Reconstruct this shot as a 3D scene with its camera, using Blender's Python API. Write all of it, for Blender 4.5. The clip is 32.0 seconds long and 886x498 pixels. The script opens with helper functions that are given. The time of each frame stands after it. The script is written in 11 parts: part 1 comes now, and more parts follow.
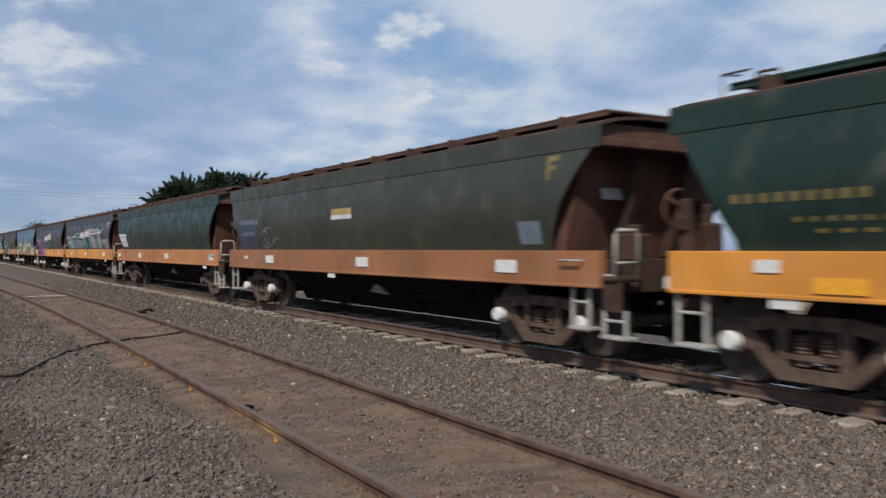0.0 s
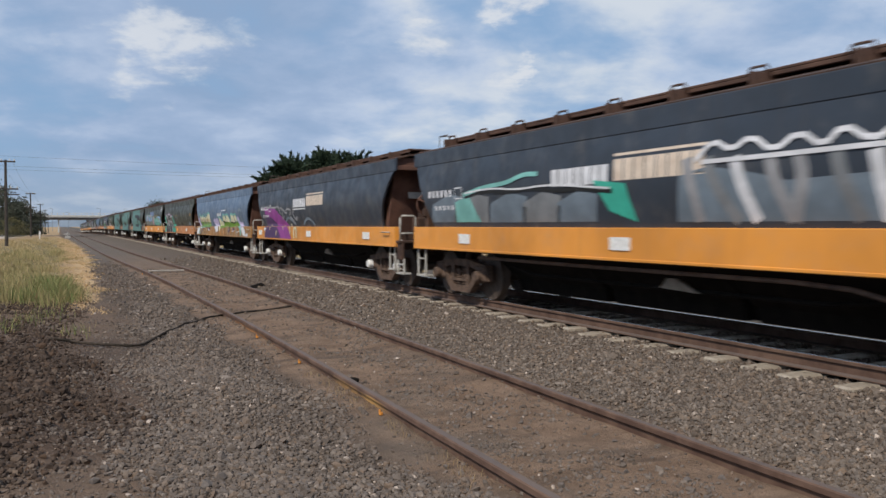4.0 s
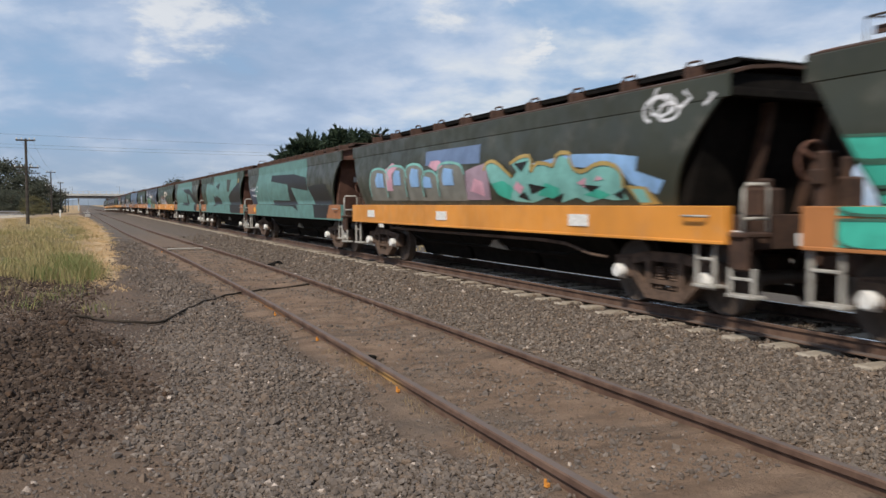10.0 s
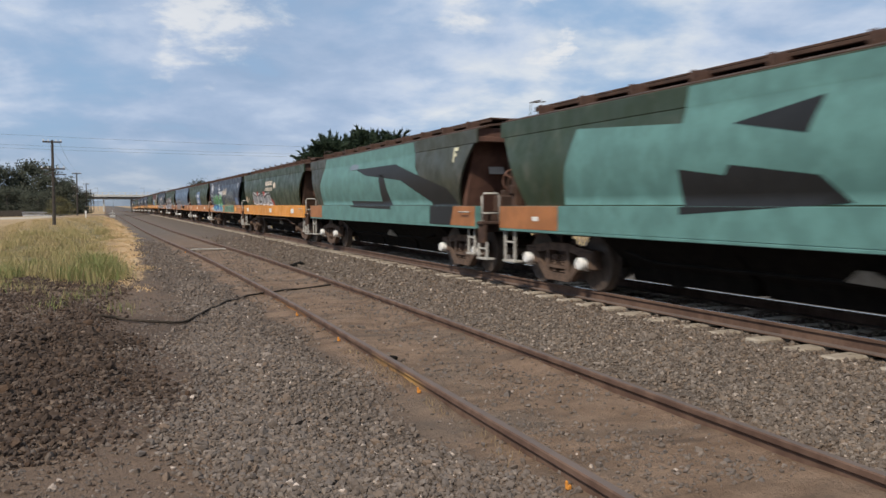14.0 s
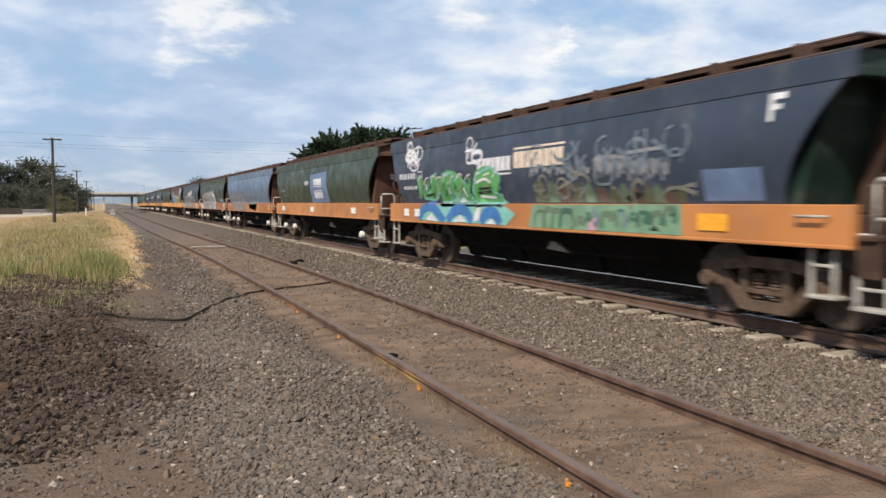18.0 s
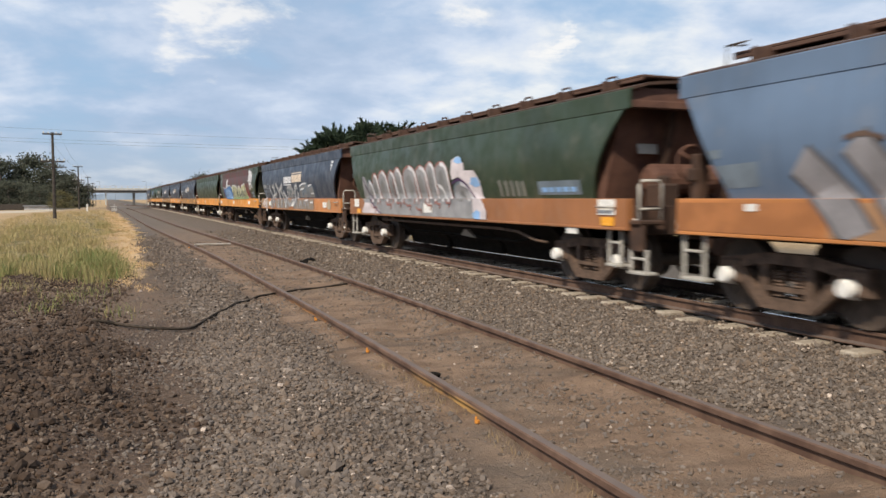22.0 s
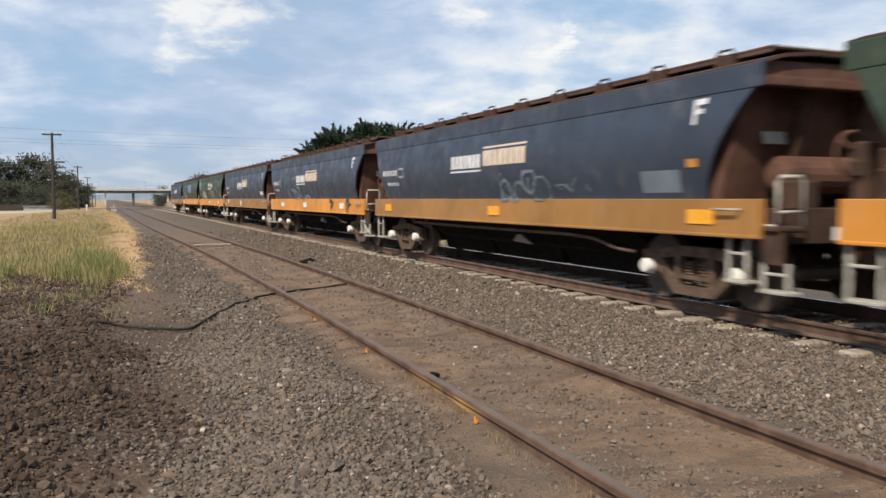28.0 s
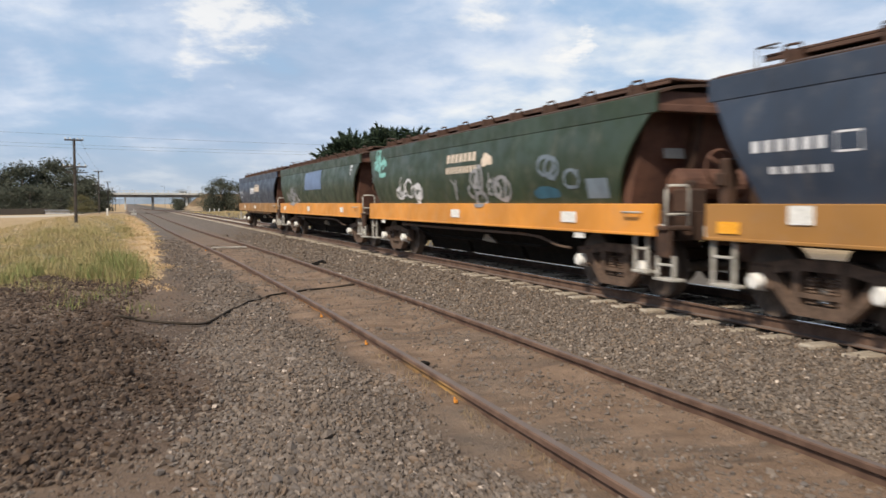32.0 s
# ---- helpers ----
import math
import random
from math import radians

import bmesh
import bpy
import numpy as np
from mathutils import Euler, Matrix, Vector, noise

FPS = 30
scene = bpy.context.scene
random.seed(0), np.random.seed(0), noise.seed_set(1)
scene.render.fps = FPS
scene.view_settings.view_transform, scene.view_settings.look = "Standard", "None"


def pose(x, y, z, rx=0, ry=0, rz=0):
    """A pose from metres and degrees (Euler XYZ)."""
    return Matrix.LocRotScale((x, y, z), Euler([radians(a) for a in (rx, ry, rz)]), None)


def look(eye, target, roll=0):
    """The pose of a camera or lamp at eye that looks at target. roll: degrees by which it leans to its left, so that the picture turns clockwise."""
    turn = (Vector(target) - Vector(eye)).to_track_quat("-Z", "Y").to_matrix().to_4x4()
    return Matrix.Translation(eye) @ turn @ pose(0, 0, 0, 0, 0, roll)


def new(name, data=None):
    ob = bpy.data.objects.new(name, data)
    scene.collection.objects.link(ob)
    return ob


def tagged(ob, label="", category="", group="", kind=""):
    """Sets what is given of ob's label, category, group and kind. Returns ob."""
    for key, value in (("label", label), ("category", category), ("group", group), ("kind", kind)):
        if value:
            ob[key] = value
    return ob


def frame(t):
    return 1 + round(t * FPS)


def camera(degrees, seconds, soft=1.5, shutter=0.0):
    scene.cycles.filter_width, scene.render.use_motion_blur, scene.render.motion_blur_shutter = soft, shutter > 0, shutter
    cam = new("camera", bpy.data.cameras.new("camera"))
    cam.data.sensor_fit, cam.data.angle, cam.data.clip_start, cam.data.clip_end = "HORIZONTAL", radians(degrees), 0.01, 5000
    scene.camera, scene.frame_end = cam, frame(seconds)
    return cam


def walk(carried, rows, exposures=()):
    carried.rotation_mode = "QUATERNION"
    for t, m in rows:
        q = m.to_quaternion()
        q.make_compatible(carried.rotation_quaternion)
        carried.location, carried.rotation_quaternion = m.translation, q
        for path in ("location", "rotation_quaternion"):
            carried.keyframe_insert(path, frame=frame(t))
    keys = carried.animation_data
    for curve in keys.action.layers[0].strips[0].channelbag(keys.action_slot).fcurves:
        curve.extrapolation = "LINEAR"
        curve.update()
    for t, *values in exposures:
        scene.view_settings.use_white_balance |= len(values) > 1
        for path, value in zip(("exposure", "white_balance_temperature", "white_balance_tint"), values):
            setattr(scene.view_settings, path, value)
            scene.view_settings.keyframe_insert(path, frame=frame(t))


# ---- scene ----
# camera: seconds, x, y, z, pitch, turn
cam = camera(57.0, 32.0, soft=1.5, shutter=0.4)
PATH = [
    (0, 0.00, 0.00, 1.70, 0.00, -32.30), (0.5, 0.00, 0.00, 1.70, 0.03, -32.12), (1, 0.00, 0.00, 1.70, 0.00, -30.92),
    (1.5, 0.00, 0.00, 1.70, -0.02, -28.18), (2, 0.00, 0.00, 1.70, -0.02, -25.97), (2.5, 0.00, 0.00, 1.70, -0.21, -25.54),
    (3, 0.00, 0.00, 1.70, -0.32, -25.03), (3.5, 0.00, 0.00, 1.70, -1.19, -25.12), (5.5, 0.00, 0.00, 1.70, -1.94, -25.09),
    (6, 0.00, 0.00, 1.70, -1.94, -25.09), (6.5, 0.00, 0.00, 1.70, -1.94, -25.10), (7, 0.00, 0.00, 1.70, -1.99, -25.10),
    (7.5, 0.00, 0.00, 1.70, -2.34, -25.02), (8, 0.00, 0.00, 1.70, -2.43, -24.54), (8.5, 0.00, 0.00, 1.70, -2.45, -24.02),
    (9, 0.00, 0.00, 1.70, -3.21, -24.03), (9.5, 0.00, 0.00, 1.70, -3.17, -23.96), (10, 0.00, 0.00, 1.70, -3.15, -23.95),
    (10.5, 0.00, 0.00, 1.70, -3.14, -23.91), (11, 0.00, 0.00, 1.70, -3.14, -23.86), (11.5, 0.00, 0.00, 1.70, -3.21, -22.95),
    (12, 0.00, 0.00, 1.70, -3.21, -22.37), (12.5, 0.00, 0.00, 1.70, -3.15, -22.42), (13, 0.00, 0.00, 1.70, -3.09, -22.43),
    (13.5, 0.00, 0.00, 1.70, -3.09, -22.46), (14, 0.00, 0.00, 1.70, -3.09, -22.46), (14.5, 0.00, 0.00, 1.70, -3.08, -22.46),
    (16.5, 0.00, 0.00, 1.70, -3.14, -22.53), (17, 0.00, 0.00, 1.70, -3.23, -22.48), (17.5, 0.00, 0.00, 1.70, -3.32, -22.46),
    (18, 0.00, 0.00, 1.70, -3.26, -22.45), (18.5, -0.00, 0.00, 1.70, -3.26, -22.41), (19, 0.03, 0.34, 1.69, -3.31, -22.41),
    (19.5, 0.06, 0.85, 1.68, -3.45, -22.54), (20, 0.07, 1.35, 1.68, -3.60, -22.83), (20.5, 0.07, 1.37, 1.68, -3.62, -22.57),
    (21, 0.07, 1.35, 1.68, -3.59, -22.32), (21.5, 0.07, 1.36, 1.68, -3.59, -22.32), (22, 0.07, 1.35, 1.68, -3.54, -22.32),
    (22.5, 0.07, 1.33, 1.68, -3.55, -22.31), (23, 0.07, 1.34, 1.68, -3.55, -22.32), (23.5, 0.07, 1.34, 1.68, -3.54, -22.32),
    (24, 0.07, 1.34, 1.68, -3.54, -22.34), (24.5, 0.07, 1.34, 1.68, -3.54, -22.34), (25, 0.07, 1.34, 1.68, -3.54, -22.30),
    (25.5, 0.07, 1.35, 1.68, -3.53, -22.30), (27.5, 0.07, 1.34, 1.68, -3.51, -22.35), (28, 0.07, 1.34, 1.68, -3.51, -22.35),
    (28.5, 0.07, 1.34, 1.68, -3.51, -22.37), (29, 0.07, 1.33, 1.68, -3.50, -22.35), (29.5, 0.07, 1.32, 1.68, -3.50, -22.38),
    (30, 0.07, 1.33, 1.68, -3.50, -22.42), (30.5, 0.07, 1.34, 1.68, -3.51, -22.68), (31, 0.07, 1.35, 1.68, -3.49, -22.64),
    (31.5, 0.07, 1.34, 1.68, -3.49, -22.62), (32, 0.03, 0.51, 1.69, -3.23, -21.16)]
EXPOSURE = [(0.0, -0.32, 6050, 10), (3.0, -0.28, 6150, 10), (6.0, -0.12, 6120, 10), (9.0, -0.11, 6300, 10), (13.0, -0.10, 6400, 10), (14.5, -0.05, 6400, 10), (16.5, 0.17, 6560, 10), (18.5, 0.20, 6640, 10), (21.0, 0.18, 6730, 10), (32.0, 0.18, 6730, 10)]
walk(cam, [(t, pose(x, y, z, 90 + p, 0, r)) for t, x, y, z, p, r in PATH], EXPOSURE)

# ---- sky and sun ----
SUN_FROM = Vector((-0.62, -0.50, 0.80)).normalized()
SUN_EL = math.asin(SUN_FROM.z)
SUN_AZ = math.atan2(SUN_FROM.x, SUN_FROM.y)


class Net:
    """Small wrapper for node trees."""

    def __init__(self, tree):
        self.t = tree
        tree.nodes.clear()

    def add(self, kind, ins=None, operation=None, clamp=False, easing=None, blend=None):
        n = self.t.nodes.new(kind)
        if operation:
            n.operation = operation
            if clamp:
                n.use_clamp = True
        if easing:
            n.interpolation_type = easing
        if blend:
            n.data_type, n.blend_type = "RGBA", blend
        for k, v in (ins or {}).items():
            if isinstance(v, bpy.types.NodeSocket):
                self.t.links.new(v, n.inputs[k])
            else:
                n.inputs[k].default_value = v
        return n

    def math(self, op, a, b=0.0, clamp=False):
        return self.add("ShaderNodeMath", {0: a, 1: b}, operation=op, clamp=clamp).outputs[0]

    def noise(self, vec, scale, detail=4.0, rough=0.55, dist=0.0):
        return self.add("ShaderNodeTexNoise", {"Vector": vec, "Scale": scale, "Detail": detail, "Roughness": rough, "Distortion": dist}).outputs["Fac"]

    def ramp(self, fac, stops):
        n = self.add("ShaderNodeValToRGB", {"Fac": fac})
        e = n.color_ramp.elements
        while len(e) < len(stops):
            e.new(0.5)
        for el, (pos, col) in zip(e, stops):
            el.position = pos
            el.color = (*col, 1) if len(col) == 3 else col
        return n.outputs["Color"]

    def span(self, v, a, b, lo=0.0, hi=1.0):
        return self.add("ShaderNodeMapRange", {"Value": v, "From Min": a, "From Max": b, "To Min": lo, "To Max": hi}, easing="SMOOTHSTEP").outputs[0]

    def mix(self, fac, a, b, blend="MIX"):
        n = self.add("ShaderNodeMix", blend=blend)
        for i, v in ((0, fac), (6, a), (7, b)):
            if isinstance(v, bpy.types.NodeSocket):
                self.t.links.new(v, n.inputs[i])
            else:
                n.inputs[i].default_value = v if i == 0 else (*v, 1)
        return n.outputs[2]


world = bpy.data.worlds.new("sky")
scene.world = world
world.use_nodes = True
w = Net(world.node_tree)
sky = w.add("ShaderNodeTexSky")
sky.sky_type, sky.sun_disc, sky.sun_elevation, sky.sun_rotation = "NISHITA", False, SUN_EL, SUN_AZ
sky.air_density, sky.dust_density, sky.ozone_density = 1.0, 1.6, 1.4
way = w.add("ShaderNodeTexCoord").outputs["Generated"]
sep = w.add("ShaderNodeSeparateXYZ", {0: way})
up = w.math("MAXIMUM", sep.outputs[2], 0.0)
lift = w.math("ADD", up, 0.27)
flat = w.add("ShaderNodeCombineXYZ", {0: w.math("DIVIDE", sep.outputs[0], lift), 1: w.math("DIVIDE", sep.outputs[1], lift), 2: 0.0}).outputs[0]
flat = w.add("ShaderNodeMapping", {"Vector": flat, "Location": (1.7, 0.35, 0.0), "Rotation": (0.0, 0.0, 0.35)}).outputs[0]
veil = w.noise(flat, 1.1, 6.0, 0.55, 0.35)
puff = w.noise(flat, 3.2, 9.0, 0.56, 0.15)
grey = w.noise(flat, 1.6, 8.0, 0.56, 0.25)
head = w.noise(flat, 5.4, 9.0, 0.58, 0.12)
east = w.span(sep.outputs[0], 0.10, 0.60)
cover = w.span(w.math("ADD", w.math("MULTIPLY", veil, 0.55), w.math("MULTIPLY", puff, 0.45)), 0.36, 0.56)
heap = None
for aim, wide in (((0.11, 0.968, 0.226), 0.006), ((0.452, 0.862, 0.230), 0.008), ((0.27, 0.945, 0.165), 0.004)):
    near = w.add("ShaderNodeVectorMath", {0: way, 1: aim}, operation="DOT_PRODUCT").outputs["Value"]
    spot = w.math("MULTIPLY", w.span(near, 1 - wide, 1 - wide * 0.1), 0.20)
    heap = spot if heap is None else w.math("MAXIMUM", heap, spot)
bank = w.add("ShaderNodeVectorMath", {0: way, 1: (0.10, 0.985, 0.135)}, operation="DOT_PRODUCT").outputs["Value"]
bank = w.math("MULTIPLY", w.span(bank, 0.945, 0.995), 0.10)
light = w.math("ADD", w.math("MULTIPLY", grey, 0.45), w.math("MULTIPLY", puff, 0.55))
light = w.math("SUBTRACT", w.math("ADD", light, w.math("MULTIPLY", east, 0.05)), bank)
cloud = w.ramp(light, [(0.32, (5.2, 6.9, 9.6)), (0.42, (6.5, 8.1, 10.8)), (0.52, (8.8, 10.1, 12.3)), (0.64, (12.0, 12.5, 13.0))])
top = w.span(w.math("ADD", head, heap), 0.62, 0.84)
cloud = w.mix(w.math("MULTIPLY", top, 0.8), cloud, w.mix(w.span(head, 0.40, 0.62), (10.6, 11.3, 12.4), (13.6, 13.5, 13.3)))
cover = w.math("MAXIMUM", cover, top)
blue = w.mix(0.75, sky.outputs[0], (5.4, 8.3, 12.2))
upper = w.mix(w.math("MULTIPLY", cover, 0.92), blue, cloud)
low = w.span(up, 0.0, 0.10)
both = w.mix(low, w.mix(w.math("MULTIPLY", w.span(puff, 0.42, 0.64), 0.6), (5.9, 7.3, 9.2), (9.2, 9.9, 10.7)), upper)
ground_half = w.mix(w.span(sep.outputs[2], -0.04, 0.0), (2.2, 2.0, 1.7), both)
back = w.add("ShaderNodeBackground", {"Color": ground_half, "Strength": 0.066})
w.t.links.new(back.outputs[0], w.add("ShaderNodeOutputWorld").inputs["Surface"])

sun = new("sun", bpy.data.lights.new("sun", "SUN"))
sun.data.energy, sun.data.angle, sun.data.color = 4.35, radians(1.5), (1.0, 0.90, 0.76)
sun.matrix_world = look(SUN_FROM * 50, (0, 0, 0))

# ---- materials ----
def surface(name, build, rough=0.8, metal=0.0, bump=None, spec=0.4):
    """A principled material; build(net, position) returns the colour, bump(net, position) a height and its depth."""
    m = bpy.data.materials.new(name)
    m.use_nodes = True
    n = Net(m.node_tree)
    pos = n.add("ShaderNodeTexCoord").outputs["Object"]
    col = build(n, pos)
    ins = {"Base Color": col if isinstance(col, bpy.types.NodeSocket) else (*col, 1), "Metallic": metal, "Specular IOR Level": spec}
    ins["Roughness"] = rough(n, pos) if callable(rough) else rough
    if bump:
        h, depth = bump(n, pos)
        ins["Normal"] = n.add("ShaderNodeBump", {"Height": h, "Distance": depth, "Strength": 1.0}).outputs[0]
    p = n.add("ShaderNodeBsdfPrincipled", ins)
    n.t.links.new(p.outputs[0], n.add("ShaderNodeOutputMaterial").inputs["Surface"])
    return m


def shade(c, k):
    return tuple(min(1.0, v * k) for v in c)


def stretched(n, pos, sx, sy, sz):
    return n.add("ShaderNodeMapping", {"Vector": pos, "Scale": (sx, sy, sz)}).outputs[0]


def paint(name, col, dirt=(0.10, 0.065, 0.04), amount=0.35, rough=0.42):
    """Weathered wagon paint: blotches, vertical runs and dust."""
    def build(n, pos):
        seed = n.add("ShaderNodeObjectInfo").outputs["Random"]
        pos = n.add("ShaderNodeVectorMath", {0: pos, 1: n.add("ShaderNodeCombineXYZ", {0: n.math("MULTIPLY", seed, 40.0), 1: n.math("MULTIPLY", seed, 90.0)}).outputs[0]}).outputs[0]
        big = n.noise(pos, 0.7, 3.0)
        base = n.mix(n.span(big, 0.3, 0.7), shade(col, 0.86), shade(col, 1.16))
        runs = n.noise(stretched(n, pos, 3, 7, 0.35), 1.0, 5.0, 0.65)
        base = n.mix(n.math("MULTIPLY", n.span(runs, 0.52, 0.75), amount), base, dirt)
        spots = n.noise(pos, 9.0, 6.0, 0.7)
        base = n.mix(n.math("MULTIPLY", n.span(spots, 0.60, 0.76), amount * 0.7), base, shade(dirt, 1.5))
        return n.mix(n.math("MULTIPLY", n.span(n.noise(pos, 2.2, 5.0, 0.6), 0.5, 0.8), 0.18), base, (0.30, 0.27, 0.23))
    return surface(name, build, lambda n, pos: n.span(n.noise(pos, 3.0, 4.0), 0.3, 0.7, rough - 0.08, rough + 0.16), 0.0,
                   lambda n, pos: (n.math("ADD", n.noise(pos, 1.6, 2.0), n.math("MULTIPLY", n.noise(pos, 30.0, 3.0), 0.10)), 0.012))


def rusty(name, a, b, rough=0.85, scale=6.0, spec=0.4):
    def build(n, pos):
        f = n.noise(pos, scale, 6.0, 0.65)
        c = n.mix(n.span(f, 0.35, 0.65), a, b)
        return n.mix(n.math("MULTIPLY", n.span(n.noise(pos, scale * 6, 4.0, 0.7), 0.55, 0.75), 0.5), c, shade(a, 0.5))
    return surface(name, build, rough, 0.0, lambda n, pos: (n.noise(pos, scale * 5, 5.0, 0.7), 0.004), spec)


GREEN = paint("dark_green_paint", (0.028, 0.046, 0.026), amount=0.18)
DEEPGREEN = paint("bluish_green_paint", (0.012, 0.030, 0.023), amount=0.12)
OLIVE = paint("olive_paint", (0.038, 0.042, 0.029), amount=0.2)
NAVY = paint("navy_grey_paint", (0.032, 0.045, 0.071), amount=0.22)
SLATE = paint("slate_paint", (0.034, 0.043, 0.058), amount=0.22)
SKYBLUE = paint("faded_blue_paint", (0.105, 0.155, 0.235), dirt=(0.075, 0.095, 0.135), amount=0.35)
def mottled(n, pos):
    c = n.mix(n.span(n.noise(pos, 1.3, 6.0, 0.65, 0.6), 0.40, 0.62), (0.105, 0.022, 0.020), (0.060, 0.040, 0.030))
    return n.mix(n.span(n.noise(pos, 2.6, 5.0, 0.7), 0.56, 0.72, 0.0, 0.7), c, (0.036, 0.050, 0.030))


PATCHY = surface("patchy_maroon_paint", mottled, 0.5)
ORANGE = paint("faded_orange_paint", (0.46, 0.185, 0.060), dirt=(0.25, 0.11, 0.05))
BROWNORANGE = paint("browned_orange_paint", (0.30, 0.125, 0.050), dirt=(0.15, 0.07, 0.04))
YELLOW = paint("yellow_orange_paint", (0.63, 0.258, 0.042), dirt=(0.40, 0.17, 0.05), amount=0.25)
OCHRE = paint("ochre_paint", (0.32, 0.158, 0.045), dirt=(0.18, 0.09, 0.04))
RUST = rusty("rust_brown", (0.064, 0.035, 0.025), (0.108, 0.058, 0.040), scale=2.0)
ENDRUST = rusty("reddish_end_rust", (0.080, 0.038, 0.027), (0.135, 0.066, 0.044), scale=2.0)
DARKRUST = rusty("dark_rust", (0.040, 0.022, 0.015), (0.075, 0.040, 0.026), scale=3.0)
BOGIE = rusty("bogie_dust", (0.062, 0.040, 0.029), (0.145, 0.094, 0.066), scale=7.0)
# near-black, little gloss: holds the underframe's shade; also for black lids, clods and tyres
BLACK = rusty("near_black", (0.006, 0.0054, 0.0048), (0.012, 0.010, 0.0085), rough=0.95, scale=5.0, spec=0.12)
WHEEL = rusty("wheel_steel", (0.050, 0.036, 0.028), (0.085, 0.062, 0.048), rough=0.6, scale=9.0)
GALV = rusty("grey_handrail", (0.30, 0.28, 0.25), (0.44, 0.42, 0.38), rough=0.6, scale=9.0)
WHITE = rusty("chalk_white", (0.62, 0.61, 0.58), (0.80, 0.79, 0.76), rough=0.7, scale=5.0)
CREAM = rusty("cream_lettering", (0.58, 0.47, 0.37), (0.70, 0.59, 0.48), rough=0.6, scale=5.0)
AMBER = rusty("amber_reflector", (0.80, 0.34, 0.02), (0.88, 0.42, 0.04), rough=0.35, scale=5.0)
# pale tone of the added wedge; sunlight is put into this colour
LITWEDGE = rusty("lit_wedge_pale", (0.19, 0.16, 0.12), (0.28, 0.24, 0.19), scale=8.0)


def flatpaint(name, col, rough=0.5):
    def build(n, pos):
        c = n.mix(n.span(n.noise(pos, 3.0, 5.0, 0.6), 0.35, 0.68), shade(col, 0.84), shade(col, 1.12))
        c = n.mix(n.math("MULTIPLY", n.span(n.noise(pos, 8.0, 4.0, 0.65, 0.8), 0.52, 0.72), 0.35), c, [0.62 * v + 0.02 for v in col])
        return n.mix(n.math("MULTIPLY", n.span(n.noise(stretched(n, pos, 3, 9, 0.6), 1.2, 5.0, 0.65), 0.56, 0.8), 0.30), c, shade(col, 0.6))
    return surface(name, build, rough)


SPRAY = {k: flatpaint("spray_" + k, c) for k, c in {
    "white": (0.66, 0.66, 0.68), "silver": (0.28, 0.28, 0.29), "grey": (0.20, 0.21, 0.22), "black": (0.012, 0.012, 0.014),
    "purple": (0.070, 0.030, 0.105), "magenta": (0.26, 0.045, 0.25), "lilac": (0.48, 0.42, 0.60), "lime": (0.17, 0.33, 0.03),
    "cream": (0.66, 0.62, 0.42), "mint": (0.055, 0.42, 0.31), "teal": (0.105, 0.225, 0.205), "aqua": (0.20, 0.46, 0.42), "blue": (0.045, 0.17, 0.42),
    "sky": (0.25, 0.43, 0.70), "pink": (0.62, 0.34, 0.42), "red": (0.42, 0.075, 0.055), "yellow": (0.46, 0.46, 0.20), "orange": (0.60, 0.26, 0.05),
    "panel": (0.13, 0.19, 0.32), "green": (0.10, 0.36, 0.11), "dark": (0.013, 0.013, 0.013), "ochre": (0.34, 0.19, 0.05), "seafoam": (0.18, 0.31, 0.20), "rustred": (0.30, 0.13, 0.11), "pine": (0.05, 0.13, 0.09), "petrol": (0.03, 0.10, 0.15), "tan": (0.42, 0.33, 0.23), "olive": (0.046, 0.050, 0.034),
    "ghostolive": (0.20, 0.20, 0.175), "peach": (0.56, 0.36, 0.16), "pinklilac": (0.36, 0.26, 0.32), "browngreen": (0.10, 0.105, 0.06), "seafoam2": (0.12, 0.17, 0.11), "darkgrey": (0.09, 0.085, 0.09),
    "greypaint": (0.24, 0.23, 0.24), "bluegrey": (0.17, 0.19, 0.22), "dustorange": (0.34, 0.19, 0.10), "grey2": (0.21, 0.21, 0.21), "whitepink": (0.62, 0.56, 0.58), "greytan": (0.25, 0.20, 0.16),
    "petrolgrey": (0.12, 0.16, 0.18), "darkred": (0.21, 0.035, 0.032), "chalk": (0.40, 0.41, 0.41), "paleyellow": (0.42, 0.44, 0.24), "leaf": (0.17, 0.30, 0.11), "rustpink": (0.34, 0.19, 0.14),
    "rustorange": (0.35, 0.14, 0.05), "navy": (0.045, 0.06, 0.10), "ghost": (0.16, 0.20, 0.24), "gold": (0.42, 0.30, 0.10), "dullgold": (0.20, 0.15, 0.05), "brown": (0.11, 0.07, 0.05)}.items()}

# ---- helpers for meshes ----
def make_mesh(name, verts, faces, smooth=False):
    me = bpy.data.meshes.new(name)
    me.from_pydata([tuple(v) for v in verts], [], [tuple(f) for f in faces])
    me.materials.append(None)
    if smooth:
        me.shade_smooth()
    return me


def from_bm(name, bm, smooth=False):
    bmesh.ops.recalc_face_normals(bm, faces=bm.faces)
    me = bpy.data.meshes.new(name)
    bm.to_mesh(me)
    bm.free()
    me.materials.append(None)
    if smooth:
        me.shade_smooth()
    return me


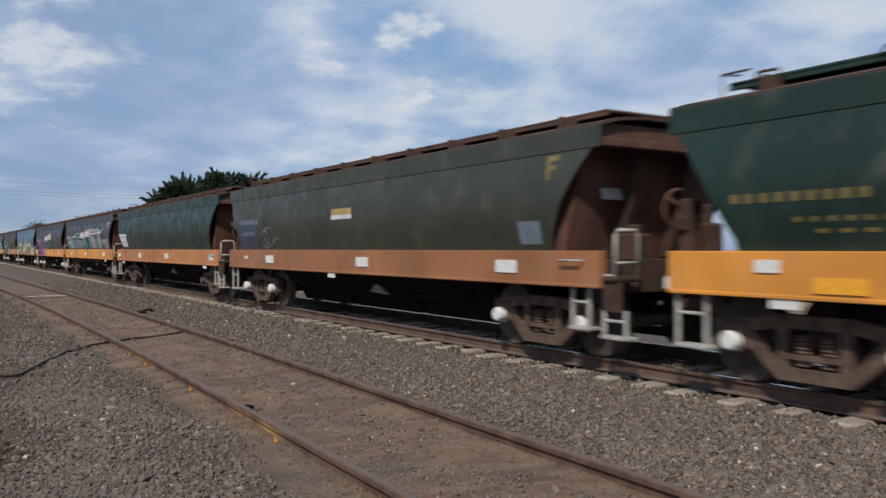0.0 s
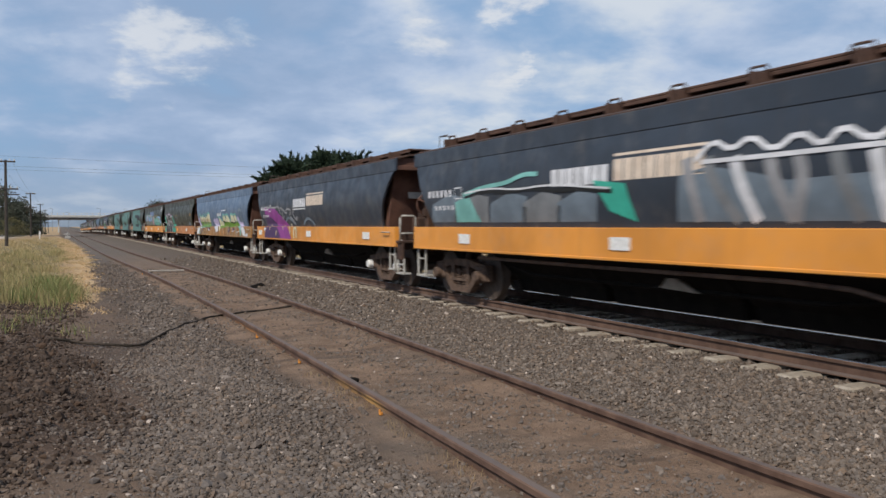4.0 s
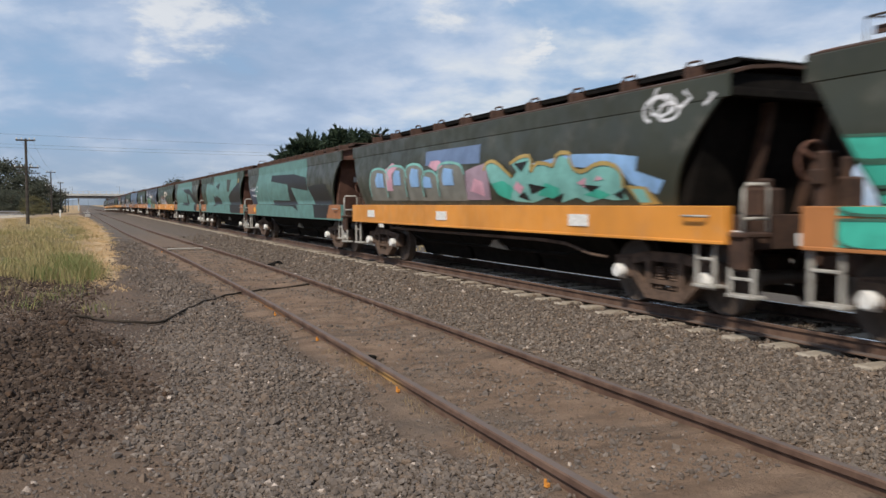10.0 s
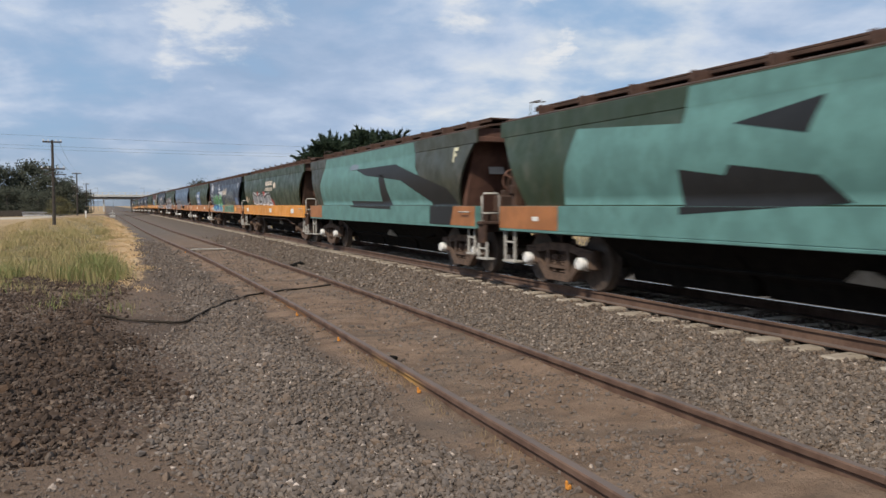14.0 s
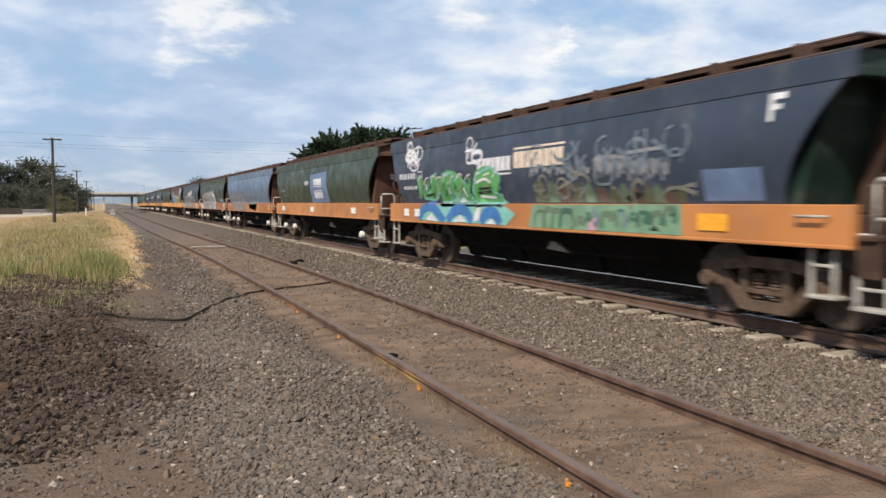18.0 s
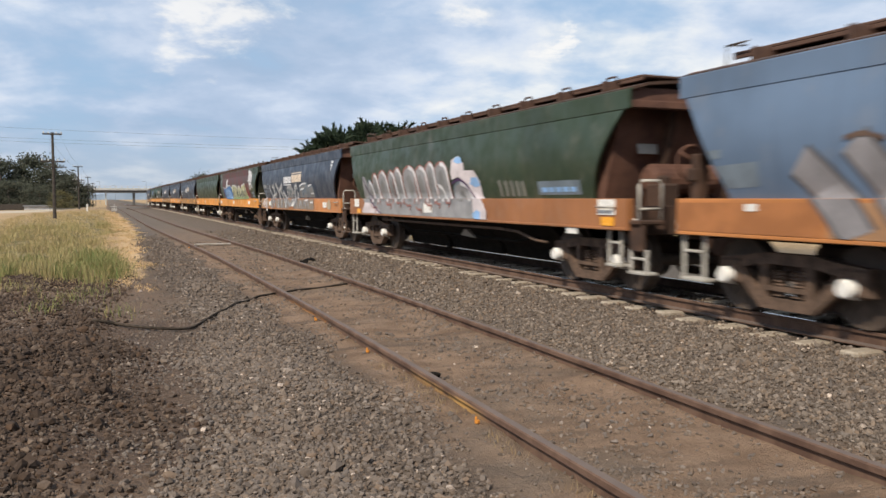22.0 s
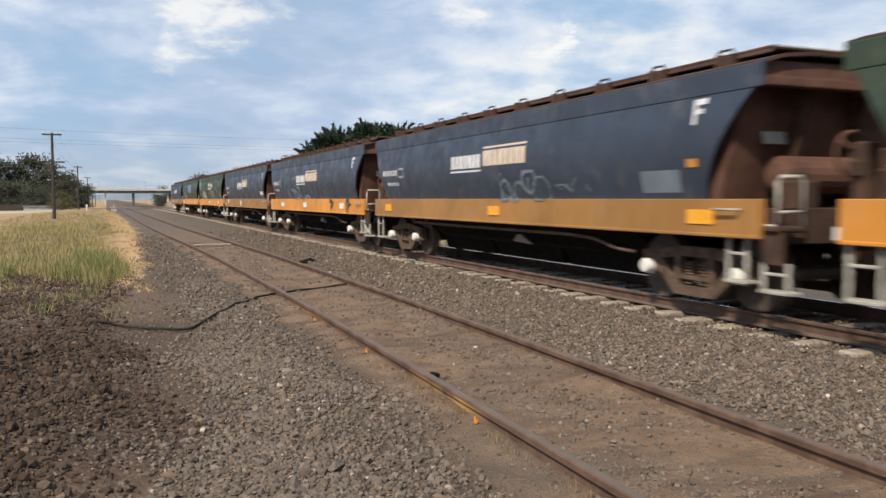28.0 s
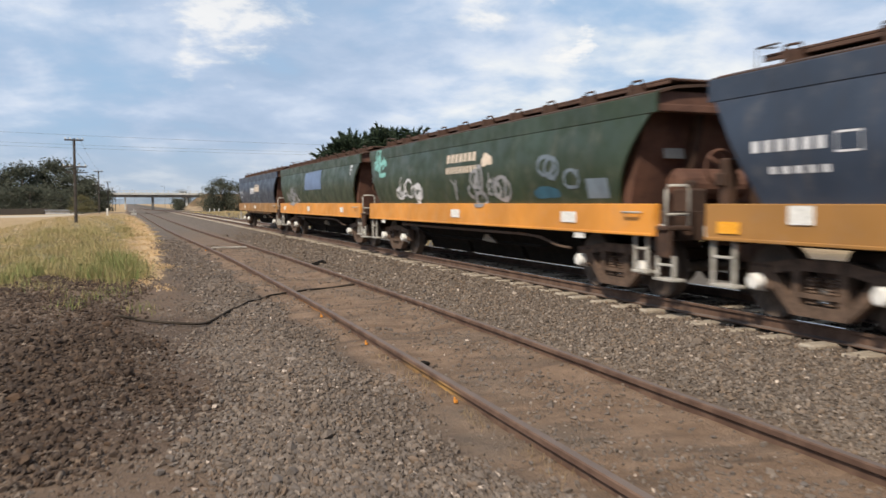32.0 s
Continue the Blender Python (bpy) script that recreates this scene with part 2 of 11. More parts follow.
def tri_mesh(name, verts, tris):
    """A large joined mesh from arrays of vertices and triangles."""
    me = bpy.data.meshes.new(name)
    me.vertices.add(len(verts))
    me.vertices.foreach_set("co", verts.astype(np.float32).ravel())
    me.loops.add(tris.size)
    me.loops.foreach_set("vertex_index", tris.astype(np.int32).ravel())
    me.polygons.add(len(tris))
    me.polygons.foreach_set("loop_start", np.arange(0, tris.size, 3, dtype=np.int32))
    me.update(calc_edges=True)
    me.shade_flat()
    me.materials.append(None)
    return me


def wear(ob, mat):
    ob.material_slots[0].link = "OBJECT"
    ob.material_slots[0].material = mat
    return ob


def part(name, me, mat, parent=None, label="", at=None):
    """Links a mesh as one object, under a thing or a part, with its own material."""
    ob = wear(new(name, me), mat)
    if parent:
        ob.parent = parent
    if at is not None:
        ob.matrix_basis = at
    if label:
        tagged(ob, label)
    return ob


def empty(name, at=None):
    ob = new(name)
    ob.empty_display_size = 0.2
    if at is not None:
        ob.matrix_basis = at
    return ob


def box_bm(bm, x0, x1, y0, y1, z0, z1, bevel=0.0, m=None):
    g = bmesh.ops.create_cube(bm, size=1.0)["verts"]
    for v in g:
        v.co = Vector(((x0 + x1) / 2 + v.co.x * (x1 - x0), (y0 + y1) / 2 + v.co.y * (y1 - y0), (z0 + z1) / 2 + v.co.z * (z1 - z0)))
    if bevel:
        es = list({e for v in g for e in v.link_edges})
        r = bmesh.ops.bevel(bm, geom=es, offset=bevel, segments=1, affect="EDGES")
        g = list({v for v in r["verts"]} | {v for v in g if v.is_valid})
    if m is not None:
        bmesh.ops.transform(bm, matrix=m, verts=list({v for v in g if v.is_valid}))
    return g


def box(name, x0, x1, y0, y1, z0, z1, bevel=0.01):
    bm = bmesh.new()
    box_bm(bm, x0, x1, y0, y1, z0, z1, bevel)
    return from_bm(name, bm)


def boxes(name, rows, bevel=0.008):
    bm = bmesh.new()
    for r in rows:
        box_bm(bm, *r, bevel)
    return from_bm(name, bm)


def tube(name, paths, r, sides=6):
    """Round bars along lists of points."""
    vs, fs = [], []
    for pts in paths:
        pts = [Vector(p) for p in pts]
        base = len(vs)
        for i, p in enumerate(pts):
            d = (pts[min(i + 1, len(pts) - 1)] - pts[max(i - 1, 0)]).normalized()
            a = d.cross(Vector((0.3, 0.2, 1)) if abs(d.z) < 0.9 else Vector((1, 0.1, 0))).normalized()
            b = d.cross(a)
            for k in range(sides):
                t = 2 * math.pi * k / sides
                vs.append(p + a * (r * math.cos(t)) + b * (r * math.sin(t)))
        for i in range(len(pts) - 1):
            for k in range(sides):
                k2 = (k + 1) % sides
                fs.append((base + i * sides + k, base + i * sides + k2, base + (i + 1) * sides + k2, base + (i + 1) * sides + k))
        fs.append(tuple(base + k for k in range(sides))[::-1])
        fs.append(tuple(base + (len(pts) - 1) * sides + k for k in range(sides)))
    return make_mesh(name, vs, fs, True)


def lathe(name, prof, sides=24):
    """A body of revolution about the x axis from (x, radius) pairs."""
    vs, fs = [], []
    for x, r in prof:
        for k in range(sides):
            t = 2 * math.pi * k / sides
            vs.append((x, r * math.cos(t), r * math.sin(t)))
    n = len(prof)
    for i in range(n - 1):
        for k in range(sides):
            k2 = (k + 1) % sides
            fs.append((i * sides + k, i * sides + k2, (i + 1) * sides + k2, (i + 1) * sides + k))
    fs.append(tuple(range(sides))[::-1])
    fs.append(tuple((n - 1) * sides + k for k in range(sides)))
    return make_mesh(name, vs, fs)


# ---- levels and lines of the place ----
MAIN_X, GAUGE = 8.0, 1.6          # centre of the main track
RAIL_TOP = 0.34                   # of the main track
SIDING_Y = (-14, 3.7, 6.4, 9.6, 13, 22, 27, 32, 38, 51, 80, 120, 160)
SIDING_X = (3.2, 3.36, 3.43, 3.50, 3.56, 3.57, 3.53, 3.42, 3.25, 3.0, 2.78, 2.55, 2.4)


def drop(y):
    """The line falls gently away in the distance."""
    u = np.clip((np.asarray(y, float) - 110) / 310, 0, 1)
    return -1.5 * u * u * (3 - 2 * u)


_sy = np.arange(-20, 200, 0.5)
_sx = np.convolve(np.pad(np.interp(_sy, SIDING_Y, SIDING_X), 6, mode="edge"), np.ones(13) / 13, mode="valid")


def siding_x(y):
    return np.interp(y, _sy, _sx)


def height(x, y):
    """The ground: ballast shoulder, flat yard, a low bank of soil and the falling verge."""
    x, y = np.asarray(x, float), np.asarray(y, float)
    z = np.interp(x, (-300, -40, -12, -4.5, -1.5, 0.2, 1.0, 2.3, 4.6, 5.1, 6.35, 6.8, 9.3, 11.2, 13, 30, 300), (-1.5, -0.9, -0.45, -0.05, 0.12, 0.05, 0.03, 0.0, 0.0, 0.02, 0.125, 0.135, 0.135, -0.1, -0.25, -0.3, -0.5))
    z = z + 0.025 * np.sin(x * 1.7 + 0.6 * y) * np.cos(y * 0.9 - x) * (np.abs(x) < 2.2)
    z = z + 0.012 * np.sin(x * 5.1 + y * 2.3) * np.sin(y * 3.7 - x * 1.9) * (x < 4.8)
    z = z + 0.16 * np.exp(-((x + 0.75) / 0.85) ** 2 - ((y - 9.2) / 2.4) ** 2) * (1 + 0.45 * np.sin(x * 4.3 + y * 2.1) * np.sin(y * 2.9 - x) + 0.25 * np.sin(x * 9.1 - y * 3.3) * np.sin(y * 6.7 + x * 2.2))
    for side in (-0.8, 0.8):
        off = x - siding_x(y) - side
        z = z + 0.032 * np.exp(-(off / 0.16) ** 2) * (0.75 + 0.35 * np.sin(y * 1.9 + side * 3) * np.sin(y * 0.7)) * (y < 150)
    return z + drop(y)


def gravel_edge(y):
    """Where the grey gravel begins beside the bare soil."""
    return np.interp(y, (4, 5.8, 8.8, 12, 16, 20, 30), (0.62, 0.50, 0.72, 1.10, 1.25, 1.20, 1.25))


def soil_edge(y):
    """Where the dark dug soil ends."""
    return np.interp(y, (4.6, 5.6, 6.4, 7.3, 9.7, 12.0, 14.0, 17.0, 20.0), (-0.5, -0.05, 0.28, 0.42, 0.38, 0.05, 0.10, 0.35, 0.45))


def verge_edge(y):
    """Where the dry verge meets the gravel."""
    return np.interp(y, (15, 19, 25, 40, 65, 100, 150, 400), (0.3, 0.75, 0.95, 1.35, 1.4, 0.9, 0.0, -0.5))


def ground_colour(n, _):
    pos = n.add("ShaderNodeNewGeometry").outputs["Position"]
    s = n.add("ShaderNodeSeparateXYZ", {0: pos})
    x, y = s.outputs[0], s.outputs[1]
    warp = n.math("MULTIPLY", n.math("SUBTRACT", n.noise(pos, 0.7, 5.0, 0.6), 0.5), 2.6)
    wx = n.math("ADD", x, warp)
    grain = n.noise(pos, 26.0, 6.0, 0.7)
    mid = n.noise(pos, 2.3, 5.0, 0.6)
    fine = n.noise(pos, 75.0, 4.0, 0.7)
    soil = n.mix(n.span(grain, 0.3, 0.7), (0.050, 0.033, 0.024), (0.145, 0.098, 0.070))
    soil = n.mix(n.math("MULTIPLY", n.span(n.noise(pos, 1.1, 5.0, 0.65), 0.50, 0.66), 0.7), soil, (0.045, 0.034, 0.028))
    loam = n.mix(n.span(fine, 0.3, 0.7), (0.115, 0.078, 0.054), (0.185, 0.130, 0.094))
    soil = n.mix(n.span(n.math("ADD", y, n.math("MULTIPLY", warp, 1.1)), 6.6, 5.6), soil, loam)
    soil = n.mix(n.span(n.math("ADD", y, n.math("MULTIPLY", warp, 1.5)), 11.6, 14.0, 0.0, 0.75), soil, loam)
    gravel = n.mix(n.span(grain, 0.3, 0.7), (0.050, 0.037, 0.028), (0.150, 0.115, 0.090))
    gravel = n.mix(n.math("MULTIPLY", n.span(fine, 0.5, 0.64), 0.6), gravel, (0.050, 0.037, 0.028))
    dirt = n.mix(n.span(mid, 0.3, 0.7), (0.158, 0.102, 0.067), (0.250, 0.170, 0.117))
    streak = n.noise(stretched(n, pos, 0.8, 2.6, 1.0), 1.0, 6.0, 0.65, 0.6)
    dirt = n.mix(n.span(streak, 0.50, 0.66, 0.0, 0.6), dirt, (0.072, 0.053, 0.041))
    dirt = n.mix(n.span(n.noise(pos, 0.55, 4.0, 0.6), 0.48, 0.66, 0.0, 0.6), dirt, (0.135, 0.108, 0.086))
    dirt = n.mix(n.math("MULTIPLY", n.span(fine, 0.48, 0.68), 0.55), dirt, (0.065, 0.047, 0.035))
    ballast = n.mix(n.span(grain, 0.3, 0.7), (0.060, 0.046, 0.036), (0.175, 0.140, 0.114))
    straw = n.mix(n.span(mid, 0.3, 0.7), (0.29, 0.195, 0.108), (0.45, 0.315, 0.178))
    straw = n.mix(n.math("MULTIPLY", n.span(grain, 0.4, 0.7), 0.45), straw, (0.16, 0.125, 0.07))
    straw = n.mix(n.span(n.noise(pos, 0.22, 5.0, 0.6), 0.50, 0.68, 0.0, 0.55), straw, (0.20, 0.165, 0.085))
    sward = n.mix(n.span(n.noise(pos, 0.35, 5.0, 0.65), 0.38, 0.62), (0.120, 0.112, 0.052), (0.245, 0.19, 0.10))
    sward = n.mix(n.math("MULTIPLY", n.span(n.noise(pos, 1.6, 5.0, 0.65), 0.46, 0.66), 0.7), sward, (0.085, 0.070, 0.040))
    c = n.mix(n.span(wx, 0.5, 1.5), soil, gravel)
    c = n.mix(n.span(n.math("ADD", x, n.math("MULTIPLY", warp, 0.35)), 1.95, 2.5), c, dirt)
    c = n.mix(n.span(n.math("ADD", x, n.math("MULTIPLY", warp, 0.35)), 4.35, 4.9), c, ballast)
    yard = n.math("MULTIPLY", n.span(x, 0.0, 1.0), n.span(y, 22.0, 60.0))
    c = n.mix(n.math("MULTIPLY", yard, n.span(x, 6.5, 3.5)), c, n.mix(n.span(fine, 0.35, 0.65), (0.098, 0.079, 0.065), (0.152, 0.125, 0.104)))
    lane = n.math("MULTIPLY", n.math("MULTIPLY", n.span(y, 136.0, 146.0), n.span(y, 190.0, 176.0)), n.span(wx, -5.0, -9.0))
    rim = n.math("SUBTRACT", n.math("ADD", n.span(y, 14.0, 24.0, 0.2, 0.95), n.span(y, 24.0, 46.0, 0.0, 0.42)), n.span(y, 68.0, 155.0, 0.0, 1.4))
    inner = n.math("ADD", n.math("SUBTRACT", rim, x), n.math("MULTIPLY", warp, 0.45))
    verge = n.math("MULTIPLY", n.span(inner, -0.10, 0.35), n.span(n.math("ADD", y, n.math("MULTIPLY", warp, 1.6)), 16.0, 19.5))
    greener = n.math("MULTIPLY", n.span(inner, 0.95, 1.9), n.span(n.math("ADD", y, n.math("MULTIPLY", warp, 9.0)), 150.0, 45.0))
    greener = n.math("MULTIPLY", greener, n.span(inner, 9.0, 4.0, 0.35, 1.0))
    c = n.mix(verge, c, n.mix(greener, straw, sward))
    strip = n.math("MULTIPLY", n.math("MULTIPLY", n.span(inner, -0.05, 0.15), n.span(inner, 0.9, 0.45)), n.math("MULTIPLY", n.span(y, 17.0, 20.0), n.span(y, 120.0, 60.0)))
    c = n.mix(n.math("MULTIPLY", strip, n.span(mid, 0.35, 0.6, 0.5, 1.0)), c, (0.46, 0.325, 0.185))
    c = n.mix(lane, c, (0.40, 0.35, 0.28))
    c = n.mix(n.span(wx, 10.5, 13.0), c, (0.095, 0.080, 0.066))
    return n.mix(n.span(wx, 20.0, 30.0), c, straw)


GROUND = surface("yard_ground", ground_colour, 0.95, 0.0, lambda n, pos: (n.math("ADD", n.noise(pos, 22.0, 6.0, 0.7), n.math("MULTIPLY", n.noise(pos, 5.0, 4.0), 1.5)), 0.03), 0.2)

xs = np.unique(np.round(np.r_[np.linspace(-900, -60, 12), np.linspace(-60, -7, 22), np.arange(-7, 12.5, 0.13), np.linspace(12.5, 60, 20), np.linspace(60, 900, 12)], 3))
ys = np.unique(np.round(np.r_[np.linspace(-300, -10, 10), np.arange(-10, 3, 0.5), np.arange(3, 30, 0.15), np.linspace(30, 150, 130), np.linspace(150, 600, 60), np.linspace(600, 3500, 14)], 3))
gx, gy = np.meshgrid(xs, ys)
gv = np.c_[gx.ravel(), gy.ravel(), height(gx, gy).ravel()]
ii = np.arange(len(xs) * len(ys)).reshape(len(ys), len(xs))
a, b, c, d = ii[:-1, :-1].ravel(), ii[:-1, 1:].ravel(), ii[1:, 1:].ravel(), ii[1:, :-1].ravel()
ground = part("ground", tri_mesh("ground", gv, np.r_[np.c_[a, b, c], np.c_[a, c, d]]), GROUND)
ground.data.shade_smooth()
tagged(ground, "brown gravelly railway yard with dirt, ballast and dry verge", "ground", kind="structure")


# ---- rails ----
def rail_skin(name, orange):
    def build(n, pos):
        c = n.mix(n.span(n.noise(pos, 3.0, 6.0, 0.65), 0.35, 0.65), (0.088, 0.052, 0.038), (0.150, 0.094, 0.068))
        if orange:
            s = n.add("ShaderNodeSeparateXYZ", {0: pos})
            flake = n.math("MULTIPLY", n.span(n.noise(stretched(n, pos, 1.0, 0.55, 6.0), 1.0, 5.0, 0.7), 0.52, 0.64), n.span(s.outputs[2], 0.10, 0.055))
            c = n.mix(n.math("MULTIPLY", flake, n.span(s.outputs[1], 24.0, 11.0)), c, (0.30, 0.15, 0.06))
            streak = n.math("MULTIPLY", n.span(s.outputs[1], 6.6, 7.2), n.span(s.outputs[1], 8.6, 7.8))
            c = n.mix(n.math("MULTIPLY", streak, n.math("MULTIPLY", n.span(n.noise(stretched(n, pos, 1.0, 1.1, 4.0), 1.0, 4.0, 0.6), 0.40, 0.56), n.span(s.outputs[2], 0.112, 0.098))), c, (0.40, 0.235, 0.085))
        worn = n.add("ShaderNodeSeparateXYZ", {0: n.add("ShaderNodeNewGeometry").outputs["Normal"]}).outputs[2]
        return n.mix(n.math("MULTIPLY", n.span(worn, 0.75, 0.98), 0.6), c, (0.135, 0.118, 0.110))
    return surface(name, build, 0.75, 0.0, lambda n, pos: (n.noise(pos, 30.0, 5.0, 0.7), 0.003), 0.2)


POLISHED = surface("polished_rail_head", lambda n, pos: n.mix(n.span(n.noise(stretched(n, pos, 60.0, 1.2, 1.0), 1.0, 4.0, 0.6), 0.35, 0.7), (0.42, 0.40, 0.38), (0.58, 0.57, 0.55)),
                   lambda n, pos: n.span(n.noise(stretched(n, pos, 80.0, 2.0, 1.0), 1.0, 3.0), 0.3, 0.7, 0.16, 0.30), 1.0)


SIDERAIL = rail_skin("siding_rail_rust", True)
MAINRAIL = rail_skin("main_rail_brown", False)
RAIL = [(-0.07, 0), (-0.07, 0.012), (-0.012, 0.03), (-0.01, 0.115), (-0.036, 0.125), (-0.036, 0.152), (-0.028, 0.16), (0.028, 0.16), (0.036, 0.152), (0.036, 0.125), (0.01, 0.115), (0.012, 0.03), (0.07, 0.012), (0.07, 0)]


def rail_mesh(name, pts, tall=1.0):
    vs, fs, k = [], [], len(RAIL)
    for x, y, z in pts:
        vs += [(x + u, y, z + v * tall) for u, v in RAIL]
    for i in range(len(pts) - 1):
        for j in range(k):
            j2 = (j + 1) % k
            fs.append((i * k + j, i * k + j2, (i + 1) * k + j2, (i + 1) * k + j))
    fs += [tuple(range(k)), tuple((len(pts) - 1) * k + j for j in range(k))[::-1]]
    return make_mesh(name, vs, fs)


main_track = tagged(empty("main_track"), "ballasted main track on concrete sleepers with rusty rails", "railway track", kind="structure")
siding = tagged(empty("siding_track"), "old siding rails sunk into brown dirt", "railway track", kind="structure")
far_y = np.r_[np.arange(-20, 100, 8.0), np.arange(100, 520, 12.0)]
for side in (-1, 1):
    x = MAIN_X + side * (GAUGE / 2)
    main_rail = part("rail", rail_mesh("rail", [(x, y, RAIL_TOP - 0.16 + float(drop(y))) for y in far_y]), MAINRAIL, main_track, "brown steel rail with a worn head")
    band = [(x + u, y, RAIL_TOP + v + float(drop(y))) for y in far_y for u, v in ((-0.024, -0.002), (-0.022, 0.002), (0.022, 0.002), (0.024, -0.002))]
    part("running_band", make_mesh("running_band", band, [(4 * i + j, 4 * i + j + 1, 4 * i + j + 5, 4 * i + j + 4) for i in range(len(far_y) - 1) for j in range(3)]), POLISHED, main_rail, "bright polished running band")
    pts = [(float(siding_x(y)) + side * 0.8, y, -0.075 + float(drop(y))) for y in np.r_[np.arange(-14, 60, 1.0), np.arange(60, 165, 5.0)]]
    part("rail", rail_mesh("rail", pts, 1.3), SIDERAIL if side < 0 else MAINRAIL, siding, "rusty siding rail half buried in dirt")

# ---- the hopper wagons ----
LENGTH, HALF = 14.7, 6.82         # coupler to coupler; half the sill
SILL0, SILL1, FOLD, EAVE = 0.93, 1.34, 2.56, 2.84
WHEEL_R, BASE, PIVOT = 0.44, 1.72, 5.38


def bulge(z):
    """Half width of the barrel side at a height over the rail."""
    if z >= FOLD - 1e-4:
        return 1.406
    u = (z - SILL1) / (FOLD - SILL1)
    return 1.335 + 0.06 * u + 0.085 * math.sin(math.pi * min(1, max(0, u)))


def face_x(z):
    return 1.425 if z < SILL1 else bulge(z)


def inset(z, front):
    """How far the slanted end of the side stands back from the sill's end."""
    if z >= FOLD:
        return 0.0
    u = min(1.0, (FOLD - z) / (FOLD - SILL1))
    return 0.12 + 0.80 * (1 - (1 - u) ** 1.45) if front else 0.10 + 0.76 * u ** 0.9


def side_mesh(sign):
    zs = [SILL1 - 0.02, 1.5, 1.66, 1.82, 1.98, 2.14, 2.3, 2.44, FOLD - 0.012, FOLD, FOLD + 0.01, EAVE - 0.03, EAVE]
    cols = 15
    vs, fs = [], []
    for layer in (0.0, 0.045):
        for i, z in enumerate(zs):
            w_ = face_x(max(z, SILL1)) - layer - (0.02 if i == len(zs) - 1 else 0)
            y0, y1 = -HALF + inset(z, True), HALF - inset(z, False)
            for j in range(cols):
                vs.append((sign * w_, y0 + (y1 - y0) * j / (cols - 1), z))
    n, rows = len(zs) * cols, len(zs)
    for i in range(rows - 1):
        for j in range(cols - 1):
            q = (i * cols + j, i * cols + j + 1, (i + 1) * cols + j + 1, (i + 1) * cols + j)
            fs.append(q)
            fs.append(tuple(n + k for k in q[::-1]))
    for i in range(rows - 1):
        for j in (0, cols - 1):
            p, q = i * cols + j, (i + 1) * cols + j
            fs.append((p, q, n + q, n + p))
    for j in range(cols - 1):
        for i in (0, rows - 1):
            p, q = i * cols + j, i * cols + j + 1
            fs.append((p, q, n + q, n + p))
    me = make_mesh("side", vs, fs)
    me.shade_smooth()
    bm = bmesh.new()
    bm.from_mesh(me)
    bmesh.ops.recalc_face_normals(bm, faces=bm.faces)
    for e in bm.edges:
        e.smooth = e.calc_face_angle(0) < radians(25)
    bm.to_mesh(me)
    bm.free()
    return me


def end_mesh(front):
    """The boxed end of the hopper with its nearly upright sheet."""
    s = -1 if front else 1
    prof = [(0.42, EAVE - 0.02), (0.45, 2.35), (0.60, 1.85), (0.79, 1.23), (2.2, 1.23), (2.2, EAVE - 0.02)]
    vs = [(x, s * (HALF - d), z) for x in (-1.27, 1.27) for d, z in prof]
    k = len(prof)
    fs = [tuple(range(k)), tuple(k + j for j in range(k))[::-1]] + [(j, (j + 1) % k, k + (j + 1) % k, k + j) for j in range(k)]
    bm = bmesh.new()
    bm.from_mesh(make_mesh("end_sheet", vs, fs))
    return from_bm("end_sheet", bm)


def rib_mesh(front):
    s = -1 if front else 1
    bm = bmesh.new()
    for x in (0.0,):
        pts = [(0.26, EAVE - 0.27), (0.43, EAVE - 0.27), (0.46, 2.35), (0.61, 1.85), (0.80, 1.26), (0.62, 1.26), (0.43, 1.85), (0.29, 2.35)]
        for dx in (-0.02,):
            a_ = [bm.verts.new((x + dx, s * (HALF - d), z)) for d, z in pts]
            b_ = [bm.verts.new((x + dx + 0.08, s * (HALF - d), z)) for d, z in pts]
            bm.faces.new(a_)
            bm.faces.new(b_[::-1])
            for i in range(len(pts)):
                j = (i + 1) % len(pts)
                bm.faces.new((a_[i], a_[j], b_[j], b_[i]))
    return from_bm("end_rib", bm)


def strut_mesh(front, x):
    s = -1 if front else 1
    return tube("end_strut", [[(x * 0.55, s * (HALF - 0.45), SILL1 - 0.14), (x * 1.2, s * (HALF - 0.62), 2.15)]], 0.045)


def roof_mesh():
    prof = [(1.40, EAVE - 0.005), (1.05, EAVE + 0.09), (0.62, EAVE + 0.13), (-0.62, EAVE + 0.13), (-1.05, EAVE + 0.09), (-1.40, EAVE - 0.005)]
    vs, fs = [], []
    for y in (-HALF + 0.02, HALF - 0.02):
        vs += [(x, y, z) for x, z in prof] + [(x, y, z - 0.04) for x, z in prof[::-1]]
    k = 2 * len(prof)
    for j in range(k):
        j2 = (j + 1) % k
        fs.append((j, j2, k + j2, k + j))
    fs += [tuple(range(k))[::-1], tuple(k + j for j in range(k))]
    return make_mesh("roof", vs, fs)


def chute_mesh():
    """A discharge hopper under the floor with its gate frame."""
    bm = bmesh.new()
    rings = [(1.20, 1.42, 1.22), (1.10, 1.40, 0.92), (0.56, 1.30, 0.42), (0.50, 1.27, 0.215)]
    vv = []
    for hx, hy, z in rings:
        vv.append([bm.verts.new((sx * hx, sy * hy, z)) for sx, sy in ((-1, -1), (1, -1), (1, 1), (-1, 1))])
    for p, q in zip(vv, vv[1:]):
        for i in range(4):
            bm.faces.new((p[i], p[(i + 1) % 4], q[(i + 1) % 4], q[i]))
    bm.faces.new(vv[-1])
    bm.faces.new(vv[0][::-1])
    return from_bm("discharge_hopper", bm)


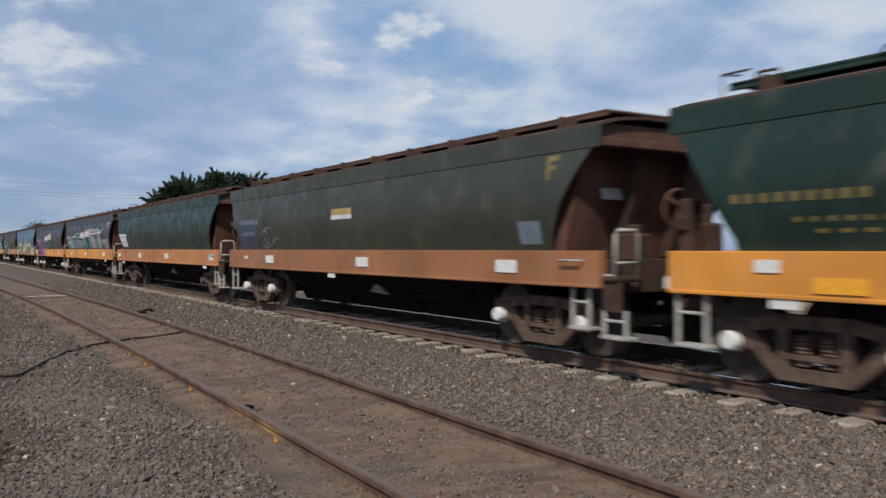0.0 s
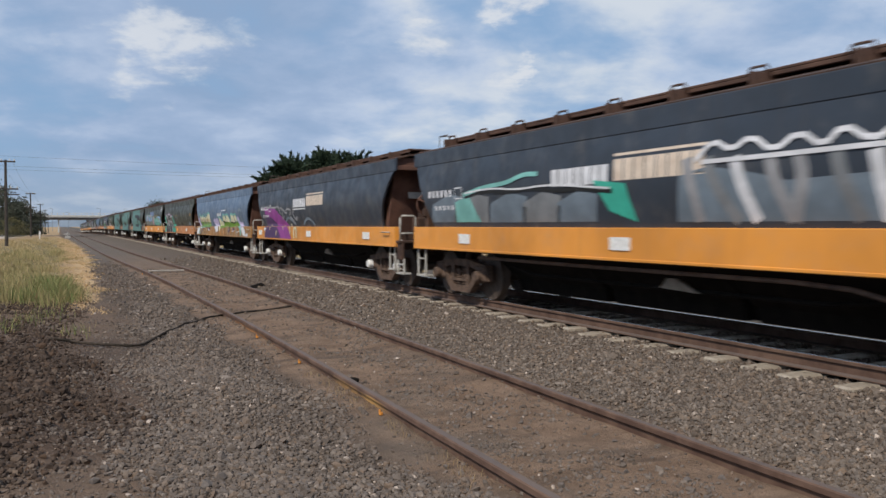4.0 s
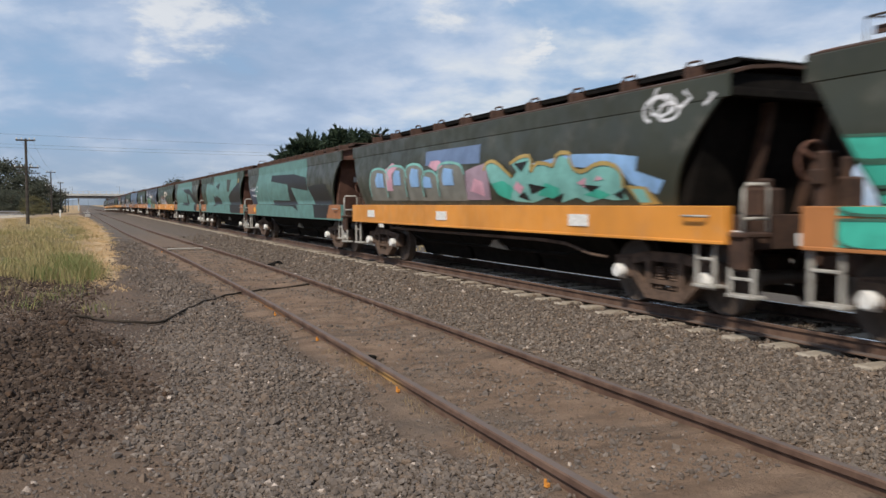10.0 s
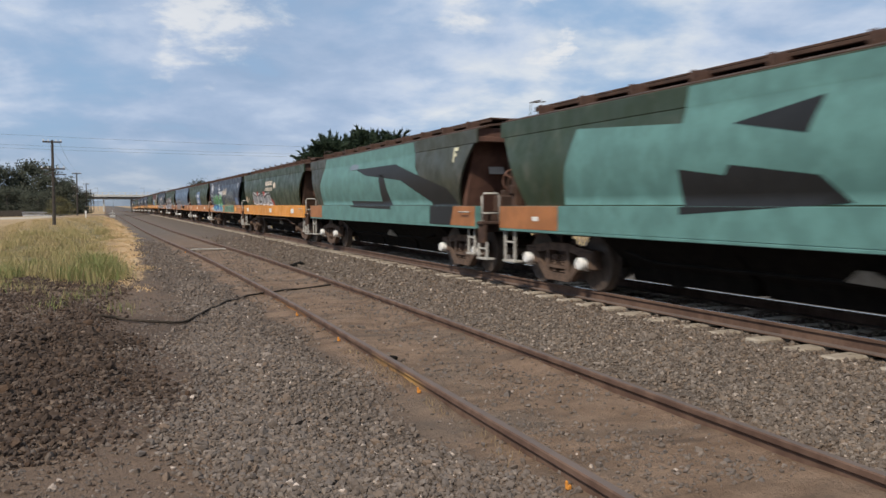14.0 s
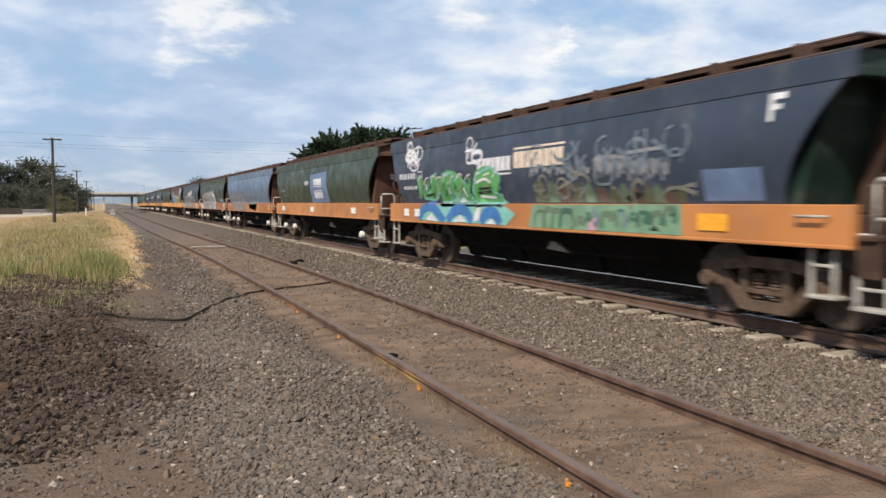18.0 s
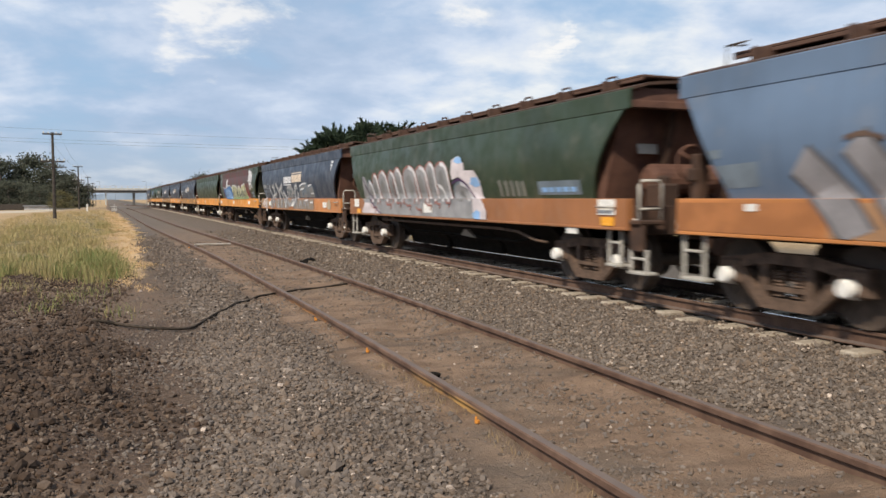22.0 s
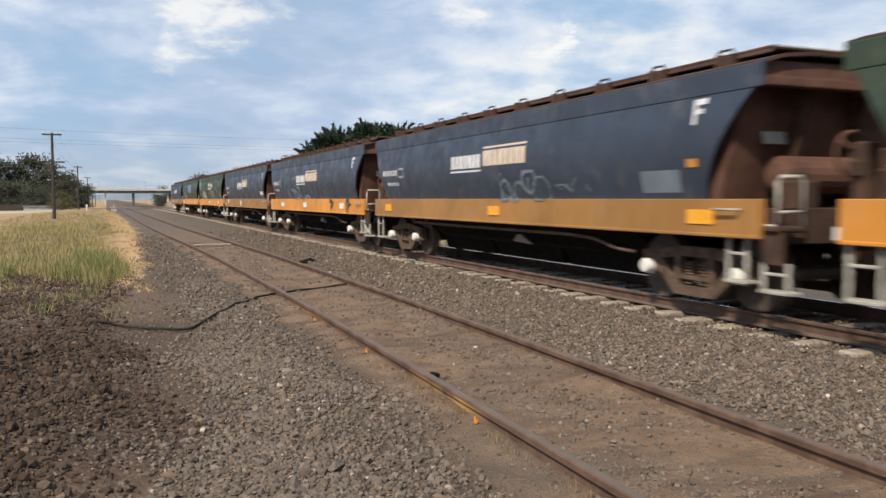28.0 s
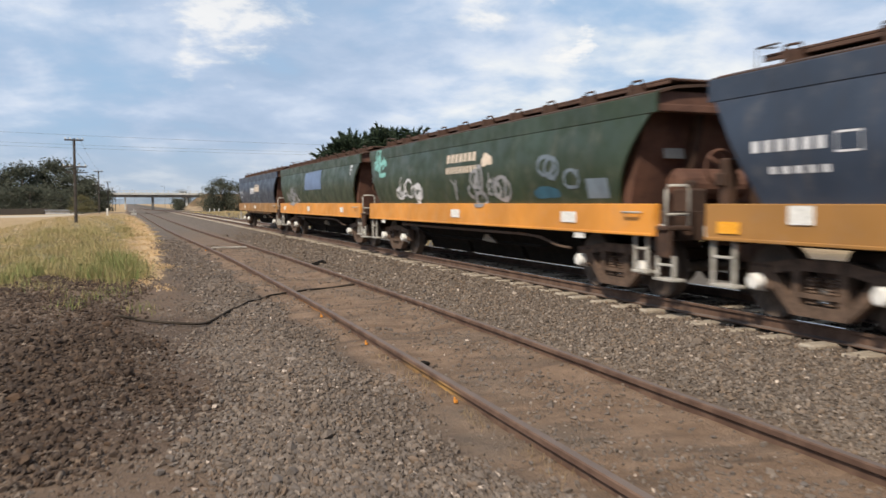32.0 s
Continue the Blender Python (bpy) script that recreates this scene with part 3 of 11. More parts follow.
def sideframe_mesh():
    """A cast bogie side frame: top chord, sagging belly, columns and axle jaws, open between."""
    bm = bmesh.new()

    def bar(pts, wd, x0, x1):
        n, l, r = len(pts), [], []
        for i in range(n):
            a_, b_ = pts[max(i - 1, 0)], pts[min(i + 1, n - 1)]
            d = math.hypot(b_[0] - a_[0], b_[1] - a_[1])
            u, v = -(b_[1] - a_[1]) / d * wd / 2, (b_[0] - a_[0]) / d * wd / 2
            l.append((pts[i][0] + u, pts[i][1] + v))
            r.append((pts[i][0] - u, pts[i][1] - v))
        loop = l + r[::-1]
        a_ = [bm.verts.new((x0, y, z)) for y, z in loop]
        b_ = [bm.verts.new((x1, y, z)) for y, z in loop]
        m_ = len(loop)
        for i in range(m_):
            bm.faces.new((a_[i], a_[(i + 1) % m_], b_[(i + 1) % m_], b_[i]))
        for i in range(n - 1):
            bm.faces.new((a_[i], a_[i + 1], a_[m_ - 2 - i], a_[m_ - 1 - i]))
            bm.faces.new((b_[i], b_[m_ - 1 - i], b_[m_ - 2 - i], b_[i + 1]))
    bar([(-1.06, 0.58), (-0.62, 0.62), (-0.36, 0.67), (0.36, 0.67), (0.62, 0.62), (1.06, 0.58)], 0.13, -0.06, 0.07)
    bar([(-0.72, 0.52), (-0.55, 0.34), (-0.36, 0.17), (0.36, 0.17), (0.55, 0.34), (0.72, 0.52)], 0.13, -0.065, 0.075)
    for s in (-1, 1):
        bar([(s * 0.32, 0.16), (s * 0.32, 0.66)], 0.11, -0.07, 0.08)
        bar([(s * 1.02, 0.62), (s * 1.05, 0.36)], 0.09, -0.055, 0.06)
    bar([(-0.30, 0.34), (0.30, 0.34)], 0.05, -0.05, 0.09)
    return from_bm("side_frame", bm)


def cross_loop(x0, x1, z0, z1, y):
    return [(x0, y, z0), (x0, y, z1 - 0.06), (x0 + 0.04, y, z1), (x1 - 0.04, y, z1), (x1, y, z1 - 0.06), (x1, y, z0)]


def stirrup(y, wide, x, z0, z1):
    return [(x - 0.02, x + 0.02, y - wide / 2, y - wide / 2 + 0.05, z0, z1), (x - 0.02, x + 0.02, y + wide / 2 - 0.05, y + wide / 2, z0, z1), (x - 0.05, x + 0.16, y - wide / 2, y + wide / 2, z0 - 0.02, z0 + 0.02), (x - 0.02, x + 0.02, y - wide / 2, y + wide / 2, z0 + (z1 - z0) * 0.55, z0 + (z1 - z0) * 0.55 + 0.035)]


HATCHES = [-5.85 + 1.3 * i for i in range(10)]
MESH = {
    "side-1": side_mesh(-1), "side1": side_mesh(1), "endF": end_mesh(True), "endR": end_mesh(False), "ribF": rib_mesh(True), "ribR": rib_mesh(False),
    "strutF-1": strut_mesh(True, -1), "strutR-1": strut_mesh(False, -1), "strutF1": strut_mesh(True, 1), "strutR1": strut_mesh(False, 1), "roof": roof_mesh(),
    "sill-1": boxes("side_sill", [(-1.42, -1.30, -HALF, HALF, SILL0, SILL1), (-1.43, -1.22, -HALF, HALF, SILL0 - 0.03, SILL0 + 0.012)]),
    "sill1": boxes("side_sill", [(1.30, 1.42, -HALF, HALF, SILL0, SILL1), (1.22, 1.43, -HALF, HALF, SILL0 - 0.03, SILL0 + 0.012)]),
    "beamF": boxes("roof_end_beam", [(-1.38, 1.38, -HALF + 0.04, -HALF + 0.20, EAVE - 0.26, EAVE - 0.16), (-1.36, 1.36, -HALF + 0.10, -HALF + 0.32, EAVE - 0.18, EAVE + 0.02)]),
    "beamR": boxes("roof_end_beam", [(-1.38, 1.38, HALF - 0.20, HALF - 0.04, EAVE - 0.26, EAVE - 0.16), (-1.36, 1.36, HALF - 0.32, HALF - 0.10, EAVE - 0.18, EAVE + 0.02)]),
    "headF": boxes("headstock", [(-1.30, 1.30, -HALF - 0.06, -HALF + 0.12, 0.84, 1.24), (-1.25, 1.25, -HALF + 0.12, -HALF + 1.9, 1.16, 1.22)]),
    "headR": boxes("headstock", [(-1.30, 1.30, HALF - 0.12, HALF + 0.06, 0.84, 1.24), (-1.25, 1.25, HALF - 1.9, HALF - 0.12, 1.16, 1.22)]),
    "spine": boxes("centre_sill", [(-0.22, 0.22, -HALF, HALF, 0.80, 1.16), (-1.0, 1.0, -PIVOT - 0.2, -PIVOT + 0.2, 0.86, 1.05), (-1.0, 1.0, PIVOT - 0.2, PIVOT + 0.2, 0.86, 1.05)]),
    "coaming": boxes("hatch_coaming", [(-0.60, 0.60, -6.35, 6.35, EAVE + 0.10, EAVE + 0.20)]),
    "lid": boxes("hatch_lid", [(-0.92, 0.92, -6.45, 6.45, EAVE + 0.215, EAVE + 0.25), (-0.92, -0.89, -6.45, 6.45, EAVE + 0.165, EAVE + 0.215), (0.89, 0.92, -6.45, 6.45, EAVE + 0.165, EAVE + 0.215)]),
    "bracket": boxes("walkway_bracket", [(-1.18, -0.60, -0.03, 0.03, EAVE + 0.03, EAVE + 0.21)]),
    "latch": tube("hatch_latch", [[(-0.95, -0.16, EAVE + 0.20), (-0.97, -0.12, EAVE + 0.285), (-0.97, 0.10, EAVE + 0.29), (-0.95, 0.16, EAVE + 0.22)]], 0.016),
    "roofrail": tube("roof_rail", [[(-1.0, HALF - 0.35, EAVE + 0.1), (-1.0, HALF - 0.35, EAVE + 0.33), (-0.7, HALF - 0.35, EAVE + 0.36)], [(-1.0, HALF - 0.35, EAVE + 0.33), (-1.0, HALF - 0.7, EAVE + 0.33)]], 0.012),
    "railF": tube("handrail", [cross_loop(-1.40, -1.04, 1.04, 1.58, -HALF - 0.26), [(-1.40, -HALF - 0.26, 1.20), (-1.04, -HALF - 0.26, 1.20)]], 0.020),
    "railside": tube("grab_iron", [[(-1.43, -HALF + 0.25, 1.22), (-1.49, -HALF + 0.27, 1.22), (-1.49, -HALF + 0.62, 1.22), (-1.43, -HALF + 0.64, 1.22)]], 0.016),
    "stepF": boxes("step", stirrup(-HALF - 0.22, 0.40, -1.36, 0.34, 0.66)),
    "stepB": boxes("step", stirrup(HALF - 0.25, 0.42, -1.34, 0.36, 0.95)),
    "stepC": boxes("step", stirrup(-HALF + 0.42, 0.34, -1.30, 0.40, 0.95)),
    "tank": lathe("air_reservoir", [(-0.62, 0.02), (-0.60, 0.14), (-0.52, 0.22), (0.52, 0.22), (0.60, 0.14), (0.62, 0.02)], 18),
    "gear": boxes("brake_valve", [(-0.9, -0.55, -HALF - 0.02, -HALF + 0.3, 1.20, 1.55), (-0.80, -0.66, -HALF + 0.02, -HALF + 0.2, 1.5, 1.66)], 0.03),
    "gear2": boxes("brake_stand", [(0.5, 0.8, -HALF, -HALF + 0.35, 1.20, 1.7), (0.58, 0.72, -HALF + 0.1, -HALF + 0.2, 1.65, 1.95)], 0.03),
    "wedge": make_mesh("discharge_gate", [(x, y, z) for x in (-1.02, -0.96) for y, z in ((-0.30, 0.57), (-0.44, 0.70), (-0.60, 0.70), (-1.0, 0.54))], [(0, 1, 2, 3), (7, 6, 5, 4), (0, 4, 5, 1), (1, 5, 6, 2), (2, 6, 7, 3), (3, 7, 4, 0)]),
    "chute": chute_mesh(), "frame": sideframe_mesh(),
    "rod": tube("brake_rod", [[(-0.95, -3.6, 0.66), (-0.95, -2.8, 0.56), (-0.95, 2.9, 0.56), (-0.95, 3.6, 0.68)]], 0.03),
    "pipe": tube("train_pipe", [[(-1.24, 4.3, 0.80), (-1.24, 2.0, 0.79), (-1.24, -2.6, 0.79), (-1.24, -3.3, 0.76), (-1.22, -3.9, 0.64), (-1.20, -4.3, 0.62)]], 0.028),
    "handwheel": tube("handbrake_wheel", [[(-1.05 + 0.21 * math.cos(a_), HALF + 0.20, 1.80 + 0.21 * math.sin(a_)) for a_ in [math.pi * i_ / 10 for i_ in range(21)]]] + [[(-1.05, HALF + 0.14, 1.80), (-1.05 + 0.21 * math.cos(a_), HALF + 0.20, 1.80 + 0.21 * math.sin(a_))] for a_ in (0.4, 2.5, 4.6)], 0.022),
    "wheelpost": boxes("handbrake_post", [(-1.13, -0.97, HALF - 0.04, HALF + 0.12, 1.05, 1.90), (-1.18, -0.92, HALF - 0.02, HALF + 0.14, 1.55, 1.72)], 0.02),
    "coupF": boxes("coupler", [(-0.12, 0.12, -LENGTH / 2 - 0.02, -HALF, 0.62, 0.88), (-0.2, 0.2, -LENGTH / 2 - 0.02, -LENGTH / 2 + 0.28, 0.55, 0.95)], 0.03),
    "coupR": boxes("coupler", [(-0.12, 0.12, HALF, LENGTH / 2 - 0.02, 0.62, 0.88), (-0.2, 0.2, LENGTH / 2 - 0.3, LENGTH / 2 - 0.03, 0.55, 0.95)], 0.03),
    "bolster": boxes("bogie", [(-0.95, 0.95, -0.2, 0.2, 0.42, 0.66), (-0.3, 0.3, -0.3, 0.3, 0.66, 0.80)], 0.02),
    "springs": lathe("spring", [(-0.14 + 0.02 * i, 0.060 if i % 2 else 0.080) for i in range(15)], 10),
    "hanger": boxes("step_bracket", [(-1.38, -1.30, -HALF - 0.30, -HALF - 0.02, 0.62, 1.0), (-1.42, -1.02, -HALF - 0.30, -HALF - 0.05, 0.98, 1.05)], 0.02),
    "wheels": lathe("wheelset", [(-0.90, 0.03), (-0.90, 0.10), (-0.86, 0.30), (-0.855, 0.40), (-0.86, WHEEL_R - 0.01), (-0.80, WHEEL_R), (-0.745, WHEEL_R + 0.005), (-0.735, WHEEL_R + 0.025), (-0.715, WHEEL_R + 0.02), (-0.71, 0.40), (-0.74, 0.38), (-0.76, 0.14), (-0.66, 0.09), (0.66, 0.09), (0.76, 0.14), (0.74, 0.38), (0.71, 0.40), (0.715, WHEEL_R + 0.02), (0.735, WHEEL_R + 0.025), (0.745, WHEEL_R + 0.005), (0.80, WHEEL_R), (0.86, WHEEL_R - 0.01), (0.855, 0.40), (0.86, 0.30), (0.90, 0.10), (0.90, 0.03)], 28),
    "cap": lathe("bearing_cap", [(-0.10, 0.03), (-0.095, 0.08), (-0.07, 0.100), (0.02, 0.100), (0.05, 0.118), (0.10, 0.118)], 16),
    "adapter": boxes("axle_box", [(-0.08, 0.1, -0.17, 0.17, -0.14, 0.16)], 0.03),
    "strip": boxes("sole_strip", [(-1.28, -1.22, -4.3, 4.3, 0.80, 0.88)], 0.01),
    "plate": boxes("plate", [(-0.012, 0.0, -0.5, 0.5, -0.5, 0.5)], 0.0),
}
wagons, wheelsets = [], []


def build_wagon(k, look_):
    """One grain hopper wagon: barrel sides, sloping ends, roof hatches, end gear and two bogies."""
    wg = empty("hopper_wagon", pose(MAIN_X, 14.7 * k - 0.89, RAIL_TOP))
    tagged(wg, look_["label"], "hopper wagon", "wagons of the grain train")
    near = part("side", MESH["side-1"], look_["body"], wg)
    part("side", MESH["side1"], look_["body"], wg)
    sill = part("side_sill", MESH["sill-1"], look_["sill"], wg)
    part("side_sill", MESH["sill1"], look_["sill"], wg)
    ends = look_.get("ends", ENDRUST)
    for e in "FR":
        part("end_sheet", MESH["end" + e], ends, wg)
        for x in (-1, 1):
            part("end_rib", MESH["rib" + e], DARKRUST, wg, at=pose(x * 0.46, 0, 0))
        part("end_strut", MESH["strut%s1" % e], DARKRUST, wg)
        part("roof_end_beam", MESH["beam" + e], ends, wg)
        part("headstock", MESH["head" + e], look_["sill"] if look_.get("clean") else DARKRUST, wg)
        part("coupler", MESH["coup" + e], DARKRUST, wg)
    roof = part("roof", MESH["roof"], DARKRUST, wg)
    part("hatch_coaming", MESH["coaming"], DARKRUST, roof)
    part("hatch_lid", MESH["lid"], look_.get("lid", RUST), roof)
    for y in HATCHES:
        part("walkway_bracket", MESH["bracket"], RUST, roof, at=pose(0, y, 0))
        if look_.get("latches"):
            part("hatch_latch", MESH["latch"], DARKRUST, roof, at=pose(0, y + 0.1, 0))
    part("roof_rail", MESH["roofrail"], WHEEL, roof)
    rail_mat = look_.get("rail", GALV)
    part("handrail", MESH["railF"], rail_mat, wg)
    part("grab_iron", MESH["railside"], GALV, wg)
    part("step", MESH["stepF"], look_.get("step", rail_mat), wg)
    part("step", MESH["stepB"], look_.get("step", rail_mat), wg)
    part("step", MESH["stepC"], look_.get("step", rail_mat), wg)
    part("step_bracket", MESH["hanger"], DARKRUST, wg)
    part("brake_valve", MESH["gear"], DARKRUST, wg)
    part("brake_stand", MESH["gear2"], DARKRUST, wg)
    post = part("handbrake_post", MESH["wheelpost"], DARKRUST, wg)
    part("handbrake_wheel", MESH["handwheel"], ENDRUST, post, "rusty handbrake wheel")
    if look_.get("tank"):
        part("air_reservoir", MESH["tank"], ends, wg, at=pose(-0.2, -HALF + 0.42, 1.62))
    for s in (-1, 1):
        part("corner_plate", MESH["plate"], look_.get("corner", WHITE), wg, at=Matrix.LocRotScale((-1.302, s * (HALF + 0.075), 1.0), None, (1, 0.13, 0.13)))
    if ends is ENDRUST or ends is DARKRUST:
        part("end_label", MESH["plate"], GALV, wg, "grey data plate", pose(-0.72, -HALF + 0.505, 2.05, -17, 0, 0) @ Matrix.LocRotScale(None, Euler((0, 0, radians(90))), (1, 0.34, 0.15)))
    if look_.get("strip"):
        part("sole_strip", MESH["strip"], look_["sill"], wg)
    # underframe parts get their deep shade from the near-black colour
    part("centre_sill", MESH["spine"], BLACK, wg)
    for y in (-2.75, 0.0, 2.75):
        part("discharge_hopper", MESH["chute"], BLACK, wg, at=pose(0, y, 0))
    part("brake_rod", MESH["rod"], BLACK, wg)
    if look_.get("latches"):
        part("train_pipe", MESH["pipe"], BOGIE, wg, "dusty brown pipe under the sill")
    # added pale wedge in place of a sunlit patch seen between the hoppers
    part("discharge_gate", MESH["wedge"], LITWEDGE, wg, "pale wedge standing in for a sunlit patch between the hoppers")
    for s in (-1, 1):
        bg = part("bogie", MESH["bolster"], DARKRUST, wg, at=pose(0, s * PIVOT, 0))
        for x in (-1, 1):
            part("side_frame", MESH["frame"], look_.get("bogie", BOGIE), bg, at=pose(x * 1.0, 0, 0, 0, 0, 0 if x > 0 else 180))
            for y in (-0.13, 0.13):
                part("spring", MESH["springs"], look_.get("bogie", BOGIE), bg, at=pose(x * 1.0, y, 0.40, 0, 90, 0))
            for y in (-1, 1):
                part("axle_box", MESH["adapter"], look_.get("bogie", BOGIE), bg, at=pose(x * 1.02, y * BASE / 2, WHEEL_R + 0.04))
                if x < 0:
                    part("bearing_cap", MESH["cap"], look_.get("cap", WHITE), bg, at=pose(x * 1.12, y * BASE / 2, WHEEL_R))
        for y in (-1, 1):
            wheelsets.append((part("wheelset", MESH["wheels"], WHEEL, bg, at=pose(0, y * BASE / 2, WHEEL_R)), y))
    wagons.append(wg)
    return wg, near, sill

from mathutils import geometry

# ---- liveries, from the leading wagon to the last ----
LIVERIES = [
    dict(body=DEEPGREEN, sill=YELLOW, strip=True, latches=True, lid=DEEPGREEN, ends=DARKRUST, bogie=BOGIE, label="dark green hopper wagon with faded yellow lettering and yellow sill"),
    dict(body=OLIVE, sill=BROWNORANGE, label="olive hopper wagon with browned orange sill and rusty roof"),
    dict(body=DEEPGREEN, sill=ORANGE, cap=BOGIE, label="plain dark green hopper wagon with orange sill and white plate"),
    dict(body=SLATE, sill=YELLOW, latches=True, tank=True, cap=BOGIE, rail=GALV, label="slate hopper wagon with white scribbled graffiti and yellow sill"),
    dict(body=SLATE, sill=YELLOW, label="slate hopper wagon with purple graffiti and cream lettering"),
    dict(body=SKYBLUE, sill=OCHRE, label="faded blue hopper wagon with green and cream graffiti"),
    dict(body=OLIVE, sill=ORANGE, latches=True, tank=True, label="olive hopper wagon with mint block graffiti and orange sill"),
    dict(body=OLIVE, sill=YELLOW, latches=True, lid=BLACK, ends=BLACK, label="olive hopper wagon with aqua graffiti and bright yellow sill"),
    dict(body=OLIVE, sill=SPRAY["teal"], lid=DARKRUST, label="hopper wagon painted over in teal with black slab letter"),
    dict(body=GREEN, sill=SPRAY["teal"], lid=DARKRUST, label="hopper wagon painted over in teal with angular dark letters"),
    dict(body=OLIVE, sill=SPRAY["teal"], lid=DARKRUST, label="hopper wagon painted teal with olive ends and grey marks"),
    dict(body=GREEN, sill=YELLOW, latches=True, cap=BOGIE, ends=DARKRUST, label="green hopper wagon with silver graffiti and cream lettering"),
    dict(body=NAVY, sill=ORANGE, cap=BOGIE, lid=DARKRUST, ends=DEEPGREEN, label="navy hopper wagon with green and blue wave graffiti"),
    dict(body=GREEN, sill=ORANGE, label="green hopper wagon with a blue painted panel"),
    dict(body=SKYBLUE, sill=ORANGE, label="faded blue hopper wagon with worn grey graffiti"),
    dict(body=GREEN, sill=BROWNORANGE, latches=True, tank=True, label="green hopper wagon with silver bubble graffiti"),
    dict(body=NAVY, sill=ORANGE, step=BOGIE, label="navy hopper wagon with silver letters along its sill"),
    dict(body=GREEN, sill=YELLOW, latches=True, tank=True, cap=BOGIE, ends=OLIVE, step=BOGIE, label="maroon and green hopper wagon with yellow graffiti"),
    dict(body=GREEN, sill=YELLOW, latches=True, ends=DARKRUST, label="plain green hopper wagon with yellow sill"),
    dict(body=NAVY, sill=OCHRE, latches=True, tank=True, rail=GALV, label="navy hopper wagon with cream lettering and ochre sill"),
    dict(body=NAVY, sill=YELLOW, latches=True, tank=True, label="navy hopper wagon with white scribbles and yellow sill"),
    dict(body=NAVY, sill=OCHRE, latches=True, tank=True, label="navy hopper wagon with cream lettering and dull ochre sill"),
    dict(body=GREEN, sill=YELLOW, latches=True, tank=True, label="green hopper wagon with white scribbles and cream lettering"),
    dict(body=GREEN, sill=YELLOW, latches=True, label="green hopper wagon with a small blue panel"),
    dict(body=NAVY, sill=OCHRE, strip=True, latches=True, label="navy hopper wagon, last of the train, with ochre sill"),
]
built = [build_wagon(k, lv) for k, lv in enumerate(LIVERIES)]


# ---- paint on the wagon sides: flat shapes in (y, z), laid on the barrel ----
def clip(poly, z, above):
    out = []
    for p, q in zip(poly, poly[1:] + poly[:1]):
        pin, qin = (p[1] >= z) == above, (q[1] >= z) == above
        if pin:
            out.append(p)
        if pin != qin:
            f = (z - p[1]) / (q[1] - p[1])
            out.append((p[0] + f * (q[0] - p[0]), z))
    return out


def inside_ends(y, z):
    """Keeps paint off the slanted ends."""
    if z < SILL1 - 0.002:
        return min(max(y, -HALF + 0.01), HALF - 0.01)
    zz = max(z, SILL1)
    return min(max(y, -HALF + inset(zz, True) + 0.03), HALF - inset(zz, False) - 0.03)


def decal(parent, polys, mat, layer=0, name="graffiti", label=""):
    """Lays flat shapes on the barrel; shapes that join edge to edge become one piece, others a piece each."""
    runs, last = [], set()
    for poly in polys:
        if len(poly) < 3:
            last = set()
            continue
        keys = {(round(y, 3), round(z, 3)) for y, z in poly}
        if len(keys & last) < 2:
            runs.append([])
        runs[-1].append(poly)
        last = keys
    if runs and len(runs) > 1 and runs[0] is not runs[-1] and len(polys) > 8 and name in ("graffiti_outline", "number_frame"):
        runs = [runs[-1] + runs[0]] + runs[1:-1] if len({(round(y, 3), round(z, 3)) for y, z in runs[0][0]} & last) >= 2 else runs
    done = [lay(parent, group, mat, layer, name, label) for group in runs]
    return done[0] if done else None


def lay(parent, polys, mat, layer, name, label):
    bm, known = bmesh.new(), {}
    for i, poly in enumerate(polys):
        vs, fresh = [], {}
        for y, z in poly:
            k = (round(y, 3), round(z, 3))
            v = known.get(k) or fresh.get(k) or bm.verts.new((-0.00022 * (i % 14), y, min(z, EAVE - 0.04)))
            fresh[k] = v
            if v not in vs:
                vs.append(v)
        known = fresh
        flat_poly = [Vector((v.co.y, v.co.z, 0.0)) for v in vs]
        for tri in geometry.tessellate_polygon([flat_poly]) if len(vs) > 2 else ():
            corner = [vs[t] for t in tri]
            if len(set(corner)) == 3 and not bm.faces.get(corner):
                bm.faces.new(corner)
    if not bm.faces:
        bm.free()
        return None
    zz = [v.co.z for v in bm.verts]
    for z in [SILL1 - 0.004, SILL1 + 0.004, FOLD - 0.011, FOLD] + [SILL1 + 0.16 * i for i in range(1, 8)]:
        if min(zz) < z < max(zz):
            bmesh.ops.bisect_plane(bm, geom=bm.verts[:] + bm.edges[:] + bm.faces[:], plane_co=(0, 0, z), plane_no=(0, 0, 1))
    for v in bm.verts:
        y, z = inside_ends(v.co.y, v.co.z), max(v.co.z, SILL0 + 0.02)
        v.co = (v.co.x - (face_x(z) + 0.004 * (layer + 1)), y, z)
    thin = [f for f in bm.faces if f.calc_area() < 1e-8]
    bmesh.ops.delete(bm, geom=thin, context="FACES")
    bm.normal_update()
    turned = [f for f in bm.faces if f.normal.x > 0]
    bmesh.ops.reverse_faces(bm, faces=turned)
    me = bpy.data.meshes.new(name)
    bm.to_mesh(me)
    bm.free()
    me.materials.append(None)
    me.shade_smooth()
    lean = [0.0 if v.co.z < SILL1 + 0.002 or v.co.z > FOLD - 0.02 else (face_x(v.co.z + 0.01) - face_x(v.co.z - 0.01)) / 0.02 for v in me.vertices]
    me.normals_split_custom_set_from_vertices([Vector((-1, 0, -max(-0.4, min(0.4, d)))).normalized() for d in lean])
    return part(name, me, mat, parent, label)


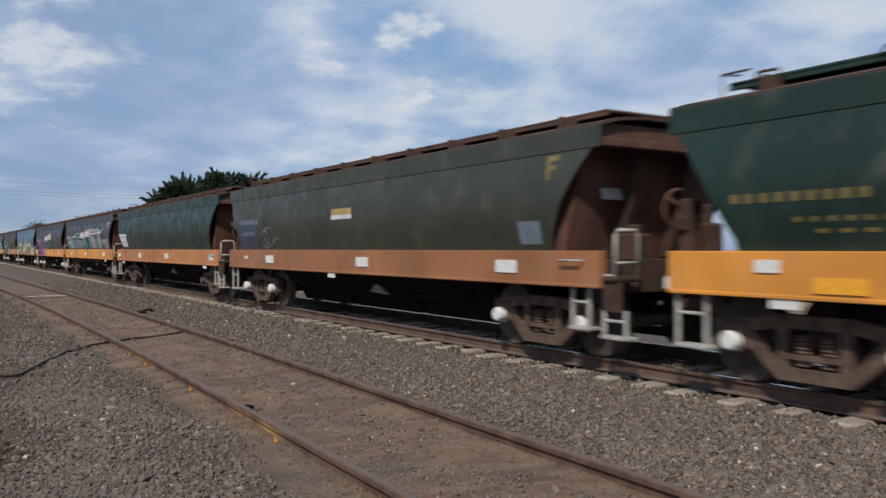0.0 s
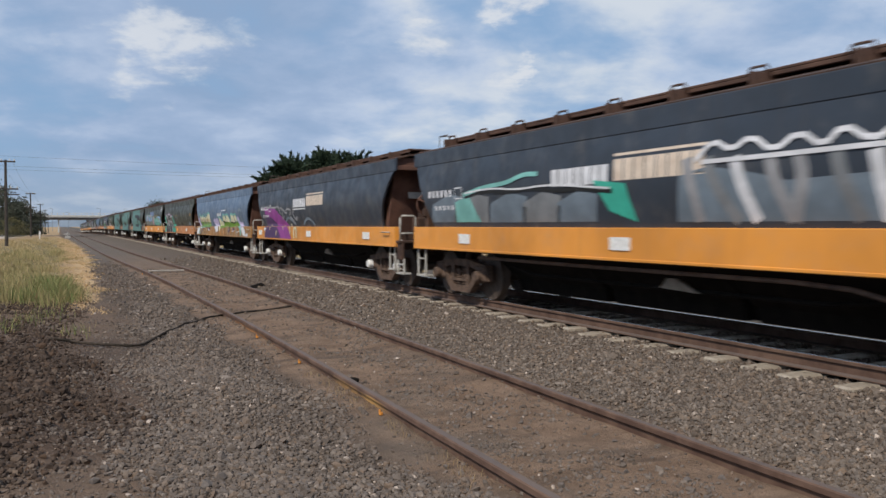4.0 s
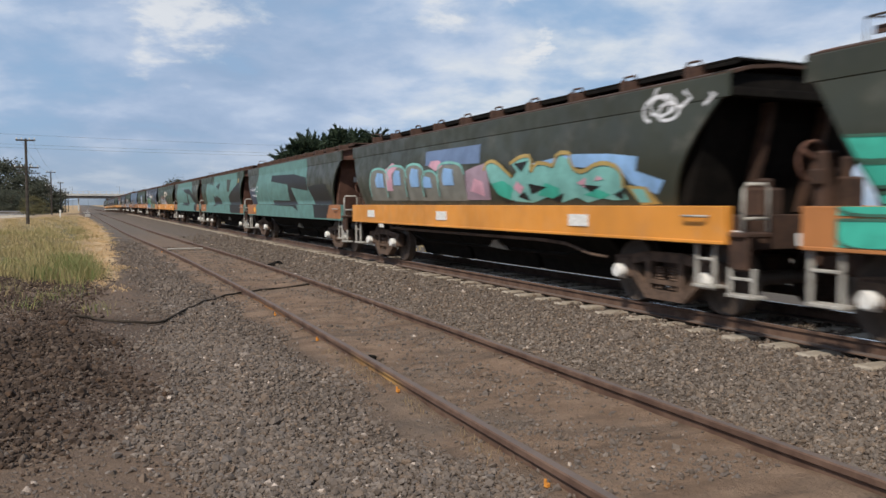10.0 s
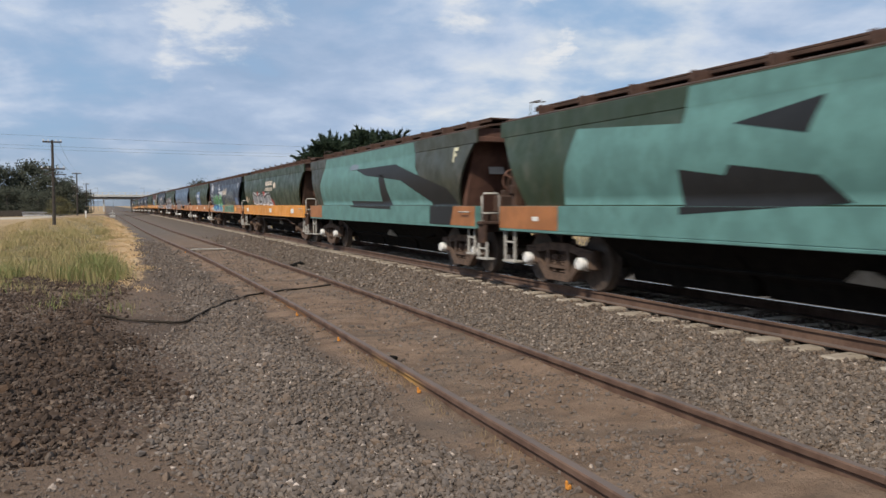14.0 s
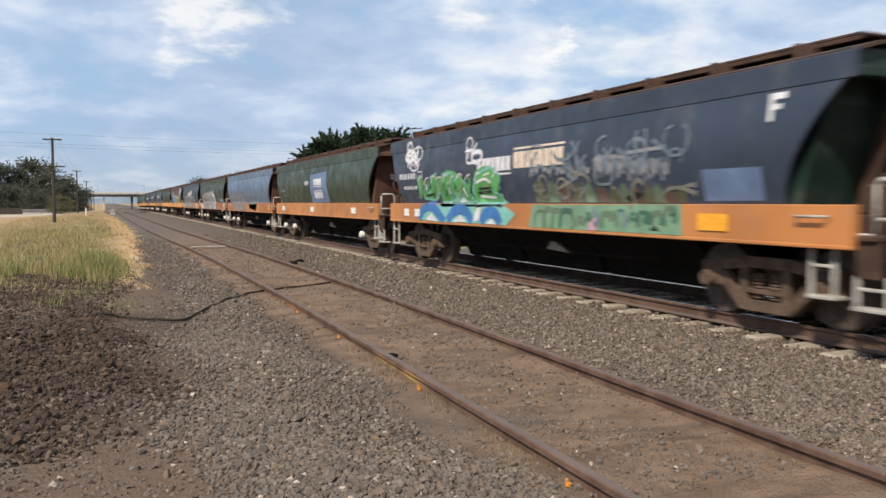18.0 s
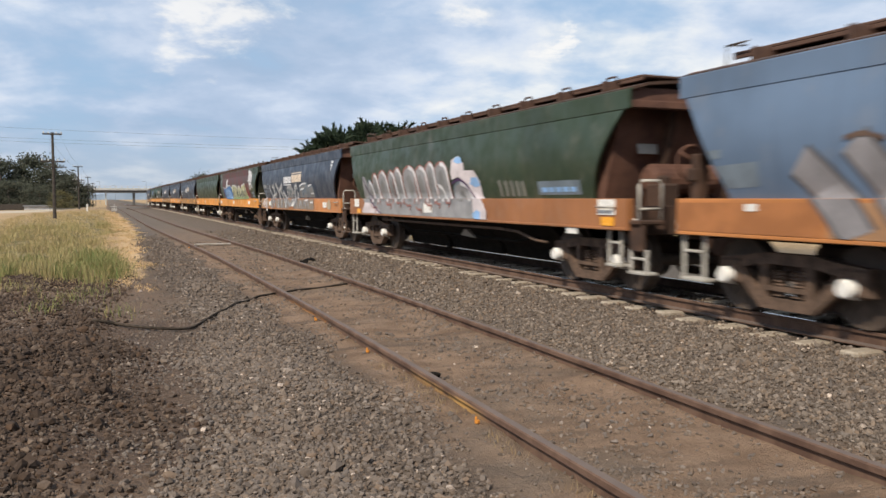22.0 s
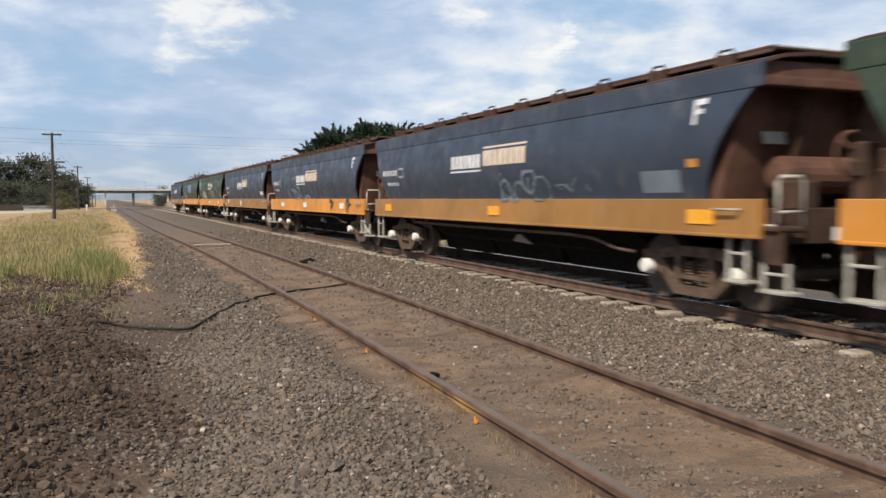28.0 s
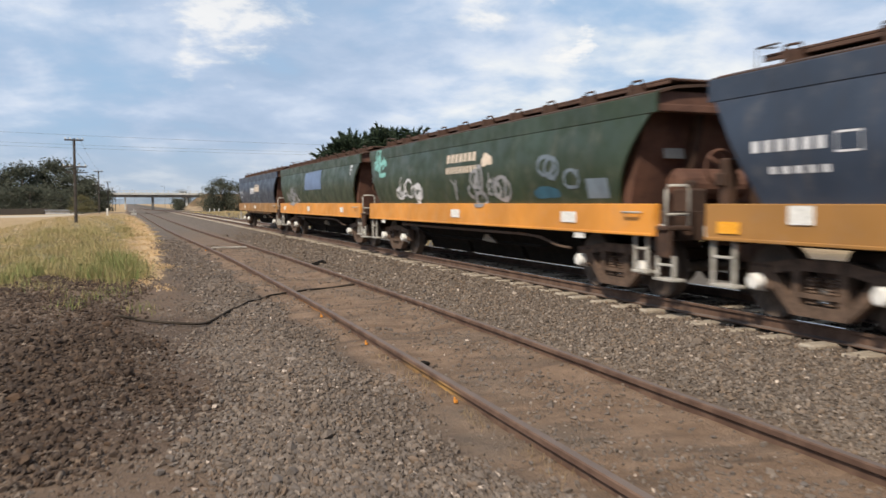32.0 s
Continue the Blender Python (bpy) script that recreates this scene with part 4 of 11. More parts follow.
def blob(y, z, wd, ht, rnd, power=2.6, skew=0.0, wob=0.08, n=22):
    out, ph = [], rnd.uniform(0, 6)
    for i in range(n):
        t = 2 * math.pi * i / n
        c, s = math.cos(t), math.sin(t)
        r = 1 + wob * math.sin(3 * t + ph) + wob * 0.6 * math.sin(5 * t + 2 * ph)
        u = math.copysign(abs(c) ** (2 / power), c) * r
        v = math.copysign(abs(s) ** (2 / power), s) * r
        out.append((y + wd / 2 * u + skew * v * ht / 2, z + ht / 2 * v))
    return out


def ribbon(pts, wd, closed=False):
    n, l, r = len(pts), [], []
    for i in range(n):
        a_ = pts[(i - 1) % n] if closed or i else pts[0]
        b_ = pts[(i + 1) % n] if closed or i < n - 1 else pts[-1]
        dx, dz = b_[0] - a_[0], b_[1] - a_[1]
        d = math.hypot(dx, dz) or 1
        l.append((pts[i][0] - dz / d * wd / 2, pts[i][1] + dx / d * wd / 2))
        r.append((pts[i][0] + dz / d * wd / 2, pts[i][1] - dx / d * wd / 2))
    rng = range(n if closed else n - 1)
    return [[l[i], l[(i + 1) % n], r[(i + 1) % n], r[i]] for i in rng]


def rect(y0, y1, z0, z1):
    return [(y0, z0), (y1, z0), (y1, z1), (y0, z1)]


def bars(y0, y1, z0, z1, n, gap=0.22):
    w_ = (y1 - y0) / n
    return [rect(y0 + w_ * (i + gap / 2), y0 + w_ * (i + 1 - gap / 2), z0, z1) for i in range(n)]


def arc(y, z, ry, rz, t0, t1, n=12):
    return [(y + ry * math.cos(radians(t0 + (t1 - t0) * i / n)), z + rz * math.sin(radians(t0 + (t1 - t0) * i / n))) for i in range(n + 1)]


def smooth(pts, n=3):
    """Rounds a stroke by cutting its corners."""
    for _ in range(n - 1):
        out = [pts[0]]
        for p, q in zip(pts, pts[1:]):
            out += [(p[0] * 0.75 + q[0] * 0.25, p[1] * 0.75 + q[1] * 0.25), (p[0] * 0.25 + q[0] * 0.75, p[1] * 0.25 + q[1] * 0.75)]
        pts = out + [pts[-1]]
    return pts


def scribble(parent, y0, y1, z0, z1, n, col, seed, wd=0.045, layer=1):
    """Loose spray strokes."""
    rnd = random.Random(seed)
    for i in range(n):
        y, z = rnd.uniform(y0, y1), rnd.uniform(z0, z1)
        if rnd.random() < 0.5:
            pts = arc(y, z, rnd.uniform(0.12, 0.32), rnd.uniform(0.1, 0.26), rnd.uniform(0, 360), rnd.uniform(360, 620), 10)
        else:
            pts = [(y, z0 + rnd.uniform(0, 0.1)), (y + rnd.uniform(-0.25, 0.25), (z0 + z1) / 2), (y + rnd.uniform(-0.2, 0.2), z1 - rnd.uniform(0, 0.15))]
        pts = [(p, min(max(q, z0 - 0.1), z1 + 0.12)) for p, q in pts]
        decal(parent, ribbon(pts, wd * rnd.uniform(0.6, 1.5)), SPRAY[col], layer, "graffiti_stroke")


def operator_mark(side, y=0.0, worn=False):
    """Two blocks of bars in white and cream with a rule over and under them."""
    a_, b_ = SPRAY["ghost" if worn else "white"], SPRAY["ghost"] if worn else CREAM
    decal(side, bars(1.62 + y, 0.22 + y, 1.93, 2.18, 7, 0.13), a_, 0, "lettering")
    decal(side, [rect(1.64 + y, 0.22 + y, 1.855, 1.89)], a_, 0, "lettering_rule")
    decal(side, bars(0.12 + y, -1.56 + y, 1.95, 2.23, 8, 0.11), b_, 0, "lettering")
    decal(side, [rect(0.12 + y, -1.58 + y, 2.27, 2.305)], b_, 0, "lettering_rule")


def road_number(side, col="white"):
    decal(side, bars(6.05, 4.95, 1.90, 2.03, 6, 0.42), SPRAY[col], 0, "road_number")
    decal(side, ribbon([(4.85, 1.86), (4.55, 1.86), (4.55, 2.05), (4.85, 2.05)], 0.025, True), SPRAY[col], 0, "number_frame")
    decal(side, bars(5.8, 4.9, 1.66, 1.74, 5, 0.45), SPRAY[col], 0, "load_data")


def letter_f(side, col="white", y=-5.85):
    decal(side, [rect(y + 0.10, y + 0.03, 2.22, 2.52), rect(y + 0.03, y - 0.13, 2.45, 2.52), rect(y + 0.03, y - 0.08, 2.34, 2.40)], SPRAY[col], 0, "wagon_letter")


def state_mark(side, col="cream"):
    decal(side, bars(0.68, -0.95, 2.20, 2.38, 7, 0.36), CREAM, 0, "lettering")
    decal(side, bars(0.70, -0.98, 1.97, 2.11, 9, 0.36), CREAM, 0, "lettering")
    rnd = random.Random(5)
    decal(side, [blob(-1.46, 2.18, 0.50, 0.24, rnd, 2.4, 0.1, 0.16)], CREAM, 0, "map_emblem")


def sill_plates(sill, ys, mat=WHITE, wide=0.46, high=0.17, z=1.13):
    for y in ys:
        part("marker_plate", MESH["plate"], mat, sill, at=Matrix.LocRotScale((-1.424, y, z), None, (1, wide, high)))


def hang_plates(sill, ys):
    for y in ys:
        part("label_holder", MESH["plate"], WHITE, sill, at=Matrix.LocRotScale((-1.40, y, 0.86), None, (1, 0.30, 0.10)))


def decorate():
    S = [(near, sill) for _, near, sill in built]
    rnd = random.Random(11)
    # leading wagon, yellow lettering
    s, l = S[0]
    decal(s, bars(6.05, 4.6, 1.79, 1.88, 9, 0.5), SPRAY["dullgold"], 0, "lettering")
    decal(s, bars(5.4, 4.4, 1.60, 1.65, 6, 0.6), SPRAY["dullgold"], 0, "load_data")
    decal(s, bars(5.2, 4.3, 1.50, 1.54, 4, 0.5), SPRAY["dullgold"], 0, "load_data")
    sill_plates(l, [4.9], AMBER, 0.5, 0.14, 1.04)
    sill_plates(l, [5.62], WHITE, 0.26, 0.12, 1.2)
    hang_plates(l, [5.45])
    # olive with ghost scrawl
    s, l = S[1]
    decal(s, [rect(0.5, -0.36, 2.0, 2.12)], SPRAY["gold"], 0, "worn_emblem")
    decal(s, [rect(0.52, -0.36, 1.92, 2.0)], SPRAY["white"], 0, "worn_emblem")
    decal(s, [rect(6.0, 4.75, 1.37, 2.06)], SPRAY["navy"], 0, "painted_panel")
    decal(s, bars(5.9, 4.6, 1.94, 2.05, 6, 0.3), SPRAY["ghost"], 1, "road_number")
    decal(s, bars(5.8, 4.9, 1.68, 1.76, 5, 0.3), SPRAY["ghost"], 1, "load_data")
    scribble(s, 4.6, 3.0, 1.42, 1.72, 7, "ghost", 3, 0.03)
    decal(s, [rect(-5.3, -5.75, 1.42, 1.72)], SPRAY["ghost"], 0, "painted_panel")
    letter_f(s, "dullgold", -6.0)
    sill_plates(l, [3.9, -0.75, -5.05])
    sill_plates(l, [5.5], WHITE, 0.2, 0.08, 1.16)
    hang_plates(l, [0.6])
    # plain dark green, white board low at the rear
    s, l = S[2]
    decal(s, [[(6.3, 1.96), (4.95, 1.93), (4.88, 1.45), (5.75, 1.45)]], SPRAY["white"], 0, "notice_board")
    decal(s, bars(5.9, 5.1, 1.81, 1.86, 5, 0.5) + bars(5.7, 5.1, 1.63, 1.66, 4, 0.5), SPRAY["grey"], 1, "notice_lines")
    sill_plates(l, [2.6, -1.35, -6.3], WHITE, 0.4)
    sill_plates(l, [6.3], WHITE, 0.4, 0.14)
    decal(s, [rect(-5.9, -6.2, 1.36, 1.5)], SPRAY["orange"], 0, "painted_panel")
    hang_plates(l, [5.6, -5.6])
    # slate with pale scribbles
    s, l = S[3]
    operator_mark(s)
    letter_f(s)
    road_number(s)
    sill_plates(l, [4.5, 0.0, -4.9], WHITE, 0.42)
    hang_plates(l, [-5.2])
    decal(s, [[(6.03, 1.43), (5.85, 1.77), (5.07, 1.95), (4.42, 1.87), (4.58, 1.43)]], SPRAY["ghost"], 0, "graffiti_letter")
    decal(s, [[(5.03, 1.43), (4.87, 1.76), (4.15, 1.93), (3.54, 1.85), (3.69, 1.42)]], SPRAY["grey"], 0, "graffiti_letter")
    decal(s, [[(3.65, 1.42), (3.5, 1.74), (2.86, 1.9), (2.31, 1.82), (2.45, 1.42)]], SPRAY["ghost"], 0, "graffiti_letter")
    decal(s, [[(2.58, 1.42), (2.44, 1.72), (1.85, 1.88), (1.35, 1.8), (1.48, 1.42)]], SPRAY["grey"], 0, "graffiti_letter")
    decal(s, [[(1.6, 1.42), (1.48, 1.7), (0.93, 1.86), (0.47, 1.79), (0.59, 1.42)]], SPRAY["ghost"], 0, "graffiti_letter")
    decal(s, [[(4.91, 1.43), (4.83, 1.8), (4.26, 1.89), (3.95, 1.43)]], SPRAY["aqua"], 1, "graffiti_letter")
    decal(s, [[(0.56, 1.98), (-0.13, 1.91), (-0.29, 1.41), (0.25, 1.56)]], SPRAY["mint"], 1, "graffiti_letter")
    decal(s, ribbon(smooth([(4.5, 1.91), (3.65, 2.03), (2.93, 2.05), (2.41, 2.17), (1.98, 2.15)]), 0.07), SPRAY["aqua"], 2, "graffiti_stroke")
    decal(s, ribbon(smooth([(4.42, 1.87), (3.73, 1.97), (3, 1.9), (2.24, 1.95), (1.44, 1.87), (0.84, 1.89), (0.14, 1.82)], 2), 0.06), SPRAY["dark"], 2, "graffiti_stroke")
    decal(s, ribbon(smooth([(4.42, 1.94), (3.46, 2), (2.58, 1.93), (1.66, 1.98), (0.19, 1.86)]), 0.03), SPRAY["white"], 3, "graffiti_stroke")
    decal(s, ribbon(smooth([(-1.26, 2.14), (-1.33, 1.86), (-1.42, 1.41)]), 0.16), SPRAY["silver"], 1, "graffiti_stroke")
    decal(s, ribbon(smooth([(-1.61, 2.13), (-1.68, 1.85), (-2.01, 1.41)]), 0.16), SPRAY["grey"], 1, "graffiti_stroke")
    decal(s, ribbon(smooth([(-2.01, 2.11), (-2.08, 1.84), (-2.27, 1.41)]), 0.16), SPRAY["white"], 1, "graffiti_stroke")
    decal(s, ribbon(smooth([(-2.48, 2.1), (-2.54, 1.83), (-2.73, 1.41)]), 0.16), SPRAY["silver"], 1, "graffiti_stroke")
    decal(s, ribbon(smooth([(-2.85, 2.08), (-2.91, 1.82), (-2.73, 1.41)]), 0.16), SPRAY["silver"], 1, "graffiti_stroke")
    decal(s, ribbon(smooth([(-3.28, 2.06), (-3.33, 1.81), (-3.5, 1.41)]), 0.16), SPRAY["grey"], 1, "graffiti_stroke")
    decal(s, ribbon(smooth([(-3.69, 2.05), (-3.74, 1.79), (-3.79, 1.4)]), 0.16), SPRAY["white"], 1, "graffiti_stroke")
    decal(s, ribbon(smooth([(-4.08, 2.03), (-4.13, 1.78), (-4.21, 1.4)]), 0.16), SPRAY["silver"], 1, "graffiti_stroke")
    decal(s, [[(-1.02, 1.41), (-1.14, 1.95), (-1.61, 2.03), (-2.27, 1.92), (-2.69, 1.82), (-4.01, 1.86), (-4.43, 1.78), (-4.51, 1.44), (-3.65, 1.41)]], SPRAY["ghost"], 0, "graffiti_cloud")
    decal(s, [[(-4.55, 1.55), (-4.6, 1.8), (-5.29, 1.77), (-5.93, 1.85), (-5.97, 1.4), (-5.29, 1.4), (-4.99, 1.51)]], SPRAY["silver"], 1, "graffiti_cloud")
    decal(s, [[(-4.84, 1.4), (-5.14, 1.69), (-5.73, 1.74), (-5.93, 1.6), (-5.73, 1.39)]], SPRAY["grey"], 2, "graffiti_cloud")
    decal(s, ribbon(smooth([(-1.42, 2.1), (-1.68, 2.32), (-1.97, 2.17), (-2.23, 2.32), (-2.54, 2.11), (-2.85, 2.3), (-3.14, 2.11), (-3.35, 2.31), (-3.65, 2.12), (-3.9, 2.25), (-4.14, 2.07), (-4.71, 2.24)], 2), 0.06), SPRAY["white"], 3, "graffiti_stroke")
    decal(s, ribbon(smooth([(-1.52, 2.08), (-2.48, 2.08), (-3.65, 2.09), (-4.48, 2.09)]), 0.05), SPRAY["white"], 3, "graffiti_stroke")
    decal(s, ribbon(smooth([(-4.14, 2.07), (-4.35, 1.78), (-4.09, 1.33)]), 0.05), SPRAY["silver"], 3, "graffiti_stroke")
    # slate with purple slab
    s, l = S[4]
    operator_mark(s)
    road_number(s)
    sill_plates(l, [6.25, -0.05, -5.0], WHITE, 0.46)
    decal(s, [[(5.51, 1.97), (5.19, 2.02), (4.48, 1.98), (3.94, 1.93), (3.54, 1.78), (2.98, 1.6), (2.47, 1.39), (2.16, 1.17), (1.93, 0.95), (3.25, 0.95), (3.49, 1.14), (3.73, 1.29), (4.04, 1.47), (4.59, 1.63), (5.47, 1.77)]], SPRAY["magenta"], 0, "graffiti")
    decal(s, [[(5.47, 1.77), (4.59, 1.63), (4.04, 1.47), (3.73, 1.29), (3.49, 1.14), (3.25, 0.95), (5.62, 0.94), (5.44, 1.45)]], SPRAY["purple"], 0, "graffiti")
    decal(s, ribbon(smooth([(5.26, 1.98), (4.48, 1.99), (3.89, 1.96), (3.43, 2.02), (3.26, 1.76)]), 0.06), SPRAY["silver"], 1, "graffiti_stroke")
    decal(s, ribbon(smooth([(3.24, 1.93), (2.97, 1.98), (3.07, 1.53), (2.79, 1.69)]), 0.06), SPRAY["silver"], 1, "graffiti_stroke")
    decal(s, ribbon(smooth([(2.97, 1.91), (2.41, 1.73), (2.48, 1.89), (2.08, 1.89), (1.87, 1.83), (2.15, 1.66), (1.76, 1.56), (1.71, 1.42)], 2), 0.07), SPRAY["silver"], 1, "graffiti_stroke")
    decal(s, ribbon(smooth([(2.72, 1.51), (2.32, 1.64), (1.94, 1.53), (1.51, 1.42)]), 0.08), SPRAY["ghost"], 1, "graffiti_stroke")
    decal(s, ribbon(smooth([(1.55, 1.85), (1.71, 1.72), (1.38, 1.51), (1.15, 1.64), (1.42, 1.6)]), 0.06), SPRAY["silver"], 1, "graffiti_stroke")
    decal(s, ribbon(smooth([(0.65, 1.41), (0.32, 1.55), (0.02, 1.59), (-0.27, 1.51), (-0.55, 1.37)]), 0.08), SPRAY["ghost"], 1, "graffiti_stroke")
    decal(s, ribbon(smooth([(2.12, 1.43), (2.04, 1.11)]), 0.1), SPRAY["cream"], 1, "graffiti_stroke")
    decal(s, ribbon(smooth([(1.6, 0.98), (1.61, 1.29), (1.3, 1.32), (1.31, 1)]), 0.1), SPRAY["cream"], 1, "graffiti_stroke")
    decal(s, [[(4.86, 1.4), (4.67, 1.4), (4.72, 1.23), (4.83, 1.23)]], SPRAY["tan"], 1, "graffiti_fleck")
    decal(s, [[(3.97, 1.2), (3.8, 1.2), (3.84, 1.04), (3.95, 1.04)]], SPRAY["tan"], 1, "graffiti_fleck")
    decal(s, [[(3.05, 1.38), (2.91, 1.38), (2.94, 1.23), (3.03, 1.23)]], SPRAY["tan"], 1, "graffiti_fleck")
    decal(s, [[(5.68, 1.31), (5.34, 1.28), (5.44, 1.2), (5.63, 1.18)]], SPRAY["white"], 1, "graffiti_fleck")
    # faded blue with cream and green letters
    s, l = S[5]
    decal(s, bars(0.5, -0.5, 1.80, 1.93, 4, 0.2), SPRAY["white"], 0, "lettering")
    decal(s, ribbon([(-0.65, 1.95), (-0.65, 2.03), (-1.8, 2.05), (-1.8, 1.95)], 0.035), SPRAY["white"], 0, "lettering_rule")
    decal(s, [[(5.55, 1.58), (5.55, 1.85), (5.34, 1.86), (4.95, 1.75), (4.87, 1.82), (4.65, 1.86), (4.34, 1.78), (4.24, 1.79), (3.87, 1.76), (3.48, 1.86), (3.29, 1.74), (3.16, 1.9), (2.93, 1.95), (2.51, 1.89), (2.5, 1.52)]], SPRAY["cream"], 0, "graffiti_letter")
    decal(s, [[(5.52, 1.58), (2.5, 1.52), (2.5, 1.31), (2.74, 1.29), (3.34, 1.31), (3.68, 1.34), (4.04, 1.28), (4.43, 1.3), (4.75, 1.28), (5.39, 1.31)]], SPRAY["lime"], 0, "graffiti_letter")
    decal(s, [[(5.39, 1.39), (4.75, 1.34), (4.04, 1.35), (3.34, 1.37), (2.5, 1.36), (2.5, 1.31), (3.34, 1.31), (4.04, 1.27), (4.75, 1.27), (5.38, 1.3)]], SPRAY["green"], 1, "graffiti_letter")
    decal(s, ribbon([(5.78, 1.81), (5.68, 1.96), (5.4, 1.96), (5.28, 1.87), (4.95, 1.79), (4.76, 1.89), (4.5, 1.89), (4.34, 1.8), (4.27, 1.92), (4.13, 1.99), (4.05, 1.96), (4.07, 1.87), (3.87, 1.78), (3.69, 1.81), (3.57, 1.92), (3.48, 1.99), (3.36, 1.91), (3.29, 1.83), (3.16, 1.92), (3.05, 1.99), (2.83, 1.99), (2.52, 1.93)], 0.075), SPRAY["aqua"], 1, "graffiti_outline")
    decal(s, ribbon(smooth([(4.91, 1.73), (4.84, 1.56), (4.75, 1.37), (4.88, 1.27)]), 0.06), SPRAY["darkgrey"], 2, "graffiti_shadow")
    decal(s, ribbon(smooth([(4.32, 1.77), (4.23, 1.69), (4.12, 1.51), (4.09, 1.32)]), 0.06), SPRAY["darkgrey"], 2, "graffiti_shadow")
    decal(s, ribbon(smooth([(3.82, 1.76), (3.75, 1.64), (3.66, 1.46)]), 0.06), SPRAY["darkgrey"], 2, "graffiti_shadow")
    decal(s, ribbon(smooth([(3.28, 1.81), (3.23, 1.65), (3.07, 1.52), (3.03, 1.36)]), 0.06), SPRAY["darkgrey"], 2, "graffiti_shadow")
    decal(s, ribbon(smooth([(5.46, 1.82), (5.39, 1.57), (5.34, 1.36)]), 0.06), SPRAY["darkgrey"], 2, "graffiti_shadow")
    decal(s, ribbon(smooth([(4.44, 1.48), (4.24, 1.5), (4.11, 1.4), (4.11, 1.29)]), 0.07), SPRAY["silver"], 2, "graffiti_outline")
    decal(s, ribbon(smooth([(3.79, 1.47), (3.64, 1.53), (3.47, 1.39), (3.42, 1.23)]), 0.07), SPRAY["silver"], 2, "graffiti_outline")
    decal(s, ribbon(smooth([(5.21, 1.47), (5.02, 1.43), (4.95, 1.48)]), 0.07), SPRAY["silver"], 2, "graffiti_outline")
    decal(s, ribbon(smooth([(3.07, 1.49), (2.88, 1.46), (2.74, 1.39)]), 0.07), SPRAY["silver"], 2, "graffiti_outline")
    decal(s, ribbon(smooth([(5.32, 0.91), (5.2, 1.16), (4.97, 1.27)]), 0.12), SPRAY["tan"], 2, "graffiti_stroke")
    decal(s, ribbon(smooth([(4.86, 1.2), (4.69, 1.09), (4.48, 1.06), (4.45, 0.91)]), 0.12), SPRAY["tan"], 2, "graffiti_stroke")
    decal(s, ribbon(smooth([(4.03, 0.89), (3.85, 1.11), (3.85, 1.25), (4, 1.27)]), 0.12), SPRAY["tan"], 2, "graffiti_stroke")
    decal(s, ribbon(smooth([(3.29, 0.91), (3.26, 1.16), (3.32, 1.29)]), 0.12), SPRAY["tan"], 2, "graffiti_stroke")
    decal(s, ribbon(smooth([(5.45, 1.27), (5.09, 1.25), (4.7, 1.28)]), 0.045), SPRAY["white"], 3, "graffiti_highlight")
    decal(s, ribbon(smooth([(3.03, 1.3), (2.94, 1.16), (2.5, 1.14)]), 0.045), SPRAY["white"], 3, "graffiti_highlight")
    decal(s, ribbon(smooth([(4.48, 1.3), (4.04, 1.27)]), 0.045), SPRAY["white"], 3, "graffiti_highlight")
    decal(s, [[(5.17, 0.92), (5.14, 1.16), (4.86, 1.18), (4.97, 1.08), (5.08, 0.92)]], SPRAY["purple"], 1, "graffiti_shadow")
    decal(s, [[(4.8, 1.17), (4.7, 1.3), (4.58, 1.3), (4.68, 1.13)]], SPRAY["purple"], 1, "graffiti_shadow")
    decal(s, [[(3.28, 1.16), (3.26, 1.31), (3.06, 1.29), (3.18, 1.16)]], SPRAY["purple"], 1, "graffiti_shadow")
    decal(s, [[(2.92, 1.2), (2.88, 1.29), (2.56, 1.28), (2.56, 1.19), (2.77, 1.17)]], SPRAY["purple"], 1, "graffiti_shadow")
    decal(s, [[(5.45, 1.09), (5.42, 1.2), (5.32, 1.18), (5.29, 1.11)]], SPRAY["peach"], 2, "graffiti_fleck")
    decal(s, [[(4.77, 0.89), (4.75, 1.04), (4.62, 1.04), (4.58, 0.92)]], SPRAY["peach"], 2, "graffiti_fleck")
    decal(s, [[(4.3, 1.06), (4.28, 1.19), (4.16, 1.18), (4.13, 1.09)]], SPRAY["peach"], 2, "graffiti_fleck")
    decal(s, [[(3.67, 1.1), (3.66, 1.22), (3.49, 1.21), (3.46, 1.12)]], SPRAY["peach"], 2, "graffiti_fleck")
    decal(s, [[(3.47, 1.6), (3.46, 1.72), (3.3, 1.71), (3.28, 1.62)]], SPRAY["peach"], 2, "graffiti_fleck")
    decal(s, [[(3.04, 1.62), (3.02, 1.71), (2.91, 1.69), (2.89, 1.63)]], SPRAY["peach"], 2, "graffiti_fleck")
    decal(s, [[(4.09, 1.55), (4.08, 1.63), (3.98, 1.61), (3.95, 1.56)]], SPRAY["peach"], 2, "graffiti_fleck")
    decal(s, [[(2.85, 1.52), (2.84, 1.61), (2.73, 1.6), (2.71, 1.54)]], SPRAY["peach"], 2, "graffiti_fleck")
    decal(s, [[(5.39, 1.62), (5.37, 1.71), (5.28, 1.7), (5.25, 1.64)]], SPRAY["peach"], 2, "graffiti_fleck")
    decal(s, [[(4.7, 1.6), (4.68, 1.67), (4.58, 1.65), (4.54, 1.61)]], SPRAY["peach"], 2, "graffiti_fleck")
    decal(s, [[(6.18, 1.34), (6.22, 1.71), (5.91, 1.79), (5.65, 1.76), (5.5, 1.34)]], SPRAY["lilac"], 1, "graffiti_cloud")
